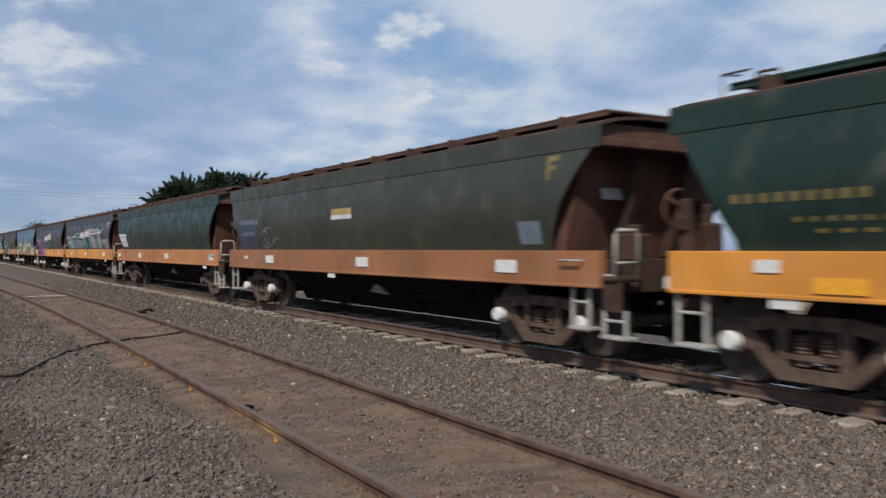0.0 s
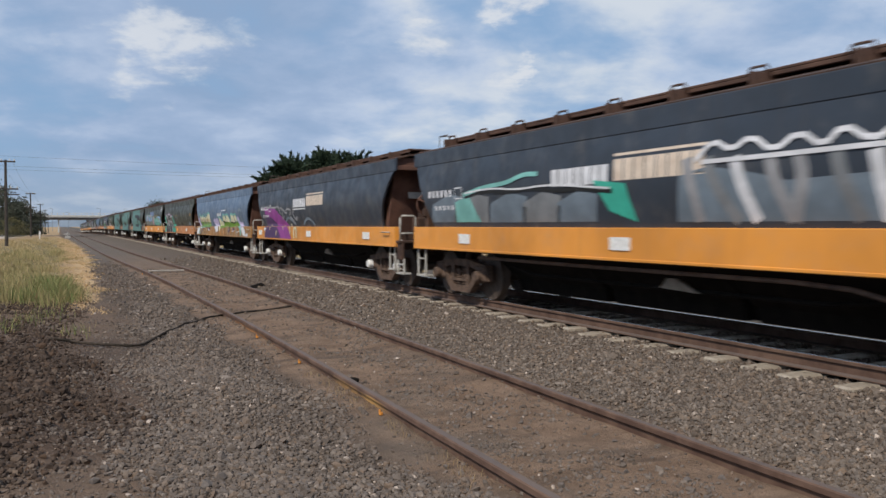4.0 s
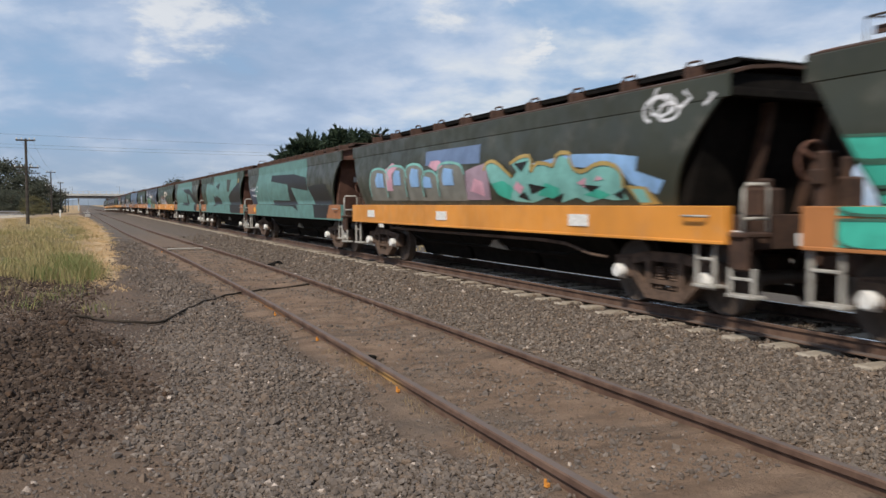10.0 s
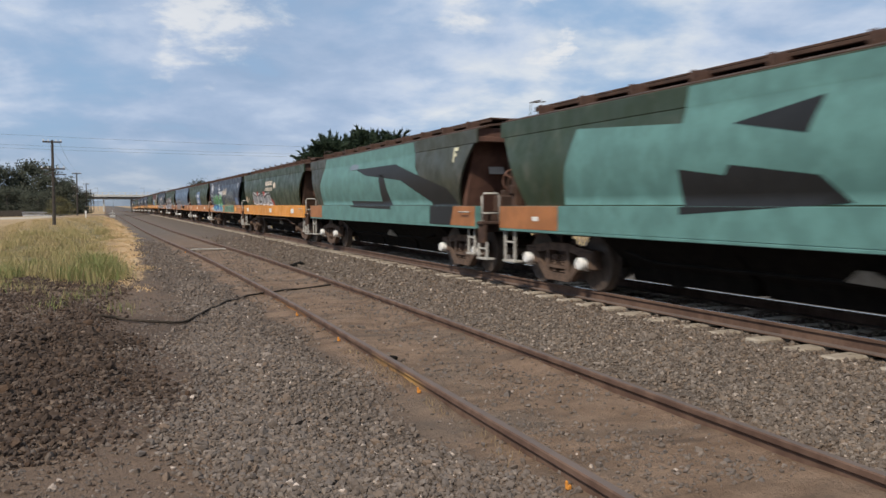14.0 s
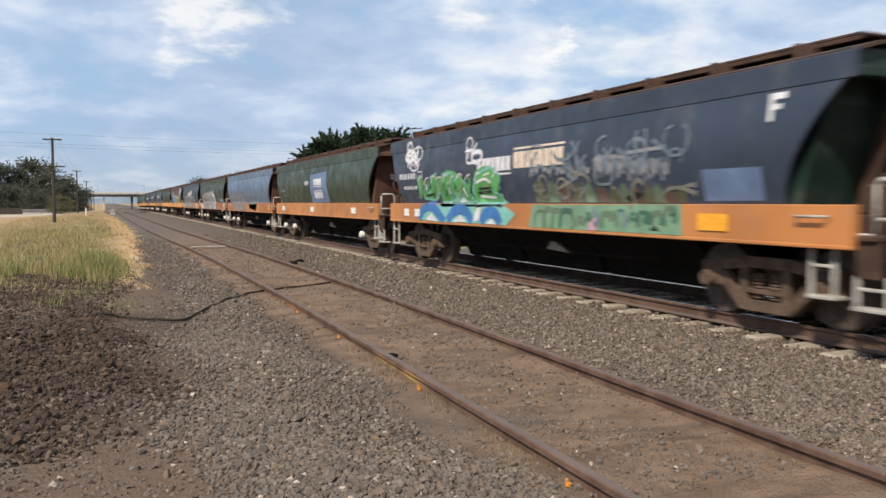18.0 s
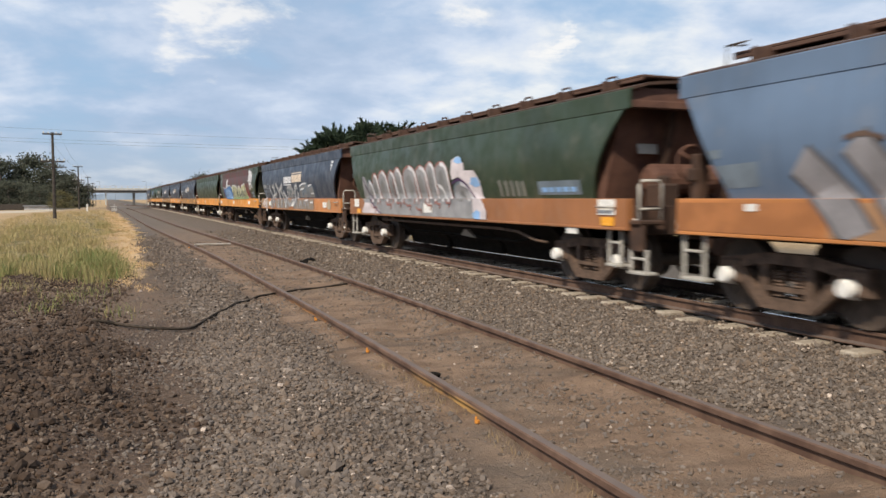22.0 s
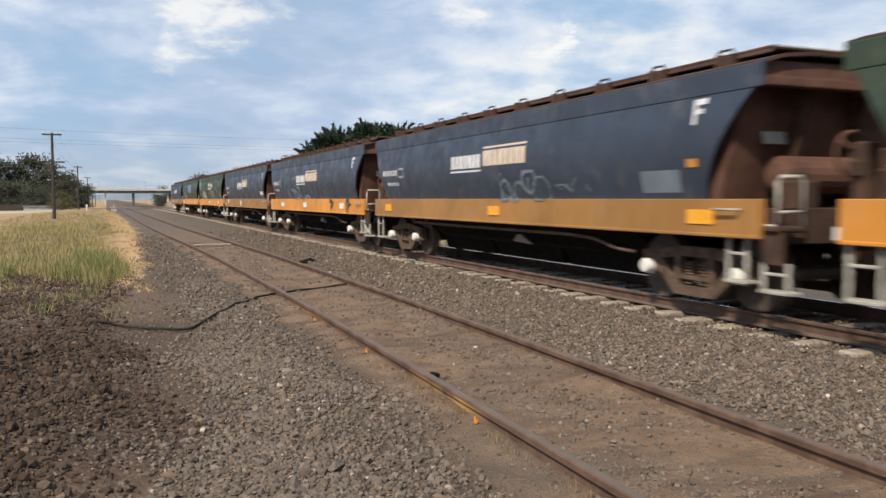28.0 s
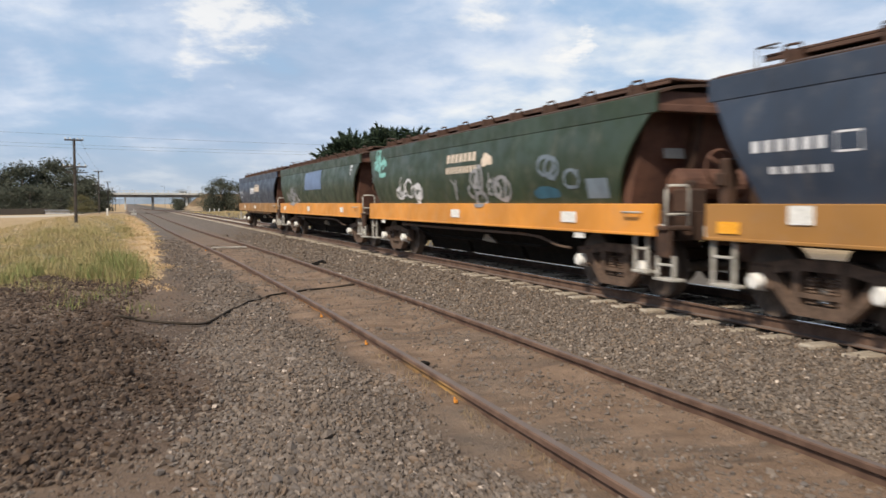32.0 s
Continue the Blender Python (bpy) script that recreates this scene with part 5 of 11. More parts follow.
    decal(s, [[(6.69, 0.88), (6.47, 1.13), (6.18, 1.27), (5.5, 1.31), (5.51, 1.11), (5.76, 0.9)]], SPRAY["white"], 2, "graffiti_cloud")
    decal(s, [[(5.8, 0.9), (5.73, 1.15), (5.51, 1.28), (5.51, 0.92)]], SPRAY["aqua"], 3, "graffiti_stroke")
    decal(s, [[(1.61, 1.63), (1.22, 1.72), (0.99, 1.65), (0.63, 1.73), (0.28, 1.66), (0.24, 1.35), (0.35, 1.11), (0.84, 1.04), (1.22, 1.28)]], SPRAY["lilac"], 1, "graffiti_cloud")
    decal(s, [[(1.07, 1.35), (0.35, 1.39), (0.28, 1.12), (0.92, 1.03)]], SPRAY["white"], 2, "graffiti_cloud")
    decal(s, [[(0.08, 1.05), (0.08, 1.55), (0.19, 1.77), (-0.11, 1.73), (-0.45, 1.63), (-0.81, 1.55), (-0.9, 1.54), (-0.9, 1.35), (-0.43, 1.35)]], SPRAY["cream"], 0, "graffiti_letter")
    decal(s, [[(-0.9, 1.53), (-0.9, 1.8), (-1.15, 1.86), (-1.45, 1.79), (-1.51, 1.53)]], SPRAY["cream"], 0, "graffiti_letter")
    decal(s, [[(-1.55, 1.53), (-1.71, 1.83), (-2.05, 1.86), (-2.31, 1.76), (-2.57, 1.52)]], SPRAY["cream"], 0, "graffiti_letter")
    decal(s, [[(-2.65, 1.5), (-2.73, 1.77), (-2.95, 1.85), (-3.29, 1.82), (-3.47, 1.67), (-3.56, 1.5)]], SPRAY["cream"], 0, "graffiti_letter")
    decal(s, [[(-3.51, 1.67), (-3.5, 1.78), (-3.72, 1.84), (-3.95, 1.79), (-4.06, 1.59), (-3.81, 1.5)]], SPRAY["cream"], 0, "graffiti_letter")
    decal(s, [[(0.08, 1.54), (-0.43, 1.35), (-0.9, 1.36), (-1.13, 1.52), (-2.57, 1.52), (-3.56, 1.5), (-3.81, 1.5), (-4.08, 1.58), (-4.39, 1.35), (-4.12, 1.3), (-3.34, 1.32), (-2.69, 1.29), (-1.96, 1.32), (-0.43, 1.24)]], SPRAY["lime"], 1, "graffiti_letter")
    decal(s, ribbon(smooth([(0.24, 1.78), (-0.11, 1.75), (-0.45, 1.65), (-0.81, 1.56), (-0.88, 1.8), (-1.15, 1.88), (-1.45, 1.8)], 2), 0.08), SPRAY["aqua"], 2, "graffiti_outline")
    decal(s, ribbon(smooth([(-1.55, 1.81), (-1.71, 1.85), (-2.05, 1.87), (-2.33, 1.77), (-2.58, 1.56)]), 0.08), SPRAY["aqua"], 2, "graffiti_outline")
    decal(s, ribbon(smooth([(-2.65, 1.56), (-2.73, 1.79), (-2.95, 1.87), (-3.3, 1.84), (-3.48, 1.8), (-3.72, 1.86), (-3.98, 1.81), (-4.08, 1.6), (-4.42, 1.35), (-4.74, 1.26)], 2), 0.08), SPRAY["aqua"], 2, "graffiti_outline")
    decal(s, ribbon(smooth([(-0.9, 1.51), (-1.13, 1.56), (-1.45, 1.52), (-1.76, 1.35)]), 0.05), SPRAY["dark"], 2, "graffiti_shadow")
    decal(s, ribbon(smooth([(-2.65, 1.49), (-2.94, 1.52), (-3.34, 1.46), (-3.63, 1.51)]), 0.05), SPRAY["dark"], 2, "graffiti_shadow")
    decal(s, ribbon(smooth([(-1.8, 1.57), (-2.15, 1.41), (-2.56, 1.3)]), 0.05), SPRAY["dark"], 2, "graffiti_shadow")
    decal(s, ribbon(smooth([(-4.05, 1.59), (-4.32, 1.4)]), 0.05), SPRAY["dark"], 2, "graffiti_shadow")
    decal(s, ribbon(smooth([(-0.72, 1.29), (-1.02, 1.17), (-1.07, 0.81)]), 0.11), SPRAY["tan"], 2, "graffiti_stroke")
    decal(s, ribbon(smooth([(-1.75, 1.35), (-2.01, 1.24), (-2.05, 0.85)]), 0.11), SPRAY["tan"], 2, "graffiti_stroke")
    decal(s, ribbon(smooth([(-2.14, 1.3), (-2.38, 1.19), (-2.42, 0.87)]), 0.11), SPRAY["tan"], 2, "graffiti_stroke")
    decal(s, ribbon(smooth([(-2.88, 1.31), (-3.09, 1.21), (-3.13, 0.9)]), 0.11), SPRAY["tan"], 2, "graffiti_stroke")
    decal(s, ribbon(smooth([(-3.63, 1.39), (-3.82, 1.3), (-3.85, 0.93)]), 0.11), SPRAY["tan"], 2, "graffiti_stroke")
    decal(s, ribbon(smooth([(-3.84, 1.35), (-4.02, 1.26), (-4.05, 0.94)]), 0.11), SPRAY["tan"], 2, "graffiti_stroke")
    decal(s, [[(-0.08, 0.94), (-0.1, 1.13), (-0.31, 1.14), (-0.3, 0.95)]], SPRAY["orange"], 2, "graffiti_fleck")
    decal(s, [[(-1.08, 0.97), (-1.1, 1.14), (-1.27, 1.16), (-1.26, 0.98)]], SPRAY["orange"], 2, "graffiti_fleck")
    decal(s, [[(-2.71, 1.02), (-2.73, 1.17), (-2.86, 1.18), (-2.85, 1.02)]], SPRAY["orange"], 2, "graffiti_fleck")
    decal(s, [[(-3.57, 1.05), (-3.58, 1.18), (-3.7, 1.2), (-3.69, 1.05)]], SPRAY["orange"], 2, "graffiti_fleck")
    decal(s, [[(-4.52, 1.07), (-4.53, 1.2), (-4.63, 1.21), (-4.62, 1.08)]], SPRAY["orange"], 2, "graffiti_fleck")
    decal(s, [[(-2.1, 1.17), (-2.53, 1.32), (-2.57, 1.11), (-2.26, 1.07)]], SPRAY["purple"], 2, "graffiti_shadow")
    decal(s, [[(-3.22, 1.26), (-3.62, 1.26), (-3.58, 1.17), (-3.23, 1.19)]], SPRAY["purple"], 2, "graffiti_shadow")
    decal(s, ribbon(smooth([(-0.31, 0.88), (-0.73, 0.86), (-1.13, 0.94)]), 0.04), SPRAY["white"], 3, "graffiti_stroke")
    decal(s, ribbon(smooth([(-2.01, 0.91), (-2.34, 0.89), (-2.65, 0.95)]), 0.04), SPRAY["white"], 3, "graffiti_stroke")
    decal(s, ribbon(smooth([(-3.03, 1.15), (-3.3, 1.13), (-3.57, 1.18)]), 0.04), SPRAY["white"], 3, "graffiti_stroke")
    decal(s, ribbon(smooth([(-4.13, 1.11), (-4.35, 1.09), (-4.57, 1.14)]), 0.04), SPRAY["white"], 3, "graffiti_stroke")
    decal(s, [[(-4.05, 1.71), (-4.3, 1.77), (-4.5, 1.66), (-4.57, 1.53), (-4.91, 1.52), (-5.18, 1.5), (-5.24, 1.33), (-4.97, 1.28), (-4.57, 1.29), (-4.25, 1.49)]], SPRAY["lilac"], 2, "graffiti_cloud")
    decal(s, [[(-4.61, 1.26), (-4.92, 1.3), (-4.95, 0.94), (-4.76, 0.93)]], SPRAY["aqua"], 2, "graffiti_stroke")
    decal(s, [[(-4.92, 1.28), (-5.29, 1.32), (-5.47, 1.31), (-5.74, 1.18), (-5.74, 0.96), (-5.48, 0.94), (-5.22, 1.03)]], SPRAY["white"], 3, "graffiti_cloud")
    decal(s, [[(-5.77, 1.02), (-5.92, 1.06), (-6.25, 1.06), (-6.23, 0.94), (-5.84, 0.94)]], SPRAY["white"], 3, "graffiti_cloud")
    decal(s, ribbon(smooth([(-4.56, 2.07), (-4.56, 1.9), (-4.59, 1.73)]), 0.13), SPRAY["ghost"], 1, "graffiti_stroke")
    decal(s, ribbon(smooth([(-4.63, 1.96), (-4.85, 2.05), (-5.13, 1.91), (-4.96, 1.69), (-4.7, 1.62), (-5.27, 1.58)]), 0.13), SPRAY["ghost"], 1, "graffiti_stroke")
    # olive with mint blocks
    s, l = S[6]
    decal(s, bars(0.85, 0.0, 1.96, 2.05, 5, 0.1), SPRAY["dullgold"], 0, "worn_emblem")
    decal(s, bars(0.85, 0.0, 1.86, 1.92, 5, 0.1), SPRAY["ghost"], 0, "worn_emblem")
    decal(s, [rect(-4.7, -5.4, 1.40, 1.56)], SPRAY["ghost"], 0, "painted_panel")
    decal(s, [rect(-5.55, -5.85, 1.93, 2.04)], SPRAY["orange"], 0, "reflector")
    sill_plates(l, [0.0], AMBER, 0.5, 0.14)
    sill_plates(l, [-4.0], WHITE, 0.4)
    letter_f(s, "dullgold")
    hang_plates(l, [0.5, -5.4])
    decal(s, [[(6.37, 2), (5.5, 1.96), (5.5, 1.75), (6.37, 1.76)]], SPRAY["mint"], 0, "graffiti_block")
    decal(s, ribbon(smooth([(6.37, 2), (5.5, 1.96), (5.5, 1.75), (6.37, 1.76), (6.37, 2)]), 0.03), SPRAY["pine"], 1, "graffiti_outline")
    decal(s, [[(6.37, 1.74), (5.55, 1.72), (5.55, 1.51), (6.38, 1.52)]], SPRAY["mint"], 0, "graffiti_block")
    decal(s, ribbon(smooth([(6.37, 1.74), (5.55, 1.72), (5.55, 1.51), (6.38, 1.52), (6.37, 1.74)]), 0.03), SPRAY["pine"], 1, "graffiti_outline")
    decal(s, [[(6.38, 1.46), (5.46, 1.46), (5.46, 1.26), (6.38, 1.25)]], SPRAY["mint"], 0, "graffiti_block")
    decal(s, ribbon(smooth([(6.38, 1.46), (5.46, 1.46), (5.46, 1.26), (6.38, 1.25), (6.38, 1.46)]), 0.03), SPRAY["pine"], 1, "graffiti_outline")
    decal(s, [[(6.38, 1.21), (5.56, 1.22), (5.56, 0.95), (6.38, 0.93)]], SPRAY["mint"], 0, "graffiti_block")
    decal(s, ribbon(smooth([(6.38, 1.21), (5.56, 1.22), (5.56, 0.95), (6.38, 0.93), (6.38, 1.21)]), 0.03), SPRAY["pine"], 1, "graffiti_outline")
    decal(s, [[(2.38, 2), (2.04, 1.99), (2.01, 1.81), (2.34, 1.81)]], SPRAY["mint"], 0, "graffiti_block")
    decal(s, ribbon(smooth([(2.38, 2), (2.04, 1.99), (2.01, 1.81), (2.34, 1.81), (2.38, 2)]), 0.03), SPRAY["pine"], 1, "graffiti_outline")
    decal(s, [[(2.17, 1.82), (1.61, 1.81), (1.48, 1.54), (2.14, 1.53)]], SPRAY["mint"], 0, "graffiti_block")
    decal(s, ribbon(smooth([(2.17, 1.82), (1.61, 1.81), (1.48, 1.54), (2.14, 1.53), (2.17, 1.82)]), 0.03), SPRAY["pine"], 1, "graffiti_outline")
    decal(s, [[(2.17, 1.51), (1.68, 1.5), (1.65, 1.28), (2.14, 1.27)]], SPRAY["mint"], 0, "graffiti_block")
    decal(s, ribbon(smooth([(2.17, 1.51), (1.68, 1.5), (1.65, 1.28), (2.14, 1.27), (2.17, 1.51)]), 0.03), SPRAY["pine"], 1, "graffiti_outline")
    decal(s, [[(1.63, 1.52), (1.1, 1.51), (0.98, 1.28), (1.63, 1.28)]], SPRAY["mint"], 0, "graffiti_block")
    decal(s, ribbon(smooth([(1.63, 1.52), (1.1, 1.51), (0.98, 1.28), (1.63, 1.28), (1.63, 1.52)]), 0.03), SPRAY["pine"], 1, "graffiti_outline")
    decal(s, [[(2.07, 1.24), (1.62, 1.24), (1.58, 0.96), (2.04, 0.95)]], SPRAY["mint"], 0, "graffiti_block")
    decal(s, ribbon(smooth([(2.07, 1.24), (1.62, 1.24), (1.58, 0.96), (2.04, 0.95), (2.07, 1.24)]), 0.03), SPRAY["pine"], 1, "graffiti_outline")
    decal(s, [[(1.57, 1.24), (1.25, 1.24), (1.16, 0.96), (1.55, 0.94)]], SPRAY["mint"], 0, "graffiti_block")
    decal(s, ribbon(smooth([(1.57, 1.24), (1.25, 1.24), (1.16, 0.96), (1.55, 0.94), (1.57, 1.24)]), 0.03), SPRAY["pine"], 1, "graffiti_outline")
    decal(s, [[(1.2, 1.24), (0.78, 1.24), (0.67, 0.95), (1.13, 0.94)]], SPRAY["mint"], 0, "graffiti_block")
    decal(s, ribbon(smooth([(1.2, 1.24), (0.78, 1.24), (0.67, 0.95), (1.13, 0.94), (1.2, 1.24)]), 0.03), SPRAY["pine"], 1, "graffiti_outline")
    decal(s, [[(5.58, 0.92), (5.65, 1.84), (5.17, 2.09), (4.48, 1.94), (3.95, 2.15), (3.44, 2.09), (3.16, 1.96), (2.43, 1.99), (2.38, 1.61), (2.1, 0.96), (3.44, 0.95)]], SPRAY["brown"], 1, "graffiti_letter")
    decal(s, [[(5.36, 0.95), (5.36, 1.46), (4.71, 1.51), (4.48, 1.21), (4.27, 0.96)]], SPRAY["black"], 2, "graffiti_letter")
    decal(s, [[(4.16, 1.45), (3.44, 1.63), (3.4, 1.14), (3.64, 0.97), (4.05, 1.13)]], SPRAY["black"], 2, "graffiti_letter")
    decal(s, [[(3.06, 0.98), (3.15, 1.46), (2.69, 1.54), (2.43, 1.23), (2.31, 0.99)]], SPRAY["black"], 2, "graffiti_letter")
    decal(s, [[(4.26, 1.71), (4.16, 2.01), (3.72, 2.07), (3.37, 1.95), (3.37, 1.69)]], SPRAY["black"], 2, "graffiti_letter")
    decal(s, [[(5.36, 1.56), (5.45, 1.88), (5.12, 2.02), (4.8, 1.65)]], SPRAY["black"], 2, "graffiti_letter")
    decal(s, ribbon(smooth([(5.56, 0.92), (5.36, 1.46), (5.6, 1.88), (5.17, 2.08), (4.75, 1.94), (4.48, 1.45)]), 0.07), SPRAY["white"], 3, "graffiti_outline")
    decal(s, ribbon(smooth([(4.59, 1.85), (4.31, 2.1), (3.72, 2.15), (3.25, 2.01), (3.17, 1.62), (3.33, 1.17), (3.19, 0.96)], 2), 0.07), SPRAY["white"], 3, "graffiti_outline")
    decal(s, ribbon(smooth([(4.48, 1.76), (3.93, 1.67), (4.14, 1.35), (4.57, 1.56)]), 0.07), SPRAY["white"], 3, "graffiti_outline")
    decal(s, ribbon(smooth([(3.14, 1.92), (2.88, 2.02), (2.41, 1.99), (2.69, 1.57), (2.34, 1.37), (2.14, 0.97)]), 0.07), SPRAY["white"], 3, "graffiti_outline")
    decal(s, ribbon(smooth([(3.64, 1.69), (3.21, 1.59), (2.8, 1.62)]), 0.07), SPRAY["white"], 3, "graffiti_outline")
    decal(s, ribbon(smooth([(5.36, 1.46), (4.82, 1.56), (4.44, 1.33), (4.35, 1.13)]), 0.07), SPRAY["white"], 3, "graffiti_outline")
    decal(s, ribbon(smooth([(5.4, 2.13), (4.79, 2.09)]), 0.035), SPRAY["magenta"], 3, "graffiti_outline")
    decal(s, ribbon(smooth([(4.44, 2.12), (3.74, 2.2), (3.17, 2.02), (2.41, 2.04)]), 0.035), SPRAY["magenta"], 3, "graffiti_outline")
    # olive with aqua piece
    s, l = S[7]
    scribble(s, -5.55, -6.5, 2.48, 2.74, 6, "white", 71, 0.045, 0)
    sill_plates(l, [5.3, 1.0, -3.9], WHITE, 0.5)
    hang_plates(l, [4.6])
    decal(s, [[(1.79, 2.44), (-0.74, 2.43), (-0.75, 2.09), (1.75, 2.15)]], SPRAY["panel"], 0, "painted_panel")
    decal(s, [[(5.31, 1.45), (5.31, 2.02), (5.09, 2.18), (4.6, 2.2), (4.14, 2.12), (3.95, 1.94), (3.95, 1.44)]], SPRAY["ghostolive"], 0, "graffiti_letter")
    decal(s, ribbon(smooth([(5.31, 1.54), (5.31, 2.02), (5.09, 2.2), (4.6, 2.21), (4.14, 2.14), (3.95, 1.9)]), 0.05), SPRAY["aqua"], 1, "graffiti_outline")
    decal(s, [[(4.14, 1.44), (4.14, 2.05), (3.95, 2.2), (3.45, 2.22), (2.97, 2.14), (2.8, 1.97), (2.8, 1.44)]], SPRAY["ghostolive"], 0, "graffiti_letter")
    decal(s, ribbon(smooth([(4.14, 1.53), (4.14, 2.05), (3.95, 2.22), (3.45, 2.23), (2.97, 2.16), (2.8, 1.94)]), 0.05), SPRAY["aqua"], 1, "graffiti_outline")
    decal(s, [[(2.93, 1.44), (2.93, 2.05), (2.76, 2.19), (2.34, 2.21), (1.94, 2.14), (1.79, 1.98), (1.79, 1.43)]], SPRAY["ghostolive"], 0, "graffiti_letter")
    decal(s, ribbon(smooth([(2.93, 1.52), (2.93, 2.05), (2.76, 2.21), (2.34, 2.22), (1.94, 2.15), (1.79, 1.94)]), 0.05), SPRAY["aqua"], 1, "graffiti_outline")
    decal(s, [[(1.97, 1.43), (1.97, 1.88), (1.82, 2.02), (1.52, 2.03), (1.22, 1.98), (1.08, 1.82), (1.08, 1.43)]], SPRAY["ghostolive"], 0, "graffiti_letter")
    decal(s, ribbon(smooth([(1.97, 1.51), (1.97, 1.88), (1.82, 2.03), (1.52, 2.05), (1.22, 1.99), (1.08, 1.79)]), 0.05), SPRAY["aqua"], 1, "graffiti_outline")
    decal(s, [[(1.15, 1.43), (1.15, 2.02), (1.01, 2.15), (0.51, 2.15), (0.02, 2.09), (-0.1, 1.94), (-0.1, 1.42)]], SPRAY["ghostolive"], 0, "graffiti_letter")
    decal(s, ribbon(smooth([(1.15, 1.51), (1.15, 2.02), (1.01, 2.16), (0.51, 2.17), (0.02, 2.1), (-0.1, 1.91)]), 0.05), SPRAY["aqua"], 1, "graffiti_outline")
    decal(s, [[(4.84, 1.76), (4.89, 1.94), (4.73, 2.11), (4.33, 2.07), (4.29, 1.75)]], SPRAY["sky"], 2, "graffiti")
    decal(s, [[(3.63, 1.79), (3.67, 1.97), (3.54, 2.13), (3.23, 2.1), (3.18, 1.78)]], SPRAY["sky"], 2, "graffiti")
    decal(s, [[(2.6, 1.73), (2.64, 1.93), (2.52, 2.13), (2.16, 2.09), (2.12, 1.72)]], SPRAY["sky"], 2, "graffiti")
    decal(s, [[(1.88, 1.7), (1.92, 1.82), (1.81, 1.94), (1.5, 1.9), (1.46, 1.69)]], SPRAY["sky"], 2, "graffiti")
    decal(s, [[(0.88, 1.73), (0.91, 1.9), (0.82, 2.07), (0.4, 2.03), (0.37, 1.72)]], SPRAY["sky"], 2, "graffiti")
    decal(s, [[(4.14, 1.67), (4.19, 2.16), (3.74, 2.3), (3.4, 2.2), (3.72, 2.05), (3.76, 1.66)]], SPRAY["pink"], 1, "graffiti")
    decal(s, [[(1.57, 2.13), (1.46, 2.23), (1.05, 2.23), (0.88, 2.11), (1.22, 2.02)]], SPRAY["pink"], 1, "graffiti")
    decal(s, [[(-0.1, 1.44), (-0.17, 1.97), (-0.59, 2.04), (-1.01, 2.08), (-1.09, 1.75), (-1.04, 1.43)]], SPRAY["pinklilac"], 1, "graffiti_cloud")
    decal(s, [[(-0.31, 1.6), (-0.52, 1.83), (-0.86, 1.75), (-0.86, 1.49)]], SPRAY["pink"], 2, "graffiti")
    decal(s, [[(-2.5, 1.99), (-3.68, 2.09), (-4.68, 2.04), (-5.29, 1.97), (-5.23, 1.79), (-5.77, 1.65), (-5.6, 1.48), (-5.1, 1.63), (-4.89, 1.82)]], SPRAY["sky"], 0, "graffiti_cloud")
    decal(s, [[(-1.01, 2.06), (-1.36, 2.08), (-1.95, 1.78), (-2.12, 1.89), (-1.94, 2.02), (-2.27, 2.12), (-2.58, 2.1), (-2.5, 1.82), (-2.73, 1.99), (-3.07, 1.96), (-3.25, 1.9), (-3.44, 2.09), (-3.69, 2.01), (-3.77, 1.85), (-4.02, 1.79), (-4.4, 1.91), (-4.76, 1.89), (-4.93, 1.77), (-4.9, 1.58), (-4.98, 1.42), (-4.7, 1.41), (-4.41, 1.44), (-4.03, 1.38), (-3.78, 1.46), (-3.35, 1.38), (-2.98, 1.47), (-2.49, 1.38), (-1.84, 1.41), (-1.37, 1.53), (-1.12, 1.75)]], SPRAY["aqua"], 1, "graffiti_letter")
    decal(s, [[(-1.18, 1.71), (-1.6, 1.76), (-1.95, 1.63), (-1.75, 1.43), (-1.37, 1.52)]], SPRAY["mint"], 2, "graffiti_letter")
    decal(s, [[(-2.69, 1.5), (-2.98, 1.69), (-3.35, 1.6), (-3.32, 1.41), (-2.98, 1.47)]], SPRAY["mint"], 2, "graffiti_letter")
    decal(s, [[(-3.98, 1.49), (-4.33, 1.57), (-4.62, 1.49), (-4.41, 1.43)]], SPRAY["mint"], 2, "graffiti_letter")
    decal(s, ribbon(smooth([(-0.93, 1.95), (-1.03, 2.09), (-1.38, 2.11), (-1.95, 1.81)]), 0.06), SPRAY["gold"], 3, "graffiti_outline")
    decal(s, ribbon(smooth([(-1.9, 2.03), (-2.27, 2.14), (-2.62, 2.12), (-2.56, 1.83), (-2.74, 2.01), (-3.09, 1.98), (-3.25, 1.92), (-3.37, 2.13), (-3.73, 2.11), (-3.7, 2.01), (-3.81, 1.86), (-4.03, 1.81), (-4.4, 1.93), (-4.77, 1.9), (-4.96, 1.77), (-4.93, 1.57)], 2), 0.06), SPRAY["gold"], 3, "graffiti_outline")
    decal(s, [[(-1.22, 1.54), (-1.49, 1.43), (-1.95, 1.42), (-1.66, 1.38)]], SPRAY["dark"], 3, "graffiti_shadow")
    decal(s, [[(-2.46, 1.69), (-3, 1.62), (-2.51, 1.52)]], SPRAY["dark"], 3, "graffiti_shadow")
    decal(s, [[(-3.93, 1.64), (-4.42, 1.61), (-4.18, 1.53)]], SPRAY["dark"], 3, "graffiti_shadow")
    decal(s, [[(-2.05, 2.02), (-2.5, 2.05), (-2.27, 1.88)]], SPRAY["dark"], 3, "graffiti_shadow")
    decal(s, [[(-4.7, 1.49), (-4.94, 1.56), (-4.9, 1.41)]], SPRAY["dark"], 3, "graffiti_shadow")
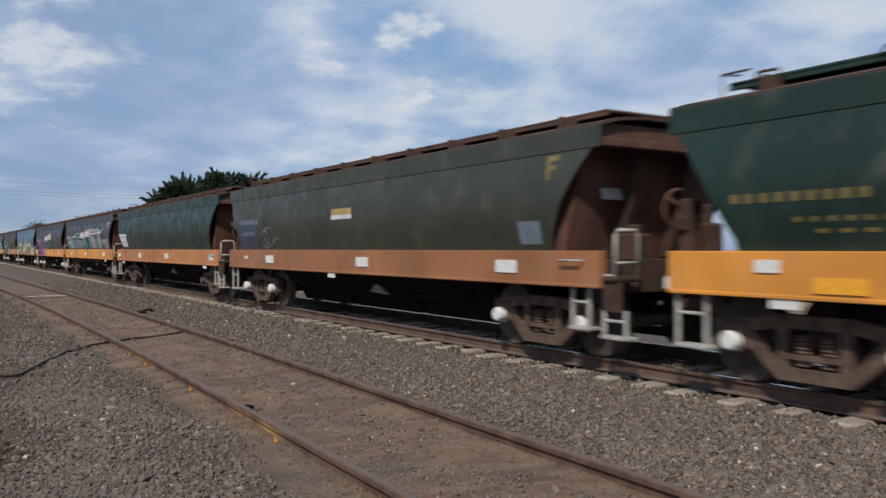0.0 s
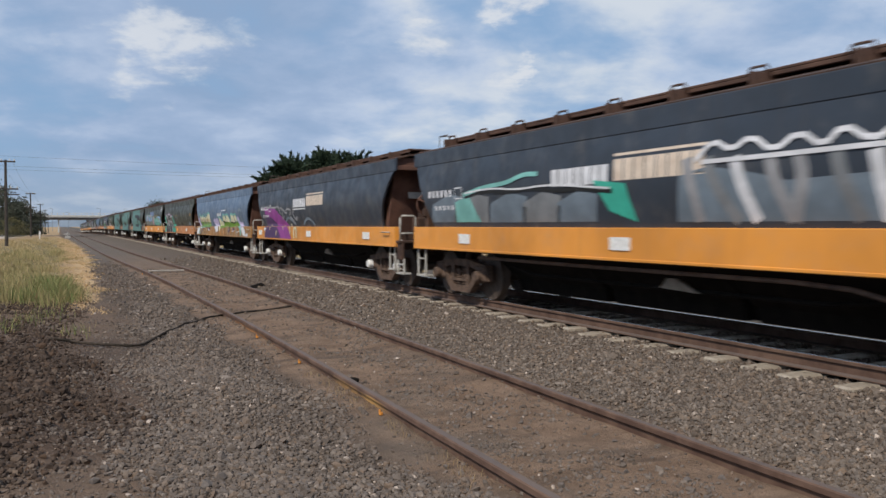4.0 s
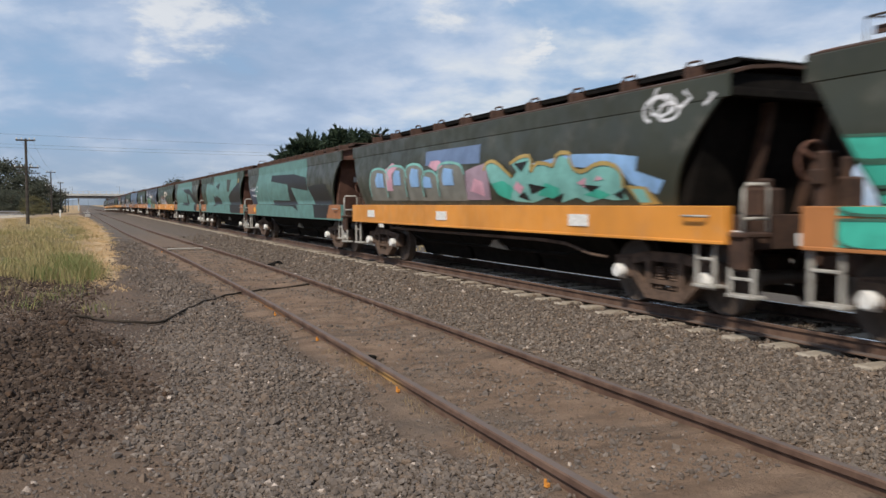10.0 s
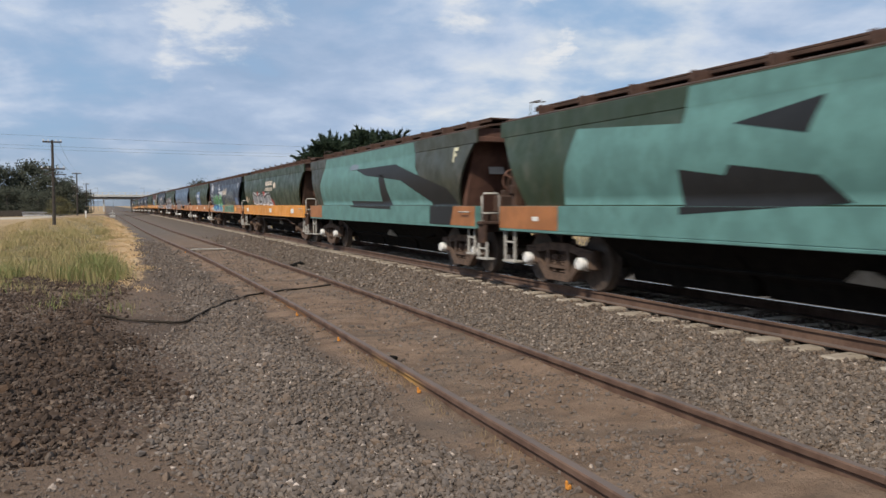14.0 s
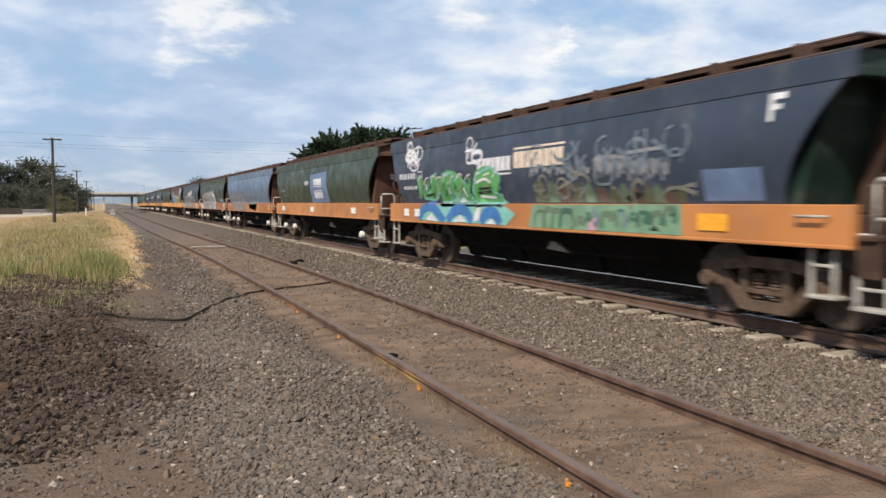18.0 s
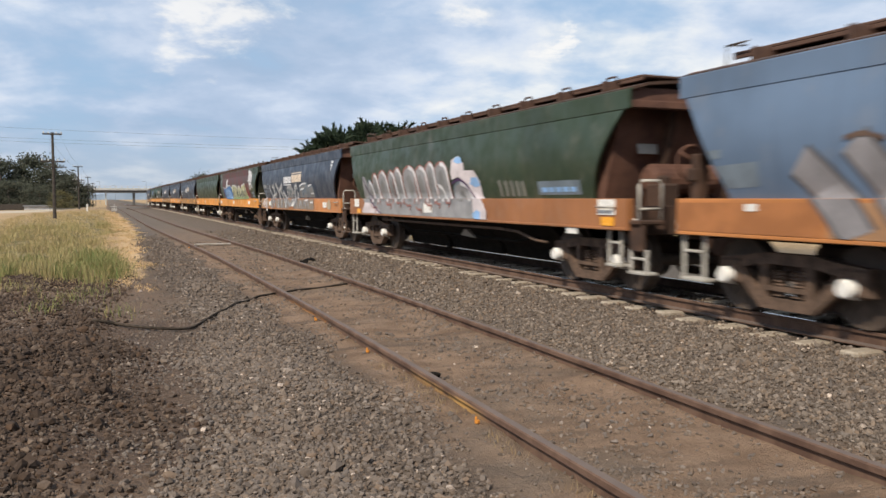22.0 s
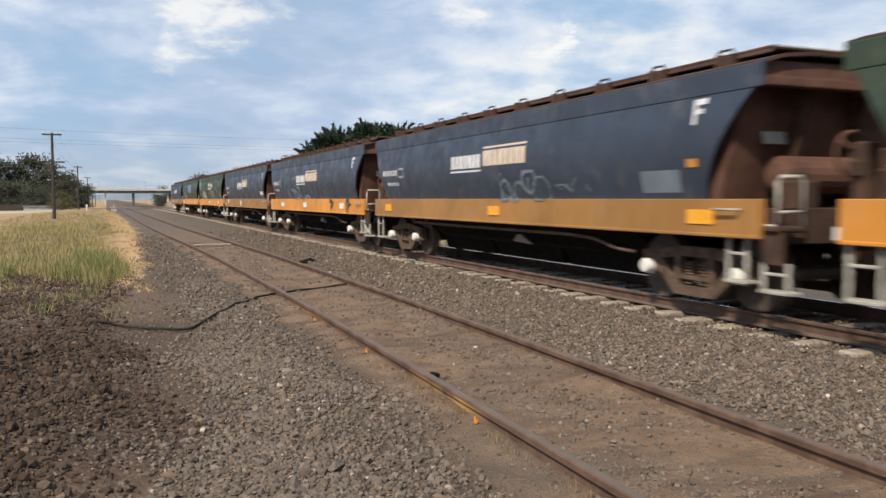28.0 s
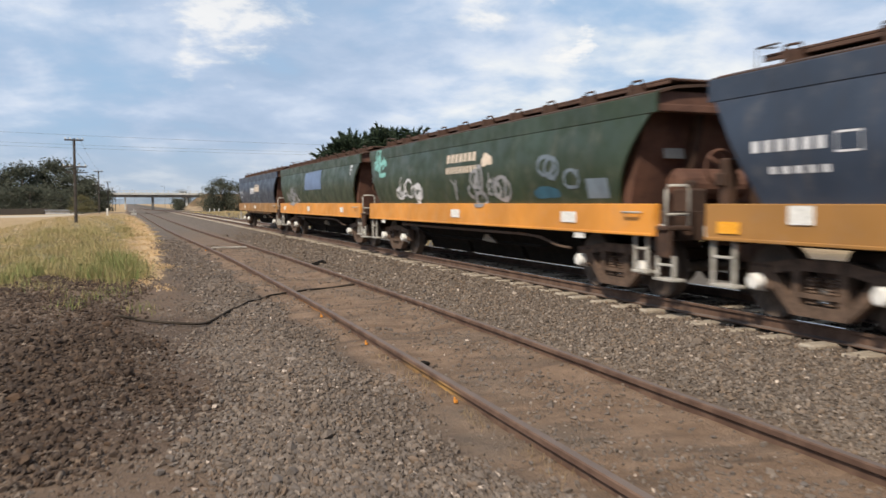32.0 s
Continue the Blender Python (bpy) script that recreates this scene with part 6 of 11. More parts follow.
    decal(s, [[(-3.08, 1.43), (-3.46, 1.53), (-3.32, 1.37)]], SPRAY["dark"], 3, "graffiti_shadow")
    decal(s, [[(-2.06, 1.48), (-2.3, 1.56), (-2.44, 1.41)]], SPRAY["dark"], 3, "graffiti_shadow")
    decal(s, [[(-1.95, 1.63), (-2.1, 1.74), (-2.3, 1.63), (-2.15, 1.52)]], SPRAY["pink"], 3, "graffiti")
    decal(s, [[(-3.86, 1.67), (-4.1, 1.74), (-4.04, 1.59)]], SPRAY["pink"], 3, "graffiti")
    decal(s, [[(-4.29, 1.68), (-4.4, 1.76), (-4.51, 1.7)]], SPRAY["pink"], 3, "graffiti")
    decal(s, [[(-4.98, 1.61), (-5.41, 1.58), (-5.63, 1.36), (-5.24, 1.35)]], SPRAY["gold"], 1, "graffiti_letter")
    decal(s, [[(-5.11, 1.56), (-5.35, 1.55), (-5.45, 1.38), (-5.22, 1.38)]], SPRAY["aqua"], 2, "graffiti_letter")
    # teal with slab letter
    s, l = S[8]
    decal(s, [rect(5, 6.81, 0.935, 1.345)], SPRAY["rustorange"], 0, "unpainted_end")
    decal(s, [rect(-6.81, -5.4, 0.935, 1.345)], SPRAY["rustorange"], 0, "unpainted_end")
    decal(s, [[(5.0, 0.95), (5.1, 1.9), (4.55, 2.3), (4.4, 2.8), (-3.1, 2.8), (-3.3, 1.9), (-3.8, 1.55), (-4.05, 0.95)]], SPRAY["teal"], 0)
    decal(s, [[(1.97, 2.42), (1.97, 2.2), (-0.65, 2.03), (-1.15, 1.92), (-3.33, 1.78), (-3.15, 2.2), (-1.5, 2.36)], [(1.97, 1.50), (1.97, 1.32), (-1.2, 1.28), (-1.95, 1.14), (-1.15, 1.92), (-0.65, 2.03), (-0.7, 1.48)]], SPRAY["dark"], 1, "graffiti_slab")
    decal(s, [[(-3.33, 1.9), (-3.8, 1.55), (-4.05, 0.95), (-5.4, 0.95), (-5.85, 1.5), (-5.4, 1.95), (-4.2, 1.95)]], SPRAY["dark"], 1, "graffiti_slab")
    decal(s, [rect(6.2, 5.05, 1.36, 2.02)], SPRAY["navy"], 0, "painted_panel")
    road_number(s)
    sill_plates(l, [5.3], AMBER, 0.36, 0.18)
    # teal with angular letters
    s, l = S[9]
    decal(s, [rect(4.78, 6.81, 0.935, 1.345)], SPRAY["rustorange"], 0, "unpainted_end")
    decal(s, [rect(-6.81, -6, 0.935, 1.345)], SPRAY["rustorange"], 0, "unpainted_end")
    decal(s, [[(4.78, 0.95), (4.55, 1.9), (4.25, 2.5), (1.8, 2.36), (1.7, 2.8), (-5.3, 2.8), (-5.25, 2.25), (-4.6, 2.1), (-2.9, 1.7), (-3.4, 0.95)]], SPRAY["teal"], 0)
    decal(s, [[(1.85, 1.8), (1.05, 1.7), (0.96, 1.82), (-0.32, 1.66), (-0.66, 1.38), (1.83, 1.24)], [(0.9, 2.28), (-0.36, 2.46), (-0.17, 2.09)], [(-2.9, 1.72), (-4.6, 2.12), (-6.0, 2.35), (-6.0, 0.95), (-3.45, 0.95)]], SPRAY["dark"], 1, "graffiti_slab")
    decal(s, [[(-2.4, 2.55), (-3.6, 2.52), (-3.3, 1.97), (-2.65, 1.94)]], SPRAY["olive"], 1, "graffiti_slab")
    decal(s, [blob(-5.6, 2.42, 0.3, 0.2, rnd)], SPRAY["gold"], 0, "worn_emblem")
    sill_plates(l, [5.5], WHITE, 0.2, 0.07)
    # teal with grey marks
    s, l = S[10]
    decal(s, [rect(5.2, 6.81, 0.935, 1.345)], SPRAY["rustorange"], 0, "unpainted_end")
    decal(s, [rect(-6.81, -5.6, 0.935, 1.345)], SPRAY["rustorange"], 0, "unpainted_end")
    decal(s, [[(5.2, 0.95), (5.3, 2.0), (4.6, 2.8), (-3.4, 2.8), (-3.6, 2.2), (-4.4, 1.6), (-4.4, 0.95)]], SPRAY["teal"], 0)
    decal(s, [[(1.8, 1.48), (1.8, 1.3), (-1.8, 1.25), (-1.3, 2.15), (-0.9, 2.15), (-1.0, 1.45)], [(1.2, 2.35), (-2.2, 2.35), (-5.4, 1.7), (-5.9, 1.38), (-4.5, 1.40), (-2.6, 1.95), (0.2, 2.15)], [(-4.46, 1.4), (-4.46, 0.95), (-5.6, 0.95), (-5.8, 1.4)]], SPRAY["dark"], 1, "graffiti_slab")
    decal(s, [blob(1.4, 2.42, 0.9, 0.16, rnd)], SPRAY["ghost"], 2)
    letter_f(s, "cream")
    # green with silver piece
    s, l = S[11]
    state_mark(s)
    sill_plates(l, [5.6, -0.45, -4.9])
    decal(s, [[(2.9, 1.92), (2.66, 1.98), (2.39, 1.91), (2.57, 1.71)]], SPRAY["red"], 0, "graffiti_cloud")
    decal(s, [[(1.36, 1.95), (1.03, 1.98), (0.74, 1.93), (0.94, 1.69)]], SPRAY["red"], 0, "graffiti_cloud")
    decal(s, [[(-0.48, 1.68), (-0.77, 1.59), (-1.08, 1.53), (-1.06, 1.36), (-0.76, 1.37)]], SPRAY["red"], 0, "graffiti_cloud")
    decal(s, [[(4.22, 1.49), (3.95, 1.66), (3.82, 1.38)]], SPRAY["red"], 0, "graffiti_cloud")
    decal(s, [[(-0.66, 1.45), (-1.14, 1.41), (-1.08, 1.36), (-0.72, 1.36)]], SPRAY["red"], 0, "graffiti_cloud")
    decal(s, [[(3.95, 1.45), (3.93, 1.74), (3.8, 1.96), (3.31, 1.92), (2.79, 1.81), (2.57, 1.41), (3.45, 1.37)]], SPRAY["silver"], 1, "graffiti_letter")
    decal(s, ribbon(smooth([(3.95, 1.45), (3.93, 1.74), (3.8, 1.96), (3.31, 1.92), (2.79, 1.81), (2.57, 1.41), (3.45, 1.37), (3.95, 1.45)], 2), 0.06), SPRAY["white"], 2, "graffiti_outline")
    decal(s, [[(2.59, 1.41), (2.7, 1.66), (2.5, 1.83), (1.71, 1.9), (1.74, 1.46), (2.24, 1.38)]], SPRAY["silver"], 1, "graffiti_letter")
    decal(s, ribbon(smooth([(2.59, 1.41), (2.7, 1.66), (2.5, 1.83), (1.71, 1.9), (1.74, 1.46), (2.24, 1.38), (2.59, 1.41)], 2), 0.06), SPRAY["white"], 2, "graffiti_outline")
    decal(s, [[(1.75, 1.37), (1.62, 1.79), (1.22, 1.85), (1.01, 1.38)]], SPRAY["silver"], 1, "graffiti_letter")
    decal(s, ribbon(smooth([(1.75, 1.37), (1.62, 1.79), (1.22, 1.85), (1.01, 1.38), (1.75, 1.37)]), 0.06), SPRAY["white"], 2, "graffiti_outline")
    decal(s, [[(0.99, 1.4), (0.94, 1.78), (0.09, 1.91), (0.09, 1.44), (0.37, 1.37)]], SPRAY["silver"], 1, "graffiti_letter")
    decal(s, ribbon(smooth([(0.99, 1.4), (0.94, 1.78), (0.09, 1.91), (0.09, 1.44), (0.37, 1.37), (0.99, 1.4)]), 0.06), SPRAY["white"], 2, "graffiti_outline")
    decal(s, [[(0.08, 1.37), (0.06, 1.89), (-0.43, 1.85), (-0.5, 1.53), (-0.8, 1.36)]], SPRAY["silver"], 1, "graffiti_letter")
    decal(s, ribbon(smooth([(0.08, 1.37), (0.06, 1.89), (-0.43, 1.85), (-0.5, 1.53), (-0.8, 1.36), (0.08, 1.37)]), 0.06), SPRAY["white"], 2, "graffiti_outline")
    decal(s, ribbon(smooth([(3.8, 1.9), (3.31, 1.85), (2.81, 1.74)]), 0.07), SPRAY["black"], 3, "graffiti_shadow")
    decal(s, ribbon(smooth([(2.47, 1.77), (1.95, 1.83), (1.71, 1.86)]), 0.07), SPRAY["black"], 3, "graffiti_shadow")
    decal(s, ribbon(smooth([(0.94, 1.7), (0.53, 1.78), (0.12, 1.84)]), 0.07), SPRAY["black"], 3, "graffiti_shadow")
    decal(s, ribbon(smooth([(0.05, 1.83), (-0.41, 1.81)]), 0.07), SPRAY["black"], 3, "graffiti_shadow")
    decal(s, ribbon(smooth([(1.6, 1.75), (1.28, 1.8)]), 0.07), SPRAY["black"], 3, "graffiti_shadow")
    decal(s, ribbon(smooth([(-0.17, 1.49), (-0.46, 1.47)]), 0.07), SPRAY["black"], 3, "graffiti_shadow")
    decal(s, ribbon(smooth([(2.24, 1.48), (1.8, 1.52)]), 0.07), SPRAY["black"], 3, "graffiti_shadow")
    decal(s, ribbon(smooth([(3.27, 1.5), (3.04, 1.52), (3, 1.45)]), 0.05), SPRAY["white"], 3, "graffiti_highlight")
    decal(s, ribbon(smooth([(1.06, 1.52), (0.9, 1.48)]), 0.05), SPRAY["white"], 3, "graffiti_highlight")
    decal(s, ribbon(smooth([(0.52, 1.43), (0.16, 1.48)]), 0.05), SPRAY["white"], 3, "graffiti_highlight")
    decal(s, ribbon(smooth([(-0.15, 1.52), (-0.42, 1.52), (-0.78, 1.39)]), 0.05), SPRAY["white"], 3, "graffiti_highlight")
    decal(s, [[(6.22, 1.76), (5.55, 1.77), (5.47, 1.51), (6.13, 1.47)]], SPRAY["tan"], 0, "painted_panel")
    decal(s, [[(5.39, 1.61), (5.08, 1.75), (4.98, 1.5)]], SPRAY["tan"], 0, "painted_panel")
    decal(s, ribbon(smooth([(6.59, 2.38), (6.41, 2.57), (6.23, 2.67), (6.14, 2.43), (5.97, 2.31), (6.4, 2.29)]), 0.08), SPRAY["ghost"], 0, "graffiti_stroke")
    # navy with waves
    s, l = S[12]
    operator_mark(s)
    letter_f(s)
    road_number(s)
    decal(s, [rect(-4.7, -5.65, 1.38, 1.75)], SPRAY["panel"], 0, "painted_panel")
    sill_plates(l, [-4.9], AMBER, 0.5, 0.2)
    sill_plates(l, [4.9, 5.6], WHITE, 0.3)
    decal(s, ribbon(smooth([(4.72, 1.92), (4.76, 1.64), (4.22, 1.51), (3.83, 1.64), (3.76, 1.92)]), 0.2), SPRAY["green"], 1, "graffiti_letter")
    decal(s, ribbon(smooth([(3.45, 1.41), (3.38, 1.79), (3.15, 1.94), (2.65, 1.9), (2.38, 1.69), (2.06, 1.45)]), 0.2), SPRAY["green"], 1, "graffiti_letter")
    decal(s, ribbon(smooth([(1.73, 1.42), (1.04, 1.47), (0.74, 1.68), (0.88, 1.91), (1.32, 1.95), (1.68, 1.85)]), 0.2), SPRAY["green"], 1, "graffiti_letter")
    decal(s, ribbon(smooth([(2.89, 1.5), (2.65, 1.77)]), 0.2), SPRAY["green"], 1, "graffiti_letter")
    decal(s, [[(3.56, 1.37), (3.31, 1.73), (2.83, 1.64), (2.23, 1.49), (1.68, 1.35), (0.8, 1.48), (0.46, 1.35), (0.57, 1.29), (3.48, 1.27)]], SPRAY["aqua"], 0, "graffiti_letter")
    decal(s, [[(4.96, 1.18), (3.48, 1.34), (1.68, 1.32), (0.46, 1.29), (0.08, 1.16), (0.43, 0.95), (0.91, 0.96), (2.22, 0.96), (3.31, 0.91), (4.66, 0.97)]], SPRAY["aqua"], 0, "graffiti_wave")
    decal(s, ribbon(smooth([(4.76, 0.96), (4.52, 1.25), (3.97, 1.3), (3.58, 1.12), (3.27, 0.93)]), 0.22), SPRAY["blue"], 1, "graffiti_wave")
    decal(s, ribbon(smooth([(3.14, 0.95), (2.8, 1.21), (2.2, 1.24), (1.86, 0.98)]), 0.22), SPRAY["blue"], 1, "graffiti_wave")
    decal(s, ribbon(smooth([(1.49, 0.97), (1.26, 1.18), (0.82, 1.17), (0.66, 0.96)]), 0.22), SPRAY["blue"], 1, "graffiti_wave")
    decal(s, [[(4.37, 0.98), (4, 1.13), (3.61, 0.94)]], SPRAY["white"], 2, "graffiti_wave")
    decal(s, [[(2.82, 0.96), (2.45, 1.12), (2.14, 0.98)]], SPRAY["white"], 2, "graffiti_wave")
    decal(s, [[(1.83, 1), (1.68, 1.25), (1.47, 1.29), (1.54, 1.02)]], SPRAY["white"], 2, "graffiti_wave")
    decal(s, [[(1.21, 0.96), (1.01, 1.07), (0.8, 0.96)]], SPRAY["white"], 2, "graffiti_wave")
    decal(s, [[(2.6, 1.35), (2.44, 1.49), (2.23, 1.37)]], SPRAY["white"], 2, "graffiti_wave")
    decal(s, ribbon(smooth([(1.68, 1.54), (1.04, 1.56)]), 0.05), SPRAY["dark"], 2, "graffiti_shadow")
    for k, y in enumerate((4.72, 4.36, 4.0, 3.66, 3.30, 2.95, 2.55, 2.15, 1.72, 1.30, 0.92)):
        decal(s, ribbon(smooth([(y + 0.10, 1.44), (y, 1.62 + 0.05 * (k % 2)), (y - 0.18, 1.66), (y - 0.16, 1.90 - 0.06 * (k % 3))]), 0.12), SPRAY["green" if k % 3 else "leaf"], 2, "graffiti_letter")
        decal(s, ribbon(smooth([(y - 0.10, 1.45), (y - 0.12, 1.58), (y - 0.26, 1.72)]), 0.035), SPRAY["pine"], 3, "graffiti_shadow")
        decal(s, ribbon(smooth([(y + 0.02, 1.86 - 0.05 * (k % 3)), (y - 0.12, 1.95 - 0.05 * (k % 2)), (y - 0.24, 1.90)]), 0.03), SPRAY["whitepink"], 3, "graffiti_highlight")
    decal(s, ribbon(smooth([(3.07, 1.78), (2.96, 1.5)]), 0.05), SPRAY["dark"], 2, "graffiti_shadow")
    decal(s, ribbon(smooth([(1.68, 1.28), (0.92, 1.36), (0.59, 1.29)]), 0.05), SPRAY["dark"], 2, "graffiti_shadow")
    decal(s, [[(-0.54, 1.32), (-4.34, 1.34), (-4.36, 0.94), (-2.6, 0.93), (-0.4, 0.92), (-0.47, 1.12)]], SPRAY["seafoam"], 0, "graffiti")
    decal(s, [[(-0.54, 1.34), (-0.56, 1.65), (-0.74, 1.75), (-0.9, 1.67), (-0.93, 1.34)]], SPRAY["browngreen"], 0, "graffiti_letter")
    decal(s, [[(-0.96, 1.34), (-0.98, 1.59), (-1.14, 1.73), (-1.3, 1.51), (-1.32, 1.34)]], SPRAY["seafoam2"], 0, "graffiti_letter")
    decal(s, [[(-1.35, 1.34), (-1.37, 1.53), (-1.52, 1.72), (-1.67, 1.51), (-1.69, 1.34)]], SPRAY["brown"], 0, "graffiti_letter")
    decal(s, [[(-1.72, 1.34), (-1.74, 1.48), (-1.87, 1.7), (-2.01, 1.51), (-2.03, 1.34)]], SPRAY["browngreen"], 0, "graffiti_letter")
    decal(s, [[(-2.06, 1.34), (-2.07, 1.57), (-2.21, 1.68), (-2.33, 1.51), (-2.35, 1.34)]], SPRAY["seafoam2"], 0, "graffiti_letter")
    decal(s, [[(-2.38, 1.34), (-2.39, 1.52), (-2.52, 1.67), (-2.64, 1.51), (-2.66, 1.34)]], SPRAY["brown"], 0, "graffiti_letter")
    decal(s, [[(-2.68, 1.34), (-2.7, 1.47), (-2.81, 1.66), (-2.92, 1.51), (-2.94, 1.35)]], SPRAY["browngreen"], 0, "graffiti_letter")
    decal(s, [[(-2.96, 1.35), (-2.98, 1.56), (-3.08, 1.64), (-3.19, 1.51), (-3.21, 1.35)]], SPRAY["seafoam2"], 0, "graffiti_letter")
    decal(s, [[(-3.23, 1.35), (-3.24, 1.51), (-3.34, 1.63), (-3.45, 1.51), (-3.46, 1.35)]], SPRAY["brown"], 0, "graffiti_letter")
    decal(s, [[(-3.48, 1.35), (-3.5, 1.47), (-3.59, 1.62), (-3.69, 1.51), (-3.7, 1.35)]], SPRAY["browngreen"], 0, "graffiti_letter")
    decal(s, [[(-3.72, 1.35), (-3.73, 1.55), (-3.82, 1.61), (-3.92, 1.51), (-3.93, 1.35)]], SPRAY["seafoam2"], 0, "graffiti_letter")
    decal(s, [[(-3.95, 1.35), (-3.96, 1.5), (-4.05, 1.6), (-4.13, 1.51), (-4.15, 1.35)]], SPRAY["brown"], 0, "graffiti_letter")
    decal(s, [[(-4.16, 1.35), (-4.17, 1.47), (-4.26, 1.59), (-4.34, 1.51), (-4.35, 1.35)]], SPRAY["browngreen"], 0, "graffiti_letter")
    decal(s, [[(-3.08, 1.42), (-3.3, 1.51), (-3.51, 1.47), (-3.2, 1.35)]], SPRAY["dark"], 1, "graffiti_shadow")
    decal(s, [[(-4.12, 1.2), (-4.22, 1.32), (-4.25, 1.24), (-4.17, 1.17)]], SPRAY["dark"], 1, "graffiti_shadow")
    decal(s, [[(-3.69, 1), (-3.84, 1.06), (-3.92, 0.99)]], SPRAY["dark"], 1, "graffiti_shadow")
    decal(s, [[(-2.25, 1.11), (-2.5, 1.13), (-2.47, 0.96), (-2.27, 0.95)]], SPRAY["pink"], 1, "graffiti_fleck")
    decal(s, ribbon(smooth([(-0.48, 1.78), (-0.58, 2.06), (-0.68, 1.83), (-0.76, 1.98)]), 0.05), SPRAY["silver"], 1, "graffiti_stroke")
    decal(s, ribbon(smooth([(-0.7, 1.82), (-0.81, 1.99), (-0.9, 1.92), (-0.98, 1.9)]), 0.05), SPRAY["ghost"], 1, "graffiti_stroke")
    decal(s, ribbon(smooth([(-0.92, 1.85), (-1.02, 1.93), (-1.11, 1.81), (-1.19, 1.92)]), 0.05), SPRAY["silver"], 1, "graffiti_stroke")
    decal(s, ribbon(smooth([(-1.13, 1.76), (-1.23, 1.99), (-1.31, 1.9), (-1.39, 1.85)]), 0.05), SPRAY["ghost"], 1, "graffiti_stroke")
    decal(s, ribbon(smooth([(-1.33, 1.79), (-1.43, 1.93), (-1.51, 1.79), (-1.58, 1.87)]), 0.05), SPRAY["silver"], 1, "graffiti_stroke")
    decal(s, ribbon(smooth([(-1.53, 1.83), (-1.62, 1.99), (-1.7, 1.88), (-1.77, 1.9)]), 0.05), SPRAY["ghost"], 1, "graffiti_stroke")
    decal(s, ribbon(smooth([(-1.72, 1.74), (-1.8, 1.93), (-1.88, 1.78), (-1.95, 1.83)]), 0.05), SPRAY["silver"], 1, "graffiti_stroke")
    decal(s, ribbon(smooth([(-1.9, 1.77), (-1.98, 1.88), (-2.05, 1.86), (-2.12, 1.85)]), 0.05), SPRAY["ghost"], 1, "graffiti_stroke")
    decal(s, ribbon(smooth([(-2.07, 1.8), (-2.16, 1.93), (-2.23, 1.77), (-2.29, 1.88)]), 0.05), SPRAY["silver"], 1, "graffiti_stroke")
    decal(s, ribbon(smooth([(-2.42, 1.69), (-2.48, 2.12), (-2.55, 1.73), (-2.6, 2.05)]), 0.05), SPRAY["silver"], 1, "graffiti_stroke")
    decal(s, ribbon(smooth([(-2.56, 1.72), (-2.63, 2.07), (-2.69, 1.81), (-2.74, 1.98)]), 0.05), SPRAY["ghost"], 1, "graffiti_stroke")
    decal(s, ribbon(smooth([(-2.71, 1.75), (-2.77, 2.01), (-2.84, 1.72), (-2.88, 2.01)]), 0.05), SPRAY["silver"], 1, "graffiti_stroke")
    decal(s, ribbon(smooth([(-2.85, 1.67), (-2.91, 2.06), (-2.97, 1.79), (-3.02, 1.94)]), 0.05), SPRAY["ghost"], 1, "graffiti_stroke")
    decal(s, ribbon(smooth([(-2.99, 1.7), (-3.04, 2.01), (-3.11, 1.71), (-3.15, 1.96)]), 0.05), SPRAY["silver"], 1, "graffiti_stroke")
    decal(s, ribbon(smooth([(-3.12, 1.74), (-3.17, 2.06), (-3.23, 1.78), (-3.28, 1.98)]), 0.05), SPRAY["ghost"], 1, "graffiti_stroke")
    decal(s, ribbon(smooth([(-3.25, 1.66), (-3.3, 2.01), (-3.36, 1.7), (-3.4, 1.92)]), 0.05), SPRAY["silver"], 1, "graffiti_stroke")
    decal(s, ribbon(smooth([(-3.38, 1.69), (-3.43, 1.97), (-3.48, 1.77), (-3.52, 1.94)]), 0.05), SPRAY["ghost"], 1, "graffiti_stroke")
    decal(s, ribbon(smooth([(-3.5, 1.72), (-3.55, 2.01), (-3.6, 1.69), (-3.64, 1.96)]), 0.05), SPRAY["silver"], 1, "graffiti_stroke")
    decal(s, ribbon(smooth([(-3.62, 1.65), (-3.67, 1.97), (-3.72, 1.76), (-3.76, 1.9)]), 0.05), SPRAY["ghost"], 1, "graffiti_stroke")
    decal(s, ribbon(smooth([(-3.73, 1.68), (-3.78, 2.01), (-3.83, 1.68), (-3.87, 1.92)]), 0.05), SPRAY["silver"], 1, "graffiti_stroke")
    decal(s, ribbon(smooth([(-3.84, 1.71), (-3.89, 1.97), (-3.94, 1.75), (-3.98, 1.94)]), 0.05), SPRAY["ghost"], 1, "graffiti_stroke")
    decal(s, ribbon(smooth([(-3.96, 1.64), (-4, 1.92), (-4.05, 1.67), (-4.09, 1.89)]), 0.05), SPRAY["silver"], 1, "graffiti_stroke")
    decal(s, ribbon(smooth([(-2.41, 1.97), (-2.82, 2.02), (-3.35, 1.95)]), 0.05), SPRAY["silver"], 1, "graffiti_stroke")
    decal(s, ribbon(smooth([(-3.18, 2.03), (-3.66, 2.05), (-4.06, 2.06)]), 0.05), SPRAY["silver"], 1, "graffiti_stroke")
    decal(s, [[(4.8, 1.79), (4.72, 1.97), (4.53, 1.92), (4.45, 1.63), (4.19, 1.57), (3.97, 1.66), (4.04, 1.9), (3.69, 1.98), (3.58, 1.58), (3.86, 1.41), (4.53, 1.45)]], SPRAY["green"], 1, "graffiti_letter")
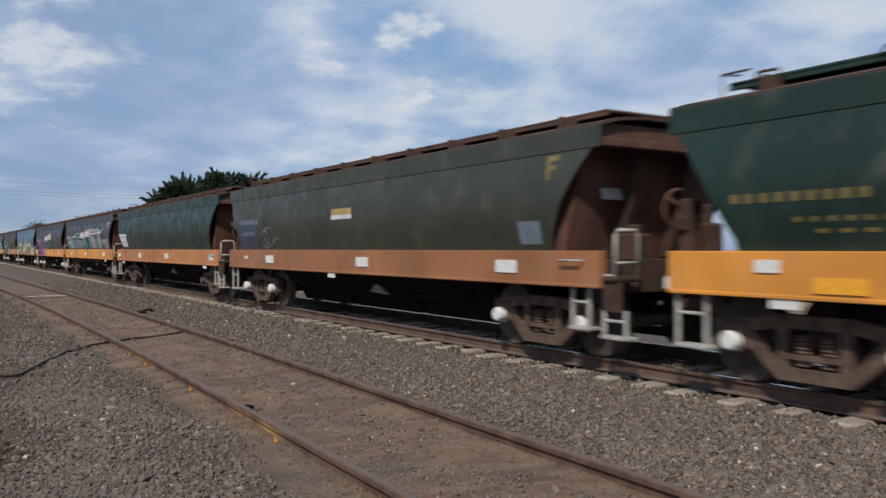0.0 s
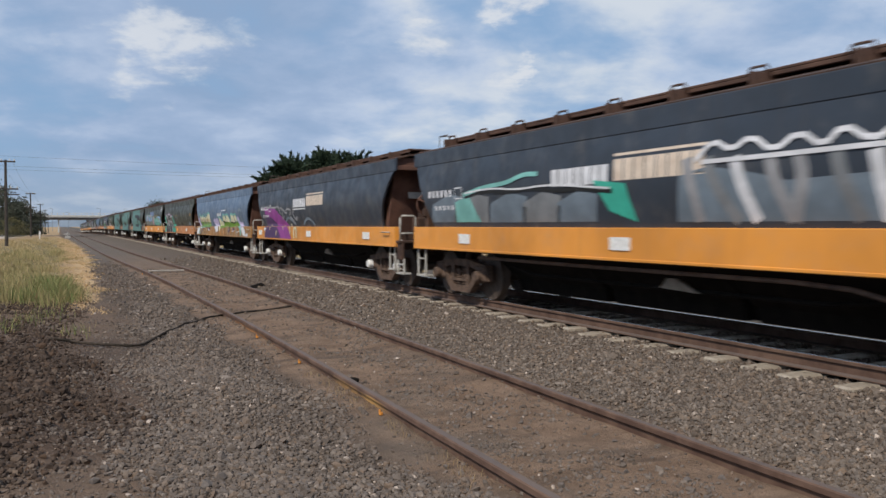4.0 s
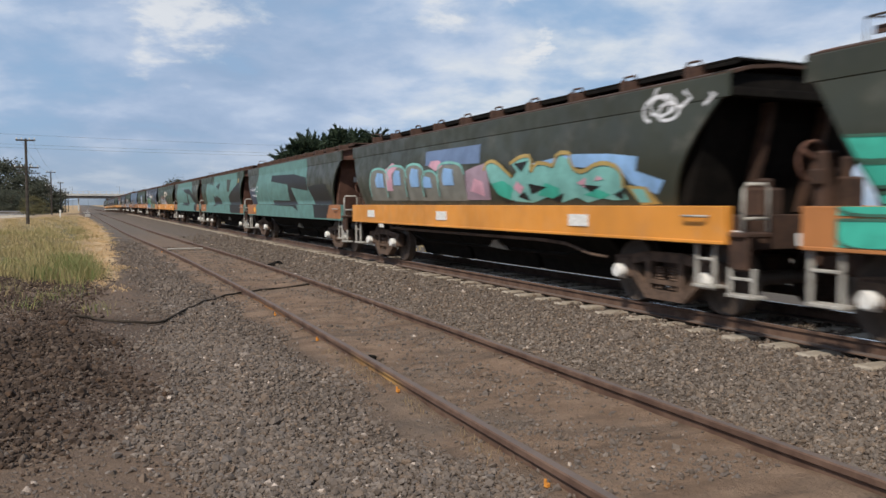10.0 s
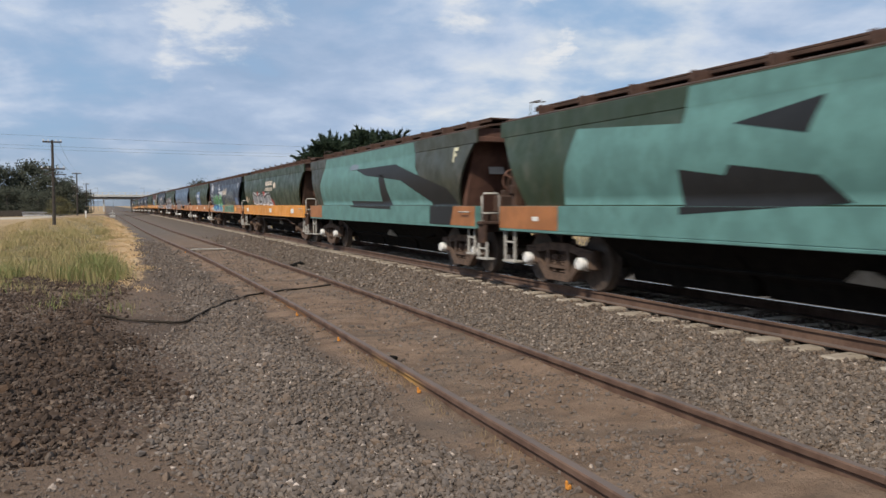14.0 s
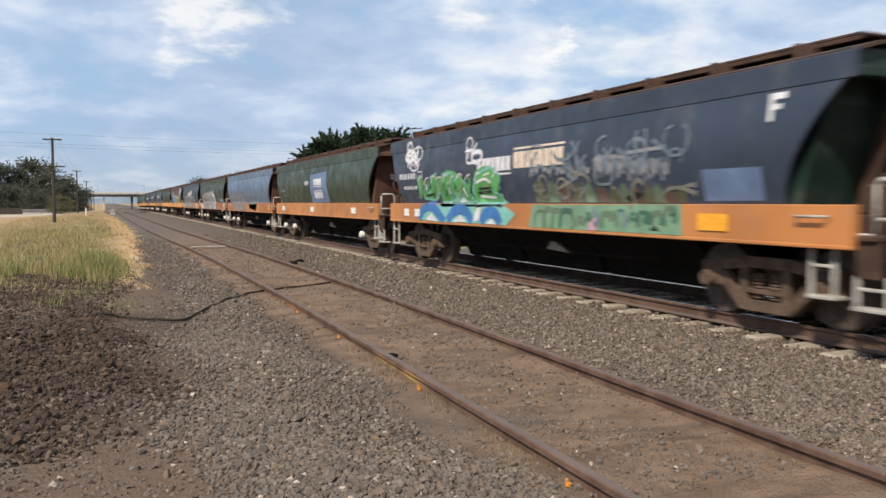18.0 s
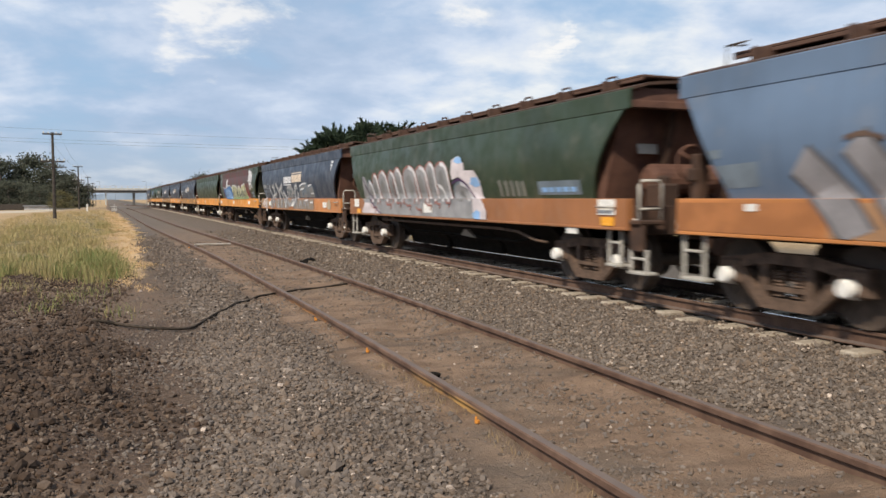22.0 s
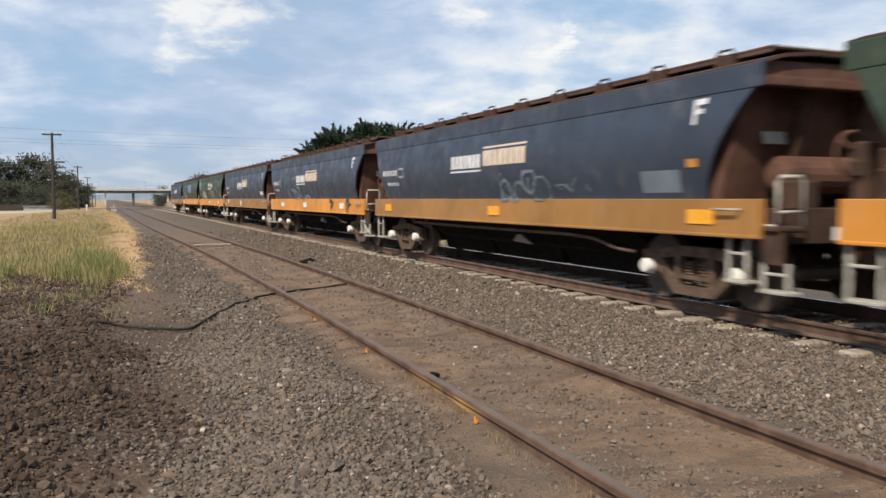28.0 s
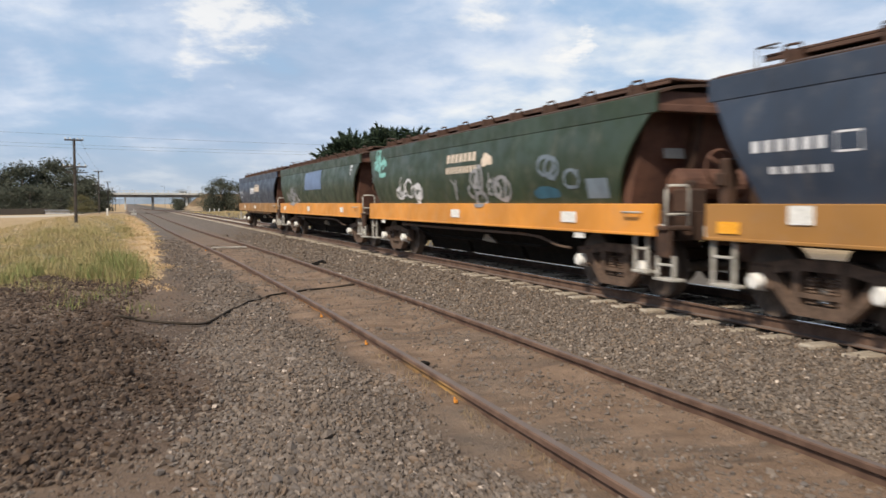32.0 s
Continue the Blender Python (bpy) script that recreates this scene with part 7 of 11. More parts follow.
    decal(s, ribbon([(4.8, 1.79), (4.72, 1.97), (4.53, 1.92), (4.45, 1.63), (4.19, 1.57), (3.97, 1.66), (4.04, 1.9), (3.69, 1.98), (3.58, 1.58), (3.86, 1.41), (4.53, 1.45)], 0.05, True), SPRAY["aqua"], 2, "graffiti_outline")
    decal(s, [[(3.48, 1.37), (3.55, 1.79), (3.32, 1.95), (2.84, 1.96), (2.74, 1.78), (2.5, 1.91), (2.18, 1.74), (1.89, 1.37), (2.23, 1.37), (2.44, 1.59), (2.58, 1.37), (2.83, 1.6), (3.02, 1.37)]], SPRAY["green"], 1, "graffiti_letter")
    decal(s, ribbon([(3.48, 1.37), (3.55, 1.79), (3.32, 1.95), (2.84, 1.96), (2.74, 1.78), (2.5, 1.91), (2.18, 1.74), (1.89, 1.37), (2.23, 1.37), (2.44, 1.59), (2.58, 1.37), (2.83, 1.6), (3.02, 1.37)], 0.05, True), SPRAY["aqua"], 2, "graffiti_outline")
    decal(s, [[(1.78, 1.35), (1.9, 1.57), (1.68, 1.89), (1.05, 2.02), (0.65, 1.85), (0.71, 1.63), (1.02, 1.56), (0.67, 1.49), (0.57, 1.35)]], SPRAY["green"], 1, "graffiti_letter")
    decal(s, ribbon([(1.78, 1.35), (1.9, 1.57), (1.68, 1.89), (1.05, 2.02), (0.65, 1.85), (0.71, 1.63), (1.02, 1.56), (0.67, 1.49), (0.57, 1.35)], 0.05, True), SPRAY["aqua"], 2, "graffiti_outline")
    decal(s, ribbon(smooth([(4.38, 1.81), (4.3, 1.64)]), 0.05), SPRAY["white"], 3, "graffiti_highlight")
    decal(s, ribbon(smooth([(1.68, 1.74), (1.27, 1.82), (1.05, 1.72)]), 0.05), SPRAY["white"], 3, "graffiti_highlight")
    decal(s, ribbon(smooth([(3.07, 1.78), (3.02, 1.53)]), 0.05), SPRAY["white"], 3, "graffiti_highlight")
    decal(s, ribbon(smooth([(2.35, 1.7), (2.17, 1.46)]), 0.05), SPRAY["white"], 3, "graffiti_highlight")
    decal(s, ribbon(smooth([(1.55, 1.48), (0.92, 1.45)]), 0.05), SPRAY["white"], 3, "graffiti_highlight")
    decal(s, ribbon(smooth([(4.37, 1.51), (3.9, 1.54)]), 0.045), SPRAY["dark"], 3, "graffiti_shadow")
    decal(s, ribbon(smooth([(3.25, 1.5), (3.31, 1.77)]), 0.045), SPRAY["dark"], 3, "graffiti_shadow")
    decal(s, ribbon(smooth([(1.61, 1.62), (1.05, 1.63)]), 0.045), SPRAY["dark"], 3, "graffiti_shadow")
    decal(s, ribbon(smooth([(2.74, 1.76), (2.62, 1.57)]), 0.045), SPRAY["dark"], 3, "graffiti_shadow")
    decal(s, ribbon(smooth([(-0.62, 0.93), (-0.65, 1.24), (-0.99, 1.21)]), 0.05), SPRAY["seafoam2"], 1, "graffiti_stroke")
    decal(s, ribbon(smooth([(-0.93, 0.94), (-0.95, 1.27), (-1.24, 1.24)]), 0.09), SPRAY["seafoam2"], 1, "graffiti_stroke")
    decal(s, ribbon(smooth([(-1.19, 0.95), (-1.21, 1.25), (-1.48, 1.22)]), 0.09), SPRAY["seafoam2"], 1, "graffiti_stroke")
    decal(s, ribbon(smooth([(-1.43, 0.96), (-1.46, 1.25), (-1.8, 1.22)]), 0.09), SPRAY["pine"], 1, "graffiti_stroke")
    decal(s, ribbon(smooth([(-1.73, 1.21), (-1.86, 1.08), (-1.78, 0.95)]), 0.06), SPRAY["seafoam2"], 1, "graffiti_stroke")
    decal(s, ribbon(smooth([(-1.9, 0.99), (-2.03, 1.2), (-2.16, 1.01), (-2, 1.07)]), 0.05), SPRAY["seafoam2"], 1, "graffiti_stroke")
    decal(s, ribbon(smooth([(-2.16, 1.06), (-2.25, 1.25), (-2.35, 1.07), (-2.23, 1.13)]), 0.05), SPRAY["pine"], 1, "graffiti_stroke")
    decal(s, ribbon(smooth([(-2.34, 1.26), (-2.54, 1.14), (-2.41, 1.02)]), 0.09), SPRAY["ghost"], 1, "graffiti_stroke")
    decal(s, ribbon(smooth([(-2.6, 1), (-2.62, 1.21), (-2.84, 1.19)]), 0.09), SPRAY["seafoam2"], 1, "graffiti_stroke")
    decal(s, ribbon(smooth([(-2.8, 1.09), (-2.87, 1.27), (-2.96, 1.1), (-2.86, 1.15)]), 0.07), SPRAY["seafoam2"], 1, "graffiti_stroke")
    decal(s, ribbon(smooth([(-2.96, 1.02), (-2.98, 1.27), (-3.13, 1.24)]), 0.04), SPRAY["pine"], 1, "graffiti_stroke")
    decal(s, ribbon(smooth([(-3.09, 1.24), (-3.2, 1.13), (-3.14, 1.02)]), 0.08), SPRAY["ghost"], 1, "graffiti_stroke")
    decal(s, ribbon(smooth([(-3.24, 1.09), (-3.34, 1.26), (-3.46, 1.1), (-3.32, 1.15)]), 0.04), SPRAY["pine"], 1, "graffiti_stroke")
    decal(s, ribbon(smooth([(-3.46, 1.03), (-3.47, 1.24), (-3.63, 1.22)]), 0.06), SPRAY["pine"], 1, "graffiti_stroke")
    decal(s, ribbon(smooth([(-3.6, 1.08), (-3.68, 1.25), (-3.76, 1.09), (-3.66, 1.14)]), 0.09), SPRAY["pine"], 1, "graffiti_stroke")
    decal(s, ribbon(smooth([(-3.77, 1.04), (-3.78, 1.23), (-3.97, 1.21)]), 0.09), SPRAY["seafoam2"], 1, "graffiti_stroke")
    decal(s, ribbon(smooth([(-3.93, 1.07), (-3.97, 1.24), (-4.03, 1.08), (-3.97, 1.13)]), 0.06), SPRAY["pine"], 1, "graffiti_stroke")
    decal(s, ribbon(smooth([(-4.03, 1.05), (-4.04, 1.29), (-4.21, 1.27)]), 0.08), SPRAY["seafoam2"], 1, "graffiti_stroke")
    decal(s, ribbon(smooth([(-4.17, 1.29), (-4.26, 1.2), (-4.21, 1.1)]), 0.09), SPRAY["pine"], 1, "graffiti_stroke")
    scribble(s, 5.5, 4.75, 2.12, 2.62, 11, "white", 85, 0.055, 1)
    scribble(s, 2.1, 1.55, 2.22, 2.5, 7, "white", 88, 0.055, 1)
    scribble(s, -0.6, -4.6, 1.72, 2.2, 22, "ghost", 84, 0.04, 2)
    scribble(s, -0.6, -4.6, 1.40, 1.72, 14, "ghostolive", 87, 0.05, 2)
    # green with blue panel
    s, l = S[13]
    decal(s, [[(0.68, 1.36), (0.62, 2.30), (-1.6, 2.36), (-1.7, 1.36)]], SPRAY["panel"], 0, "painted_panel")
    decal(s, bars(0.15, -0.95, 1.94, 2.15, 4, 0.08) + [rect(0.15, -0.95, 1.88, 1.91)], SPRAY["white"], 1, "lettering")
    decal(s, bars(0.13, -1.0, 1.5, 1.70, 5, 0.08) + [rect(0.1, -1.0, 1.73, 1.76)], SPRAY["white"], 1, "lettering")
    decal(s, [blob(1.2, 2.04, 0.62, 0.15, rnd)], SPRAY["chalk"], 0, "worn_emblem")
    decal(s, bars(5.8, 4.9, 1.78, 1.86, 4, 0.3) + bars(5.3, 4.7, 1.6, 1.66, 3, 0.3), SPRAY["ghost"], 0, "road_number")
    sill_plates(l, [5.3, 0.45, -4.6])
    # faded blue with worn letters
    s, l = S[14]
    decal(s, [rect(-3.8, -6.7, 0.96, 1.33)], SPRAY["rustorange"], 0, "painted_panel")
    sill_plates(l, [-6.2], AMBER, 0.36)
    sill_plates(l, [5.55], WHITE, 0.18, 0.08, 1.24)
    decal(s, ribbon(smooth([(4.9, 1.73), (4.49, 1.38), (4.13, 0.93)]), 0.43), SPRAY["darkgrey"], 0, "graffiti_outline")
    decal(s, ribbon(smooth([(4.9, 1.73), (4.49, 1.38), (4.13, 0.93)]), 0.34), SPRAY["greypaint"], 1, "graffiti_letter")
    decal(s, ribbon(smooth([(4.23, 1.89), (3.85, 1.45), (3.47, 0.91)]), 0.39), SPRAY["darkgrey"], 0, "graffiti_outline")
    decal(s, ribbon(smooth([(4.23, 1.89), (3.85, 1.45), (3.47, 0.91)]), 0.3), SPRAY["greypaint"], 1, "graffiti_letter")
    decal(s, ribbon(smooth([(3.52, 1.76), (3.33, 1.38), (3.39, 0.92)]), 0.37), SPRAY["darkgrey"], 0, "graffiti_outline")
    decal(s, ribbon(smooth([(3.52, 1.76), (3.33, 1.38), (3.39, 0.92)]), 0.28), SPRAY["greypaint"], 1, "graffiti_letter")
    decal(s, ribbon(smooth([(3, 1.79), (2.7, 1.38), (2.31, 0.9)]), 0.45), SPRAY["darkgrey"], 0, "graffiti_outline")
    decal(s, ribbon(smooth([(3, 1.79), (2.7, 1.38), (2.31, 0.9)]), 0.36), SPRAY["greypaint"], 1, "graffiti_letter")
    decal(s, ribbon(smooth([(2.5, 1.84), (2.16, 1.44), (1.82, 0.91)]), 0.41), SPRAY["darkgrey"], 0, "graffiti_outline")
    decal(s, ribbon(smooth([(2.5, 1.84), (2.16, 1.44), (1.82, 0.91)]), 0.32), SPRAY["greypaint"], 1, "graffiti_letter")
    decal(s, ribbon(smooth([(1.54, 1.86), (1.31, 1.38), (1.14, 0.93)]), 0.43), SPRAY["darkgrey"], 0, "graffiti_outline")
    decal(s, ribbon(smooth([(1.54, 1.86), (1.31, 1.38), (1.14, 0.93)]), 0.34), SPRAY["greypaint"], 1, "graffiti_letter")
    decal(s, ribbon(smooth([(1.48, 1.78), (0.93, 1.38), (0.38, 0.91)]), 0.39), SPRAY["darkgrey"], 0, "graffiti_outline")
    decal(s, ribbon(smooth([(1.48, 1.78), (0.93, 1.38), (0.38, 0.91)]), 0.3), SPRAY["greypaint"], 1, "graffiti_letter")
    decal(s, ribbon(smooth([(0.86, 1.66), (0.71, 1.51), (1.02, 1.28)]), 0.37), SPRAY["darkgrey"], 0, "graffiti_outline")
    decal(s, ribbon(smooth([(0.86, 1.66), (0.71, 1.51), (1.02, 1.28)]), 0.28), SPRAY["greypaint"], 1, "graffiti_letter")
    decal(s, ribbon(smooth([(4.33, 1.91), (4.13, 1.96), (3.88, 1.88)]), 0.05), SPRAY["brown"], 2, "graffiti_shadow")
    decal(s, ribbon(smooth([(3.09, 1.79), (2.92, 1.84)]), 0.05), SPRAY["brown"], 2, "graffiti_shadow")
    decal(s, ribbon(smooth([(2.63, 1.85), (2.42, 1.89)]), 0.05), SPRAY["brown"], 2, "graffiti_shadow")
    decal(s, ribbon(smooth([(1.64, 1.85), (1.42, 1.89), (1.24, 1.83)]), 0.05), SPRAY["brown"], 2, "graffiti_shadow")
    decal(s, ribbon(smooth([(0.86, 1.67), (0.57, 1.64), (0.55, 1.51)]), 0.05), SPRAY["brown"], 2, "graffiti_shadow")
    decal(s, [[(-0.62, 1.8), (-0.79, 1.87), (-0.94, 1.82), (-0.96, 1.43), (-1.24, 1.51), (-1.93, 1.54), (-2.53, 1.58), (-2.59, 1.49), (-3.03, 1.44), (-3.15, 1.26), (-2.78, 0.92), (-2.19, 1.01), (-1.03, 1.07), (-0.79, 1.33)]], SPRAY["bluegrey"], 0, "graffiti_cloud")
    decal(s, ribbon(smooth([(-0.87, 1.42), (-1.16, 1.72), (-1.38, 1.69), (-1.25, 1.38)]), 0.16), SPRAY["ghost"], 1, "graffiti_letter")
    decal(s, ribbon(smooth([(-1.53, 1.44), (-1.72, 1.79), (-1.92, 1.74), (-1.8, 1.42)]), 0.16), SPRAY["ghost"], 1, "graffiti_letter")
    decal(s, ribbon(smooth([(-2.03, 1.46), (-2.08, 1.8), (-2.3, 1.73), (-2.18, 1.44)]), 0.16), SPRAY["ghost"], 1, "graffiti_letter")
    decal(s, ribbon(smooth([(-2.36, 1.48), (-2.47, 1.83), (-2.58, 1.78), (-2.54, 1.46)]), 0.16), SPRAY["ghost"], 1, "graffiti_letter")
    decal(s, [[(-0.63, 1.28), (-1.94, 1.27), (-3.08, 1.3), (-2.8, 0.93), (-1.94, 1.01), (-1.03, 1.05)]], SPRAY["dustorange"], 0, "graffiti_cloud")
    decal(s, [[(6.86, 1.29), (4.57, 1.3), (4.57, 0.92), (6.86, 0.94)]], SPRAY["rustorange"], 0, "painted_panel")
    decal(s, [[(4.52, 1.3), (0.53, 1.29), (0.42, 0.92), (4.52, 0.92)]], SPRAY["dustorange"], 0, "painted_panel")
    decal(s, [[(6.34, 1.89), (6.03, 1.9), (6.03, 1.8), (6.34, 1.79)]], SPRAY["ghost"], 0, "road_number")
    decal(s, [[(6.34, 1.71), (5.48, 1.74), (5.48, 1.47), (6.25, 1.45)]], SPRAY["ghost"], 0, "road_number")
    # green with silver bubbles
    s, l = S[15]
    decal(s, [rect(-4.3, -5.6, 1.40, 1.62)], SPRAY["ghost"], 0, "painted_panel")
    decal(s, bars(-4.4, -5.5, 1.44, 1.52, 5), SPRAY["sky"], 1, "load_data")
    sill_plates(l, [0.6], WHITE, 0.5, 0.2)
    sill_plates(l, [-6.35, 6.1], WHITE, 0.42, 0.22, 1.22)
    sill_plates(l, [-6.38], AMBER, 0.30, 0.12, 1.02)
    sill_plates(l, [5.9], AMBER, 0.3, 0.12, 1.0)
    hang_plates(l, [-5.4])
    decal(s, [[(5.59, 0.68), (5.3, 1.17), (5.55, 1.4), (5.47, 1.94), (5.27, 1.92), (4.72, 1.4), (4, 1.32), (-1.76, 1.33), (-1.88, 0.92), (1.87, 0.86)]], SPRAY["silver"], 0, "graffiti_cloud")
    decal(s, [[(5.11, 1.17), (5.07, 1.59), (4.98, 1.77), (4.82, 1.84), (4.65, 1.76), (4.54, 1.54), (4.39, 1.18)]], SPRAY["silver"], 1, "graffiti_letter")
    decal(s, ribbon(smooth([(5.11, 1.17), (5.07, 1.59), (4.98, 1.77), (4.82, 1.84), (4.65, 1.76), (4.54, 1.54), (4.39, 1.18)], 2), 0.05), SPRAY["ghost"], 2, "graffiti_outline")
    decal(s, ribbon(smooth([(4.85, 1.78), (4.66, 1.72), (4.57, 1.51), (4.54, 1.25)]), 0.08), SPRAY["white"], 3, "graffiti_highlight")
    decal(s, [[(4.9, 1.26), (4.93, 1.5), (4.82, 1.6), (4.74, 1.4), (4.75, 1.26)]], SPRAY["grey2"], 3, "graffiti_shadow")
    decal(s, [[(4.65, 1.17), (4.61, 1.77), (4.52, 1.94), (4.36, 2.01), (4.19, 1.93), (4.07, 1.72), (3.93, 1.18)]], SPRAY["silver"], 1, "graffiti_letter")
    decal(s, ribbon(smooth([(4.65, 1.17), (4.61, 1.77), (4.52, 1.94), (4.36, 2.01), (4.19, 1.93), (4.07, 1.72), (3.93, 1.18)], 2), 0.05), SPRAY["rustred"], 2, "graffiti_outline")
    decal(s, ribbon(smooth([(4.39, 1.95), (4.2, 1.89), (4.1, 1.69), (4.07, 1.25)]), 0.08), SPRAY["white"], 3, "graffiti_highlight")
    decal(s, [[(4.44, 1.26), (4.47, 1.68), (4.36, 1.78), (4.28, 1.58), (4.29, 1.26)]], SPRAY["grey2"], 3, "graffiti_shadow")
    decal(s, [[(4.14, 1.18), (4.11, 1.84), (3.95, 2), (3.72, 2.06), (3.47, 1.99), (3.31, 1.77), (3.18, 1.19)]], SPRAY["silver"], 1, "graffiti_letter")
    decal(s, ribbon(smooth([(4.14, 1.18), (4.11, 1.84), (3.95, 2), (3.72, 2.06), (3.47, 1.99), (3.31, 1.77), (3.18, 1.19)], 2), 0.05), SPRAY["rustred"], 2, "graffiti_outline")
    decal(s, ribbon(smooth([(3.76, 2.01), (3.49, 1.94), (3.35, 1.75), (3.31, 1.26)]), 0.08), SPRAY["white"], 3, "graffiti_highlight")
    decal(s, [[(3.84, 1.27), (3.88, 1.75), (3.72, 1.84), (3.6, 1.64), (3.61, 1.27)]], SPRAY["grey2"], 3, "graffiti_shadow")
    decal(s, [[(3.37, 1.19), (3.34, 1.82), (3.22, 1.98), (3.03, 2.04), (2.83, 1.96), (2.7, 1.76), (2.57, 1.19)]], SPRAY["silver"], 1, "graffiti_letter")
    decal(s, ribbon(smooth([(3.37, 1.19), (3.34, 1.82), (3.22, 1.98), (3.03, 2.04), (2.83, 1.96), (2.7, 1.76), (2.57, 1.19)], 2), 0.05), SPRAY["rustred"], 2, "graffiti_outline")
    decal(s, ribbon(smooth([(3.06, 1.98), (2.84, 1.92), (2.73, 1.73), (2.69, 1.26)]), 0.08), SPRAY["white"], 3, "graffiti_highlight")
    decal(s, [[(3.13, 1.27), (3.16, 1.73), (3.03, 1.82), (2.93, 1.63), (2.94, 1.27)]], SPRAY["grey2"], 3, "graffiti_shadow")
    decal(s, [[(2.9, 1.19), (2.88, 1.88), (2.75, 2.04), (2.55, 2.09), (2.35, 2.02), (2.21, 1.82), (2.09, 1.2)]], SPRAY["silver"], 1, "graffiti_letter")
    decal(s, ribbon(smooth([(2.9, 1.19), (2.88, 1.88), (2.75, 2.04), (2.55, 2.09), (2.35, 2.02), (2.21, 1.82), (2.09, 1.2)], 2), 0.05), SPRAY["rustred"], 2, "graffiti_outline")
    decal(s, ribbon(smooth([(2.59, 2.04), (2.36, 1.98), (2.24, 1.8), (2.21, 1.26)]), 0.08), SPRAY["white"], 3, "graffiti_highlight")
    decal(s, [[(2.65, 1.27), (2.69, 1.8), (2.55, 1.89), (2.45, 1.7), (2.46, 1.27)]], SPRAY["grey2"], 3, "graffiti_shadow")
    decal(s, [[(2.2, 1.2), (2.18, 1.91), (1.99, 2.05), (1.71, 2.1), (1.41, 2.03), (1.23, 1.84), (1.12, 1.21)]], SPRAY["silver"], 1, "graffiti_letter")
    decal(s, ribbon(smooth([(2.2, 1.2), (2.18, 1.91), (1.99, 2.05), (1.71, 2.1), (1.41, 2.03), (1.23, 1.84), (1.12, 1.21)], 2), 0.05), SPRAY["rustred"], 2, "graffiti_outline")
    decal(s, ribbon(smooth([(1.75, 2.06), (1.43, 1.99), (1.27, 1.82), (1.22, 1.27)]), 0.08), SPRAY["white"], 3, "graffiti_highlight")
    decal(s, [[(1.84, 1.28), (1.9, 1.83), (1.7, 1.91), (1.56, 1.73), (1.58, 1.28)]], SPRAY["grey2"], 3, "graffiti_shadow")
    decal(s, [[(1.39, 1.21), (1.37, 1.89), (1.21, 2.03), (0.98, 2.08), (0.74, 2.01), (0.58, 1.83), (0.48, 1.22)]], SPRAY["silver"], 1, "graffiti_letter")
    decal(s, ribbon(smooth([(1.39, 1.21), (1.37, 1.89), (1.21, 2.03), (0.98, 2.08), (0.74, 2.01), (0.58, 1.83), (0.48, 1.22)], 2), 0.05), SPRAY["rustred"], 2, "graffiti_outline")
    decal(s, ribbon(smooth([(1.02, 2.03), (0.75, 1.98), (0.61, 1.81), (0.57, 1.27)]), 0.08), SPRAY["white"], 3, "graffiti_highlight")
    decal(s, [[(1.09, 1.28), (1.14, 1.82), (0.98, 1.89), (0.86, 1.73), (0.87, 1.28)]], SPRAY["grey2"], 3, "graffiti_shadow")
    decal(s, [[(0.7, 1.21), (0.69, 1.96), (0.58, 2.09), (0.41, 2.14), (0.23, 2.07), (0.11, 1.9), (0.01, 1.22)]], SPRAY["silver"], 1, "graffiti_letter")
    decal(s, ribbon(smooth([(0.7, 1.21), (0.69, 1.96), (0.58, 2.09), (0.41, 2.14), (0.23, 2.07), (0.11, 1.9), (0.01, 1.22)], 2), 0.05), SPRAY["rustred"], 2, "graffiti_outline")
    decal(s, ribbon(smooth([(0.44, 2.1), (0.24, 2.04), (0.13, 1.88), (0.09, 1.28)]), 0.08), SPRAY["white"], 3, "graffiti_highlight")
    decal(s, [[(0.48, 1.28), (0.52, 1.89), (0.4, 1.96), (0.32, 1.8), (0.32, 1.29)]], SPRAY["grey2"], 3, "graffiti_shadow")
    decal(s, [[(0.16, 1.22), (0.15, 1.95), (-0.01, 2.07), (-0.23, 2.11), (-0.46, 2.05), (-0.62, 1.88), (-0.7, 1.23)]], SPRAY["silver"], 1, "graffiti_letter")
    decal(s, ribbon(smooth([(0.16, 1.22), (0.15, 1.95), (-0.01, 2.07), (-0.23, 2.11), (-0.46, 2.05), (-0.62, 1.88), (-0.7, 1.23)], 2), 0.05), SPRAY["rustred"], 2, "graffiti_outline")
    decal(s, ribbon(smooth([(-0.19, 2.07), (-0.45, 2.02), (-0.58, 1.87), (-0.63, 1.28)]), 0.08), SPRAY["white"], 3, "graffiti_highlight")
    decal(s, [[(-0.13, 1.29), (-0.08, 1.87), (-0.24, 1.94), (-0.35, 1.79), (-0.34, 1.29)]], SPRAY["grey2"], 3, "graffiti_shadow")
    decal(s, [[(0.26, 1.22), (0.24, 1.48), (0.13, 1.61), (-0.04, 1.66), (-0.22, 1.6), (-0.34, 1.44), (-0.42, 1.23)]], SPRAY["silver"], 1, "graffiti_letter")
    decal(s, ribbon(smooth([(0.26, 1.22), (0.24, 1.48), (0.13, 1.61), (-0.04, 1.66), (-0.22, 1.6), (-0.34, 1.44), (-0.42, 1.23)], 2), 0.05), SPRAY["ghost"], 2, "graffiti_outline")
    decal(s, ribbon(smooth([(-0.01, 1.62), (-0.21, 1.57), (-0.31, 1.42), (-0.35, 1.28)]), 0.08), SPRAY["white"], 3, "graffiti_highlight")
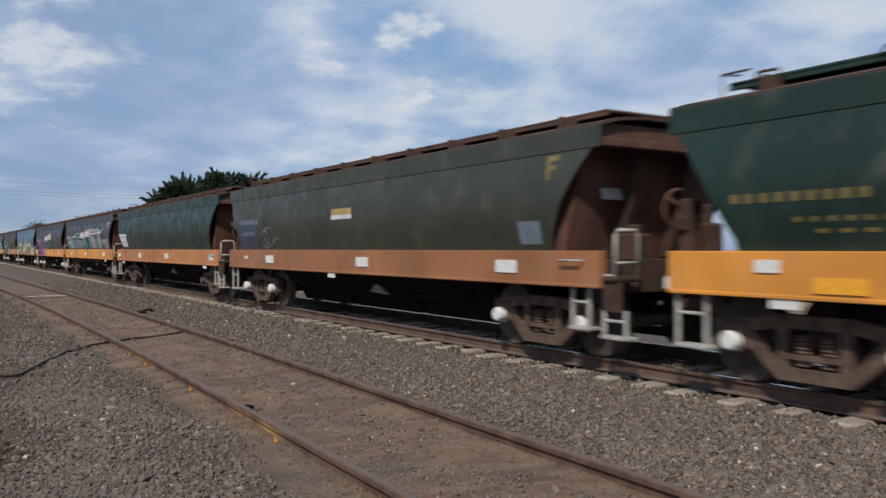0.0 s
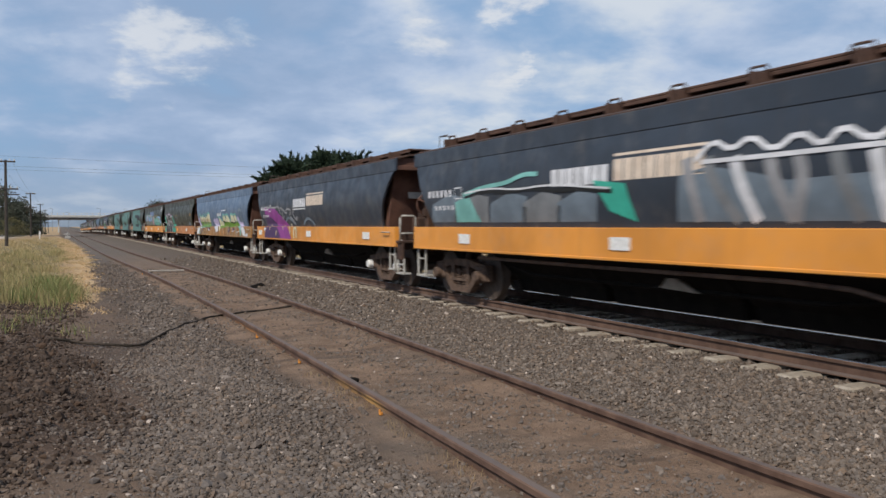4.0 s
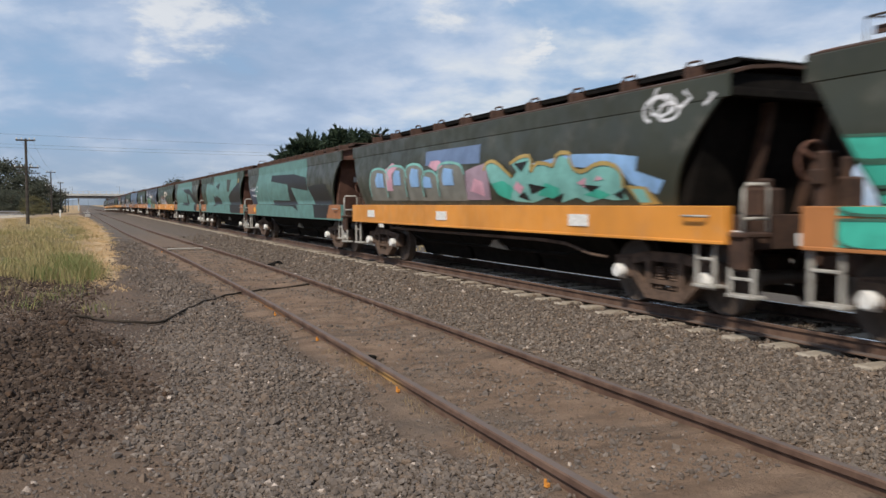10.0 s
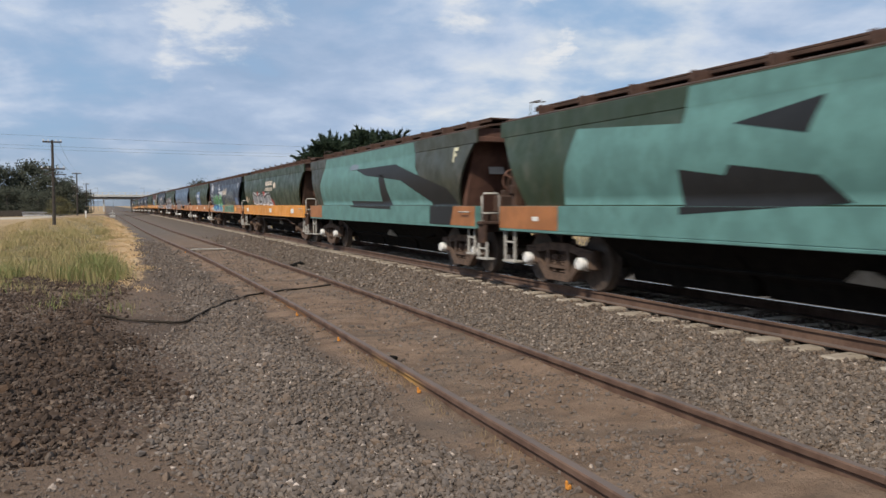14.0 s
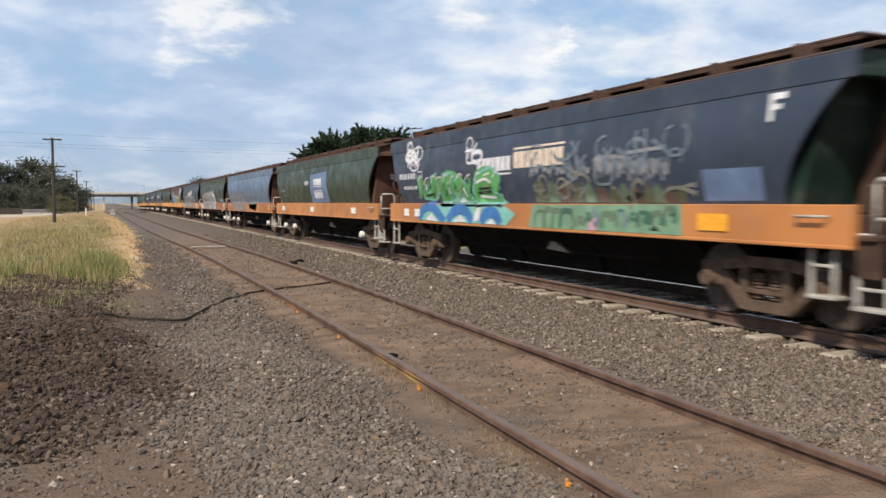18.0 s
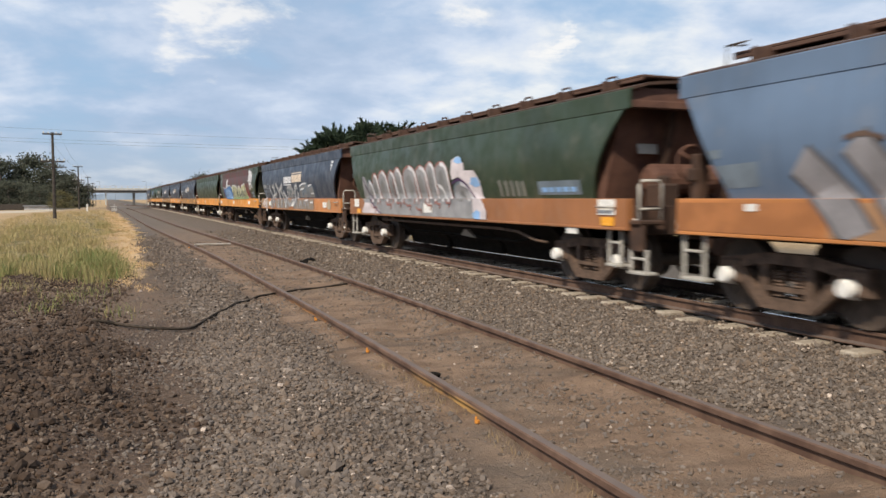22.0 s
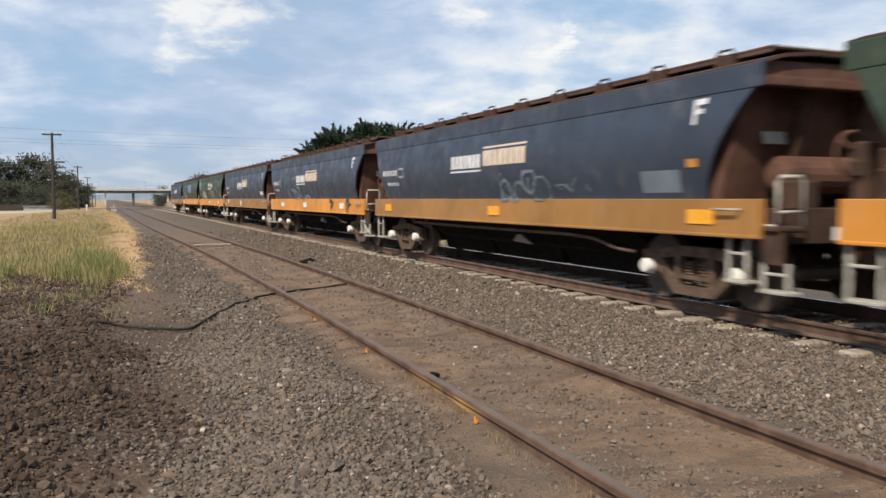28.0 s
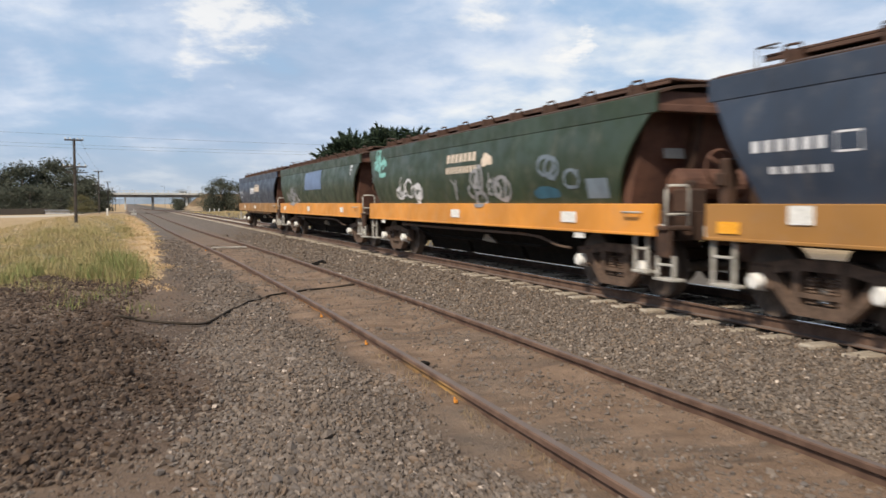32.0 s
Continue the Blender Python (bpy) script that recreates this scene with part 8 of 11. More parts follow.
    decal(s, [[(0.04, 1.29), (0.08, 1.41), (-0.04, 1.48), (-0.13, 1.33), (-0.12, 1.29)]], SPRAY["grey2"], 3, "graffiti_shadow")
    decal(s, [[(-0.76, 1.23), (-0.77, 1.52), (-0.96, 1.64), (-1.22, 1.68), (-1.49, 1.63), (-1.66, 1.48), (-1.73, 1.24)]], SPRAY["silver"], 1, "graffiti_letter")
    decal(s, ribbon(smooth([(-0.76, 1.23), (-0.77, 1.52), (-0.96, 1.64), (-1.22, 1.68), (-1.49, 1.63), (-1.66, 1.48), (-1.73, 1.24)], 2), 0.05), SPRAY["ghost"], 2, "graffiti_outline")
    decal(s, ribbon(smooth([(-1.18, 1.64), (-1.47, 1.6), (-1.62, 1.46), (-1.67, 1.29)]), 0.08), SPRAY["white"], 3, "graffiti_highlight")
    decal(s, [[(-1.09, 1.29), (-1.04, 1.45), (-1.22, 1.52), (-1.35, 1.38), (-1.34, 1.29)]], SPRAY["grey2"], 3, "graffiti_shadow")
    decal(s, ribbon(smooth([(4.72, 1.19), (4.54, 1.08), (4.14, 1.14), (4.32, 0.98)]), 0.04), SPRAY["rustred"], 3, "graffiti_stroke")
    decal(s, ribbon(smooth([(3.5, 1.27), (3.34, 1.16), (2.99, 1.22), (3.15, 1.07)]), 0.04), SPRAY["rustred"], 3, "graffiti_stroke")
    decal(s, ribbon(smooth([(2.72, 1.31), (2.57, 1.21), (2.26, 1.26), (2.4, 1.12)]), 0.04), SPRAY["rustred"], 3, "graffiti_stroke")
    decal(s, ribbon(smooth([(2.01, 1.25), (1.88, 1.15), (1.59, 1.21), (1.72, 1.07)]), 0.04), SPRAY["rustred"], 3, "graffiti_stroke")
    decal(s, ribbon(smooth([(1.3, 1.17), (1.18, 1.07), (0.92, 1.12), (1.03, 0.99)]), 0.04), SPRAY["rustred"], 3, "graffiti_stroke")
    decal(s, ribbon(smooth([(0.66, 1.26), (0.54, 1.17), (0.3, 1.22), (0.41, 1.09)]), 0.04), SPRAY["rustred"], 3, "graffiti_stroke")
    decal(s, ribbon(smooth([(0.12, 1.29), (0.01, 1.21), (-0.21, 1.25), (-0.11, 1.13)]), 0.04), SPRAY["rustred"], 3, "graffiti_stroke")
    decal(s, ribbon(smooth([(-0.43, 1.31), (-0.53, 1.23), (-0.73, 1.27), (-0.64, 1.16)]), 0.04), SPRAY["rustred"], 3, "graffiti_stroke")
    decal(s, [[(-0.75, 1.87), (-0.83, 2.12), (-1.13, 2.19), (-1.41, 2.03), (-1.45, 1.89), (-1.9, 1.88), (-2.12, 1.66), (-2.14, 1.38), (-2.43, 1.1), (-2.42, 0.92), (-1.88, 0.93), (-1.77, 1.33), (-1.53, 1.62), (-1.14, 1.77), (-0.79, 1.72)]], SPRAY["whitepink"], 3, "graffiti_cloud")
    decal(s, [[(-0.92, 2.08), (-1.05, 2.18), (-1.3, 2.15), (-1.36, 2.04), (-1.14, 2.03)]], SPRAY["sky"], 4, "graffiti")
    decal(s, [[(-1.67, 1.62), (-1.75, 1.75), (-2.03, 1.74), (-2.11, 1.59), (-1.91, 1.55)]], SPRAY["sky"], 4, "graffiti")
    decal(s, [[(-1.81, 1.04), (-1.99, 1.13), (-2.17, 1.08), (-2.14, 0.94), (-1.89, 0.94)]], SPRAY["sky"], 4, "graffiti")
    decal(s, ribbon(smooth([(-0.77, 1.64), (-1.14, 1.75), (-1.52, 1.6), (-1.76, 1.34)]), 0.05), SPRAY["purple"], 4, "graffiti_outline")
    decal(s, ribbon(smooth([(5.43, 1.92), (5.11, 1.55), (4.54, 1.17), (3.83, 0.94)]), 0.04), SPRAY["purple"], 4, "graffiti_outline")
    decal(s, [[(5.59, 0.91), (5.3, 1.24), (4.72, 1.21), (4, 1.04), (4, 0.94)]], SPRAY["whitepink"], 2, "graffiti_cloud")
    decal(s, ribbon(smooth([(-2.89, 1.66), (-2.94, 1.54), (-2.92, 1.38)]), 0.12), SPRAY["ghostolive"], 0, "graffiti_stroke")
    decal(s, ribbon(smooth([(-3.12, 1.65), (-3.17, 1.54), (-3.15, 1.38)]), 0.12), SPRAY["ghostolive"], 0, "graffiti_stroke")
    decal(s, ribbon(smooth([(-3.34, 1.65), (-3.39, 1.53), (-3.37, 1.38)]), 0.12), SPRAY["ghostolive"], 0, "graffiti_stroke")
    decal(s, ribbon(smooth([(-3.56, 1.64), (-3.6, 1.53), (-3.59, 1.38)]), 0.12), SPRAY["ghostolive"], 0, "graffiti_stroke")
    decal(s, ribbon(smooth([(-3.76, 1.63), (-3.8, 1.53), (-3.79, 1.38)]), 0.12), SPRAY["ghostolive"], 0, "graffiti_stroke")
    # navy with silver letters on the sill
    s, l = S[16]
    operator_mark(s)
    letter_f(s)
    decal(s, [blob(-5.45, 1.14, 0.5, 0.34, rnd, 2.0)], SPRAY["tan"], 0)
    sill_plates(l, [4.7, 0.1, -4.9])
    hang_plates(l, [5.6])
    decal(s, [[(4.66, 0.88), (4.66, 1.25), (2.54, 1.32), (-0.14, 1.31), (-0.62, 1.31), (-3.37, 1.32), (-3.39, 0.92), (-0.15, 0.92), (0.77, 0.91), (2.54, 0.9)]], SPRAY["greytan"], 0, "graffiti_cloud")
    decal(s, ribbon(smooth([(4.63, 1.88), (4.32, 1.47), (4.12, 0.91)]), 0.28), SPRAY["ghost"], 1, "graffiti_outline")
    decal(s, ribbon(smooth([(4.63, 1.88), (4.32, 1.47), (4.12, 0.91)]), 0.2), SPRAY["silver"], 2, "graffiti_letter")
    decal(s, ribbon(smooth([(4.68, 1.88), (4.37, 1.47), (4.17, 0.91)]), 0.035), SPRAY["white"], 3, "graffiti_highlight")
    decal(s, ribbon(smooth([(4, 1.8), (3.57, 1.85), (3.81, 1.46), (3.65, 0.99)]), 0.28), SPRAY["ghost"], 1, "graffiti_outline")
    decal(s, ribbon(smooth([(4, 1.8), (3.57, 1.85), (3.81, 1.46), (3.65, 0.99)]), 0.2), SPRAY["silver"], 2, "graffiti_letter")
    decal(s, ribbon(smooth([(4.05, 1.81), (3.61, 1.85), (3.86, 1.46), (3.7, 0.99)]), 0.035), SPRAY["white"], 3, "graffiti_highlight")
    decal(s, ribbon(smooth([(4.24, 1.4), (3.24, 1.56)]), 0.22), SPRAY["ghost"], 1, "graffiti_outline")
    decal(s, ribbon(smooth([(4.24, 1.4), (3.24, 1.56)]), 0.14), SPRAY["silver"], 2, "graffiti_letter")
    decal(s, ribbon(smooth([(4.29, 1.4), (3.28, 1.56)]), 0.035), SPRAY["white"], 3, "graffiti_highlight")
    decal(s, ribbon(smooth([(3.21, 1.97), (2.68, 1.61), (2.81, 1.2), (2.75, 0.94)]), 0.28), SPRAY["ghost"], 1, "graffiti_outline")
    decal(s, ribbon(smooth([(3.21, 1.97), (2.68, 1.61), (2.81, 1.2), (2.75, 0.94)]), 0.2), SPRAY["silver"], 2, "graffiti_letter")
    decal(s, ribbon(smooth([(3.26, 1.97), (2.72, 1.61), (2.85, 1.2), (2.79, 0.93)]), 0.035), SPRAY["white"], 3, "graffiti_highlight")
    decal(s, ribbon(smooth([(2.65, 1.63), (2.03, 1.8), (1.91, 1.96)]), 0.26), SPRAY["ghost"], 1, "graffiti_outline")
    decal(s, ribbon(smooth([(2.65, 1.63), (2.03, 1.8), (1.91, 1.96)]), 0.18), SPRAY["silver"], 2, "graffiti_letter")
    decal(s, ribbon(smooth([(2.69, 1.63), (2.07, 1.8), (1.95, 1.96)]), 0.035), SPRAY["white"], 3, "graffiti_highlight")
    decal(s, ribbon(smooth([(2.28, 1.64), (2.03, 1.39), (2.09, 0.98)]), 0.26), SPRAY["ghost"], 1, "graffiti_outline")
    decal(s, ribbon(smooth([(2.28, 1.64), (2.03, 1.39), (2.09, 0.98)]), 0.18), SPRAY["silver"], 2, "graffiti_letter")
    decal(s, ribbon(smooth([(2.32, 1.64), (2.07, 1.39), (2.12, 0.98)]), 0.035), SPRAY["white"], 3, "graffiti_highlight")
    decal(s, ribbon(smooth([(1.88, 1.58), (1.41, 1.39), (1.29, 0.93)]), 0.28), SPRAY["ghost"], 1, "graffiti_outline")
    decal(s, ribbon(smooth([(1.88, 1.58), (1.41, 1.39), (1.29, 0.93)]), 0.2), SPRAY["silver"], 2, "graffiti_letter")
    decal(s, ribbon(smooth([(1.92, 1.58), (1.45, 1.39), (1.32, 0.93)]), 0.035), SPRAY["white"], 3, "graffiti_highlight")
    decal(s, ribbon(smooth([(1.29, 0.93), (1.08, 1.39), (1, 1.64)]), 0.24), SPRAY["ghost"], 1, "graffiti_outline")
    decal(s, ribbon(smooth([(1.29, 0.93), (1.08, 1.39), (1, 1.64)]), 0.16), SPRAY["silver"], 2, "graffiti_letter")
    decal(s, ribbon(smooth([(1.32, 0.93), (1.11, 1.39), (1.03, 1.64)]), 0.035), SPRAY["white"], 3, "graffiti_highlight")
    decal(s, ribbon(smooth([(-0.1, 1.23), (-0.27, 1.54), (-0.52, 1.78), (-0.77, 1.85), (-0.73, 1.68)]), 0.26), SPRAY["ghost"], 1, "graffiti_outline")
    decal(s, ribbon(smooth([(-0.1, 1.23), (-0.27, 1.54), (-0.52, 1.78), (-0.77, 1.85), (-0.73, 1.68)]), 0.18), SPRAY["silver"], 2, "graffiti_letter")
    decal(s, ribbon(smooth([(-0.07, 1.23), (-0.24, 1.54), (-0.5, 1.78), (-0.74, 1.85), (-0.71, 1.68)]), 0.035), SPRAY["white"], 3, "graffiti_highlight")
    decal(s, ribbon(smooth([(-0.14, 1.08), (-0.7, 1.38), (-0.85, 1.57)]), 0.28), SPRAY["ghost"], 1, "graffiti_outline")
    decal(s, ribbon(smooth([(-0.14, 1.08), (-0.7, 1.38), (-0.85, 1.57)]), 0.2), SPRAY["silver"], 2, "graffiti_letter")
    decal(s, ribbon(smooth([(-0.12, 1.08), (-0.67, 1.38), (-0.83, 1.57)]), 0.035), SPRAY["white"], 3, "graffiti_highlight")
    decal(s, [[(1.04, 1.44), (1.02, 1.77), (0.79, 1.87), (0.29, 1.86), (-0.09, 1.7), (-0.13, 1.55), (0.23, 1.38), (0.78, 1.36)]], SPRAY["silver"], 1, "graffiti_letter")
    decal(s, [[(0.93, 1.67), (0.83, 1.74), (0.66, 1.69), (0.68, 1.6), (0.85, 1.6)]], SPRAY["petrolgrey"], 2, "graffiti_shadow")
    decal(s, [[(0.52, 1.61), (0.42, 1.69), (0.27, 1.64), (0.28, 1.55), (0.44, 1.55)]], SPRAY["petrolgrey"], 2, "graffiti_shadow")
    decal(s, [[(0.72, 1.47), (0.62, 1.55), (0.46, 1.5), (0.48, 1.4), (0.64, 1.4)]], SPRAY["petrolgrey"], 2, "graffiti_shadow")
    decal(s, [[(0.3, 1.47), (0.21, 1.54), (0.06, 1.5), (0.07, 1.4), (0.22, 1.4)]], SPRAY["petrolgrey"], 2, "graffiti_shadow")
    decal(s, ribbon(smooth([(0.94, 1.25), (0.57, 1.07), (0.16, 1.17), (-0.02, 1.36)]), 0.16), SPRAY["silver"], 2, "graffiti_letter")
    decal(s, [[(-1.02, 1.38), (-1.16, 1.73), (-1.6, 1.84), (-2.37, 1.87), (-2.57, 1.79), (-2.07, 1.66), (-1.6, 1.61), (-1.47, 1.38)]], SPRAY["grey2"], 1, "graffiti_letter")
    decal(s, ribbon(smooth([(-1.02, 1.38), (-1.16, 1.73), (-1.6, 1.84), (-2.37, 1.87), (-2.57, 1.79), (-2.07, 1.66), (-1.6, 1.61), (-1.47, 1.38)], 2), 0.1), SPRAY["ghost"], 2, "graffiti_outline")
    decal(s, [[(-1.54, 1.38), (-1.94, 1.6), (-2.32, 1.64), (-2.45, 1.38)]], SPRAY["grey2"], 1, "graffiti_letter")
    decal(s, ribbon(smooth([(-1.54, 1.38), (-1.94, 1.6), (-2.32, 1.64), (-2.45, 1.38)]), 0.1), SPRAY["ghost"], 2, "graffiti_outline")
    decal(s, [[(-2.62, 1.38), (-2.61, 1.73), (-3.11, 1.81), (-3.34, 1.7), (-3.35, 1.38)]], SPRAY["grey2"], 1, "graffiti_letter")
    decal(s, ribbon(smooth([(-2.62, 1.38), (-2.61, 1.73), (-3.11, 1.81), (-3.34, 1.7), (-3.35, 1.38)]), 0.1), SPRAY["ghost"], 2, "graffiti_outline")
    decal(s, [[(-2.08, 1.38), (-2.25, 1.81), (-2.61, 1.77), (-2.58, 1.38)]], SPRAY["grey2"], 1, "graffiti_letter")
    decal(s, ribbon(smooth([(-2.08, 1.38), (-2.25, 1.81), (-2.61, 1.77), (-2.58, 1.38)]), 0.1), SPRAY["ghost"], 2, "graffiti_outline")
    decal(s, ribbon(smooth([(-1.2, 1.78), (-1.73, 1.87), (-2.37, 1.87)]), 0.05), SPRAY["white"], 3, "graffiti_highlight")
    decal(s, ribbon(smooth([(-2.61, 1.77), (-3.13, 1.82)]), 0.05), SPRAY["white"], 3, "graffiti_highlight")
    decal(s, ribbon(smooth([(-1.31, 1.66), (-1.94, 1.7)]), 0.05), SPRAY["white"], 3, "graffiti_highlight")
    decal(s, ribbon(smooth([(-2.9, 1.51), (-3.32, 1.52)]), 0.05), SPRAY["white"], 3, "graffiti_highlight")
    decal(s, ribbon(smooth([(-2.91, 1.2), (-3.33, 1.21)]), 0.05), SPRAY["white"], 3, "graffiti_highlight")
    decal(s, ribbon(smooth([(-2.08, 1.27), (-2.63, 1.3)]), 0.05), SPRAY["white"], 3, "graffiti_highlight")
    decal(s, ribbon(smooth([(-0.7, 1.24), (-0.95, 0.95)]), 0.12), SPRAY["silver"], 2, "graffiti_letter")
    decal(s, ribbon(smooth([(-1.1, 0.98), (-1.4, 1.29), (-1.62, 1)]), 0.12), SPRAY["silver"], 2, "graffiti_letter")
    decal(s, ribbon(smooth([(-1.76, 0.98), (-1.95, 1.27), (-2.28, 1.04)]), 0.12), SPRAY["silver"], 2, "graffiti_letter")
    decal(s, ribbon(smooth([(-2.45, 1.26), (-2.69, 0.97)]), 0.12), SPRAY["silver"], 2, "graffiti_letter")
    decal(s, [[(6.89, 0.92), (6.8, 1.3), (5.02, 1.31), (4.92, 0.99)]], SPRAY["dustorange"], 0, "painted_panel")
    scribble(s, 6.55, 5.1, 1.0, 1.24, 12, "whitepink", 161, 0.06, 1)
    scribble(s, 6.6, 5.0, 0.98, 1.22, 7, "tan", 162, 0.07, 1)
    decal(s, [[(4, 0.88), (3.92, 1.12), (3.38, 1.16), (3.31, 0.89)]], SPRAY["rustorange"], 1, "graffiti_fleck")
    decal(s, [[(0.77, 0.91), (0.67, 1.03), (-0.1, 1.08), (-0.15, 0.92)]], SPRAY["rustorange"], 1, "graffiti_fleck")
    decal(s, bars(6.22, 5.36, 1.79, 1.92, 6, 0.3), SPRAY["chalk"], 0, "road_number")
    decal(s, ribbon([(5.27, 1.77), (4.82, 1.77), (4.82, 1.96), (5.27, 1.96)], 0.03, True), SPRAY["ghost"], 0, "number_frame")
    decal(s, bars(6.2, 5.3, 1.60, 1.70, 6, 0.3), SPRAY["ghost"], 0, "load_data")
    decal(s, bars(5.15, 4.7, 1.60, 1.68, 3, 0.3), SPRAY["ghost"], 0, "load_data")
    scribble(s, 5.9, 5.0, 1.40, 1.54, 5, "ghost", 163, 0.05, 0)
    # maroon and green
    s, l = S[17]
    decal(s, [[(5.5, 2.8), (5.25, 2.0), (5.0, 1.36), (-5.2, 1.36), (-4.9, 1.6), (-4.5, 2.0), (-4.2, 2.4), (-3.9, 2.8)]], PATCHY, 0, "painted_panel")
    sill_plates(l, [6.2, 1.0, -4.3])
    decal(s, [[(4.53, 1.37), (4.89, 1.97), (4.53, 1.99), (4.03, 1.86), (3.24, 2.09), (2.81, 2.02), (2.39, 2.11), (1.87, 1.96), (1.42, 1.91), (1.38, 1.3), (3.7, 1.32)]], SPRAY["blue"], 2, "graffiti_letter")
    decal(s, [[(4.18, 1.41), (4.08, 1.73), (3.24, 1.89), (2.59, 1.84), (1.99, 1.78), (1.6, 1.34)]], SPRAY["sky"], 3, "graffiti_letter")
    decal(s, [[(1.42, 1.3), (1.49, 2.02), (0.88, 2.07), (0.22, 2.03), (-0.4, 1.96), (-0.69, 1.8), (-1.11, 2), (-1.53, 1.94), (-1.76, 1.78), (-2.18, 2.01), (-2.69, 2.03), (-3.13, 2.1), (-3.33, 1.93), (-3.63, 1.65), (-3.95, 1.32)]], SPRAY["paleyellow"], 2, "graffiti_letter")
    decal(s, [[(1.42, 1.3), (0.21, 1.47), (-1.25, 1.39), (-2.47, 1.51), (-3.71, 1.45), (-3.95, 1.32)]], SPRAY["leaf"], 3, "graffiti_letter")
    decal(s, ribbon(smooth([(1.49, 1.97), (0.88, 2.08), (0.19, 2.04), (-0.43, 1.96), (-0.69, 1.81), (-1.11, 2.01), (-1.53, 1.96), (-1.78, 1.79), (-2.18, 2.02), (-2.71, 2.04), (-3.15, 2.11)], 2), 0.05), SPRAY["white"], 4, "graffiti_outline")
    decal(s, ribbon(smooth([(4.89, 1.99), (4.03, 1.88), (3.24, 2.11), (2.76, 2.03), (2.35, 2.13), (1.42, 1.91)]), 0.04), SPRAY["white"], 4, "graffiti_outline")
    decal(s, ribbon(smooth([(1.09, 1.4), (0.95, 1.76), (0.54, 1.94)]), 0.07), SPRAY["navy"], 4, "graffiti_shadow")
    decal(s, ribbon(smooth([(0.46, 1.31), (0.58, 1.68), (0.22, 1.98)]), 0.07), SPRAY["navy"], 4, "graffiti_shadow")
    decal(s, ribbon(smooth([(-0.02, 1.8), (-0.4, 1.84), (-0.28, 1.4)]), 0.07), SPRAY["navy"], 4, "graffiti_shadow")
    decal(s, ribbon(smooth([(-0.7, 1.39), (-0.62, 1.66), (-0.86, 1.78)]), 0.07), SPRAY["navy"], 4, "graffiti_shadow")
    decal(s, ribbon(smooth([(-1.11, 1.49), (-1.46, 1.47), (-1.4, 1.76)]), 0.07), SPRAY["navy"], 4, "graffiti_shadow")
    decal(s, ribbon(smooth([(-1.83, 1.39), (-2.06, 1.66), (-2.47, 1.71), (-2.36, 1.39)]), 0.07), SPRAY["navy"], 4, "graffiti_shadow")
    decal(s, ribbon(smooth([(-2.75, 1.76), (-2.61, 1.56), (-2.91, 1.6), (-2.86, 1.33)]), 0.07), SPRAY["navy"], 4, "graffiti_shadow")
    decal(s, ribbon(smooth([(-3.11, 2.05), (-3.21, 1.77), (-2.8, 1.67)]), 0.07), SPRAY["navy"], 4, "graffiti_shadow")
    decal(s, ribbon(smooth([(3.94, 1.82), (3.47, 1.36)]), 0.07), SPRAY["navy"], 4, "graffiti_shadow")
    decal(s, ribbon(smooth([(3.02, 1.96), (2.59, 1.36)]), 0.07), SPRAY["navy"], 4, "graffiti_shadow")
    decal(s, ribbon(smooth([(2.19, 2), (1.99, 1.7), (1.51, 1.4)]), 0.07), SPRAY["navy"], 4, "graffiti_shadow")
    decal(s, [[(-3.17, 2.12), (-3.51, 1.97), (-3.93, 1.65), (-4.38, 1.31), (-3.91, 1.31), (-3.56, 1.76)]], SPRAY["darkred"], 1, "graffiti_outline")
    decal(s, [[(3.79, 1.95), (3.7, 2.4), (3.24, 2.45), (3.24, 2.13), (3.38, 1.92)]], SPRAY["white"], 2, "graffiti_stroke")
    decal(s, [[(-4.15, 2.49), (-4.39, 2.72), (-4.71, 2.7), (-4.95, 2.51), (-5.24, 2.57), (-5.37, 2.38), (-5.28, 2.16), (-4.99, 2.09), (-4.88, 2.24), (-4.56, 2.12), (-4.31, 2.18), (-4.39, 2.32), (-4.07, 2.35)]], SPRAY["chalk"], 1, "graffiti_cloud")
    decal(s, ribbon(smooth([(-4.18, 2.59), (-4.47, 2.76), (-4.63, 2.5), (-5.02, 2.67), (-5.17, 2.49)]), 0.09), SPRAY["white"], 2, "graffiti_stroke")
    decal(s, ribbon(smooth([(-4.14, 2.19), (-4.48, 2.37), (-4.88, 2.1), (-5.31, 2.43)]), 0.09), SPRAY["white"], 2, "graffiti_stroke")
    decal(s, ribbon(smooth([(-5.03, 2.09), (-5.25, 1.94), (-5.5, 1.88)]), 0.09), SPRAY["white"], 2, "graffiti_stroke")
    decal(s, ribbon(smooth([(-4.66, 2.04), (-5.2, 2)]), 0.03), SPRAY["tan"], 2, "load_data")
    decal(s, ribbon(smooth([(-4.66, 1.98), (-5.2, 1.94)]), 0.03), SPRAY["tan"], 2, "load_data")
    decal(s, ribbon(smooth([(-4.66, 1.91), (-5.2, 1.88)]), 0.03), SPRAY["tan"], 2, "load_data")
    decal(s, ribbon(smooth([(-4.67, 1.85), (-5.2, 1.82)]), 0.03), SPRAY["tan"], 2, "load_data")
    decal(s, ribbon(smooth([(-4.67, 1.79), (-5.2, 1.76)]), 0.03), SPRAY["tan"], 2, "load_data")
    decal(s, ribbon(smooth([(-3.69, 2.09), (-4.32, 2.05)]), 0.022), SPRAY["brown"], 2, "load_data")
    decal(s, ribbon(smooth([(-3.69, 2.03), (-4.32, 1.98)]), 0.022), SPRAY["brown"], 2, "load_data")
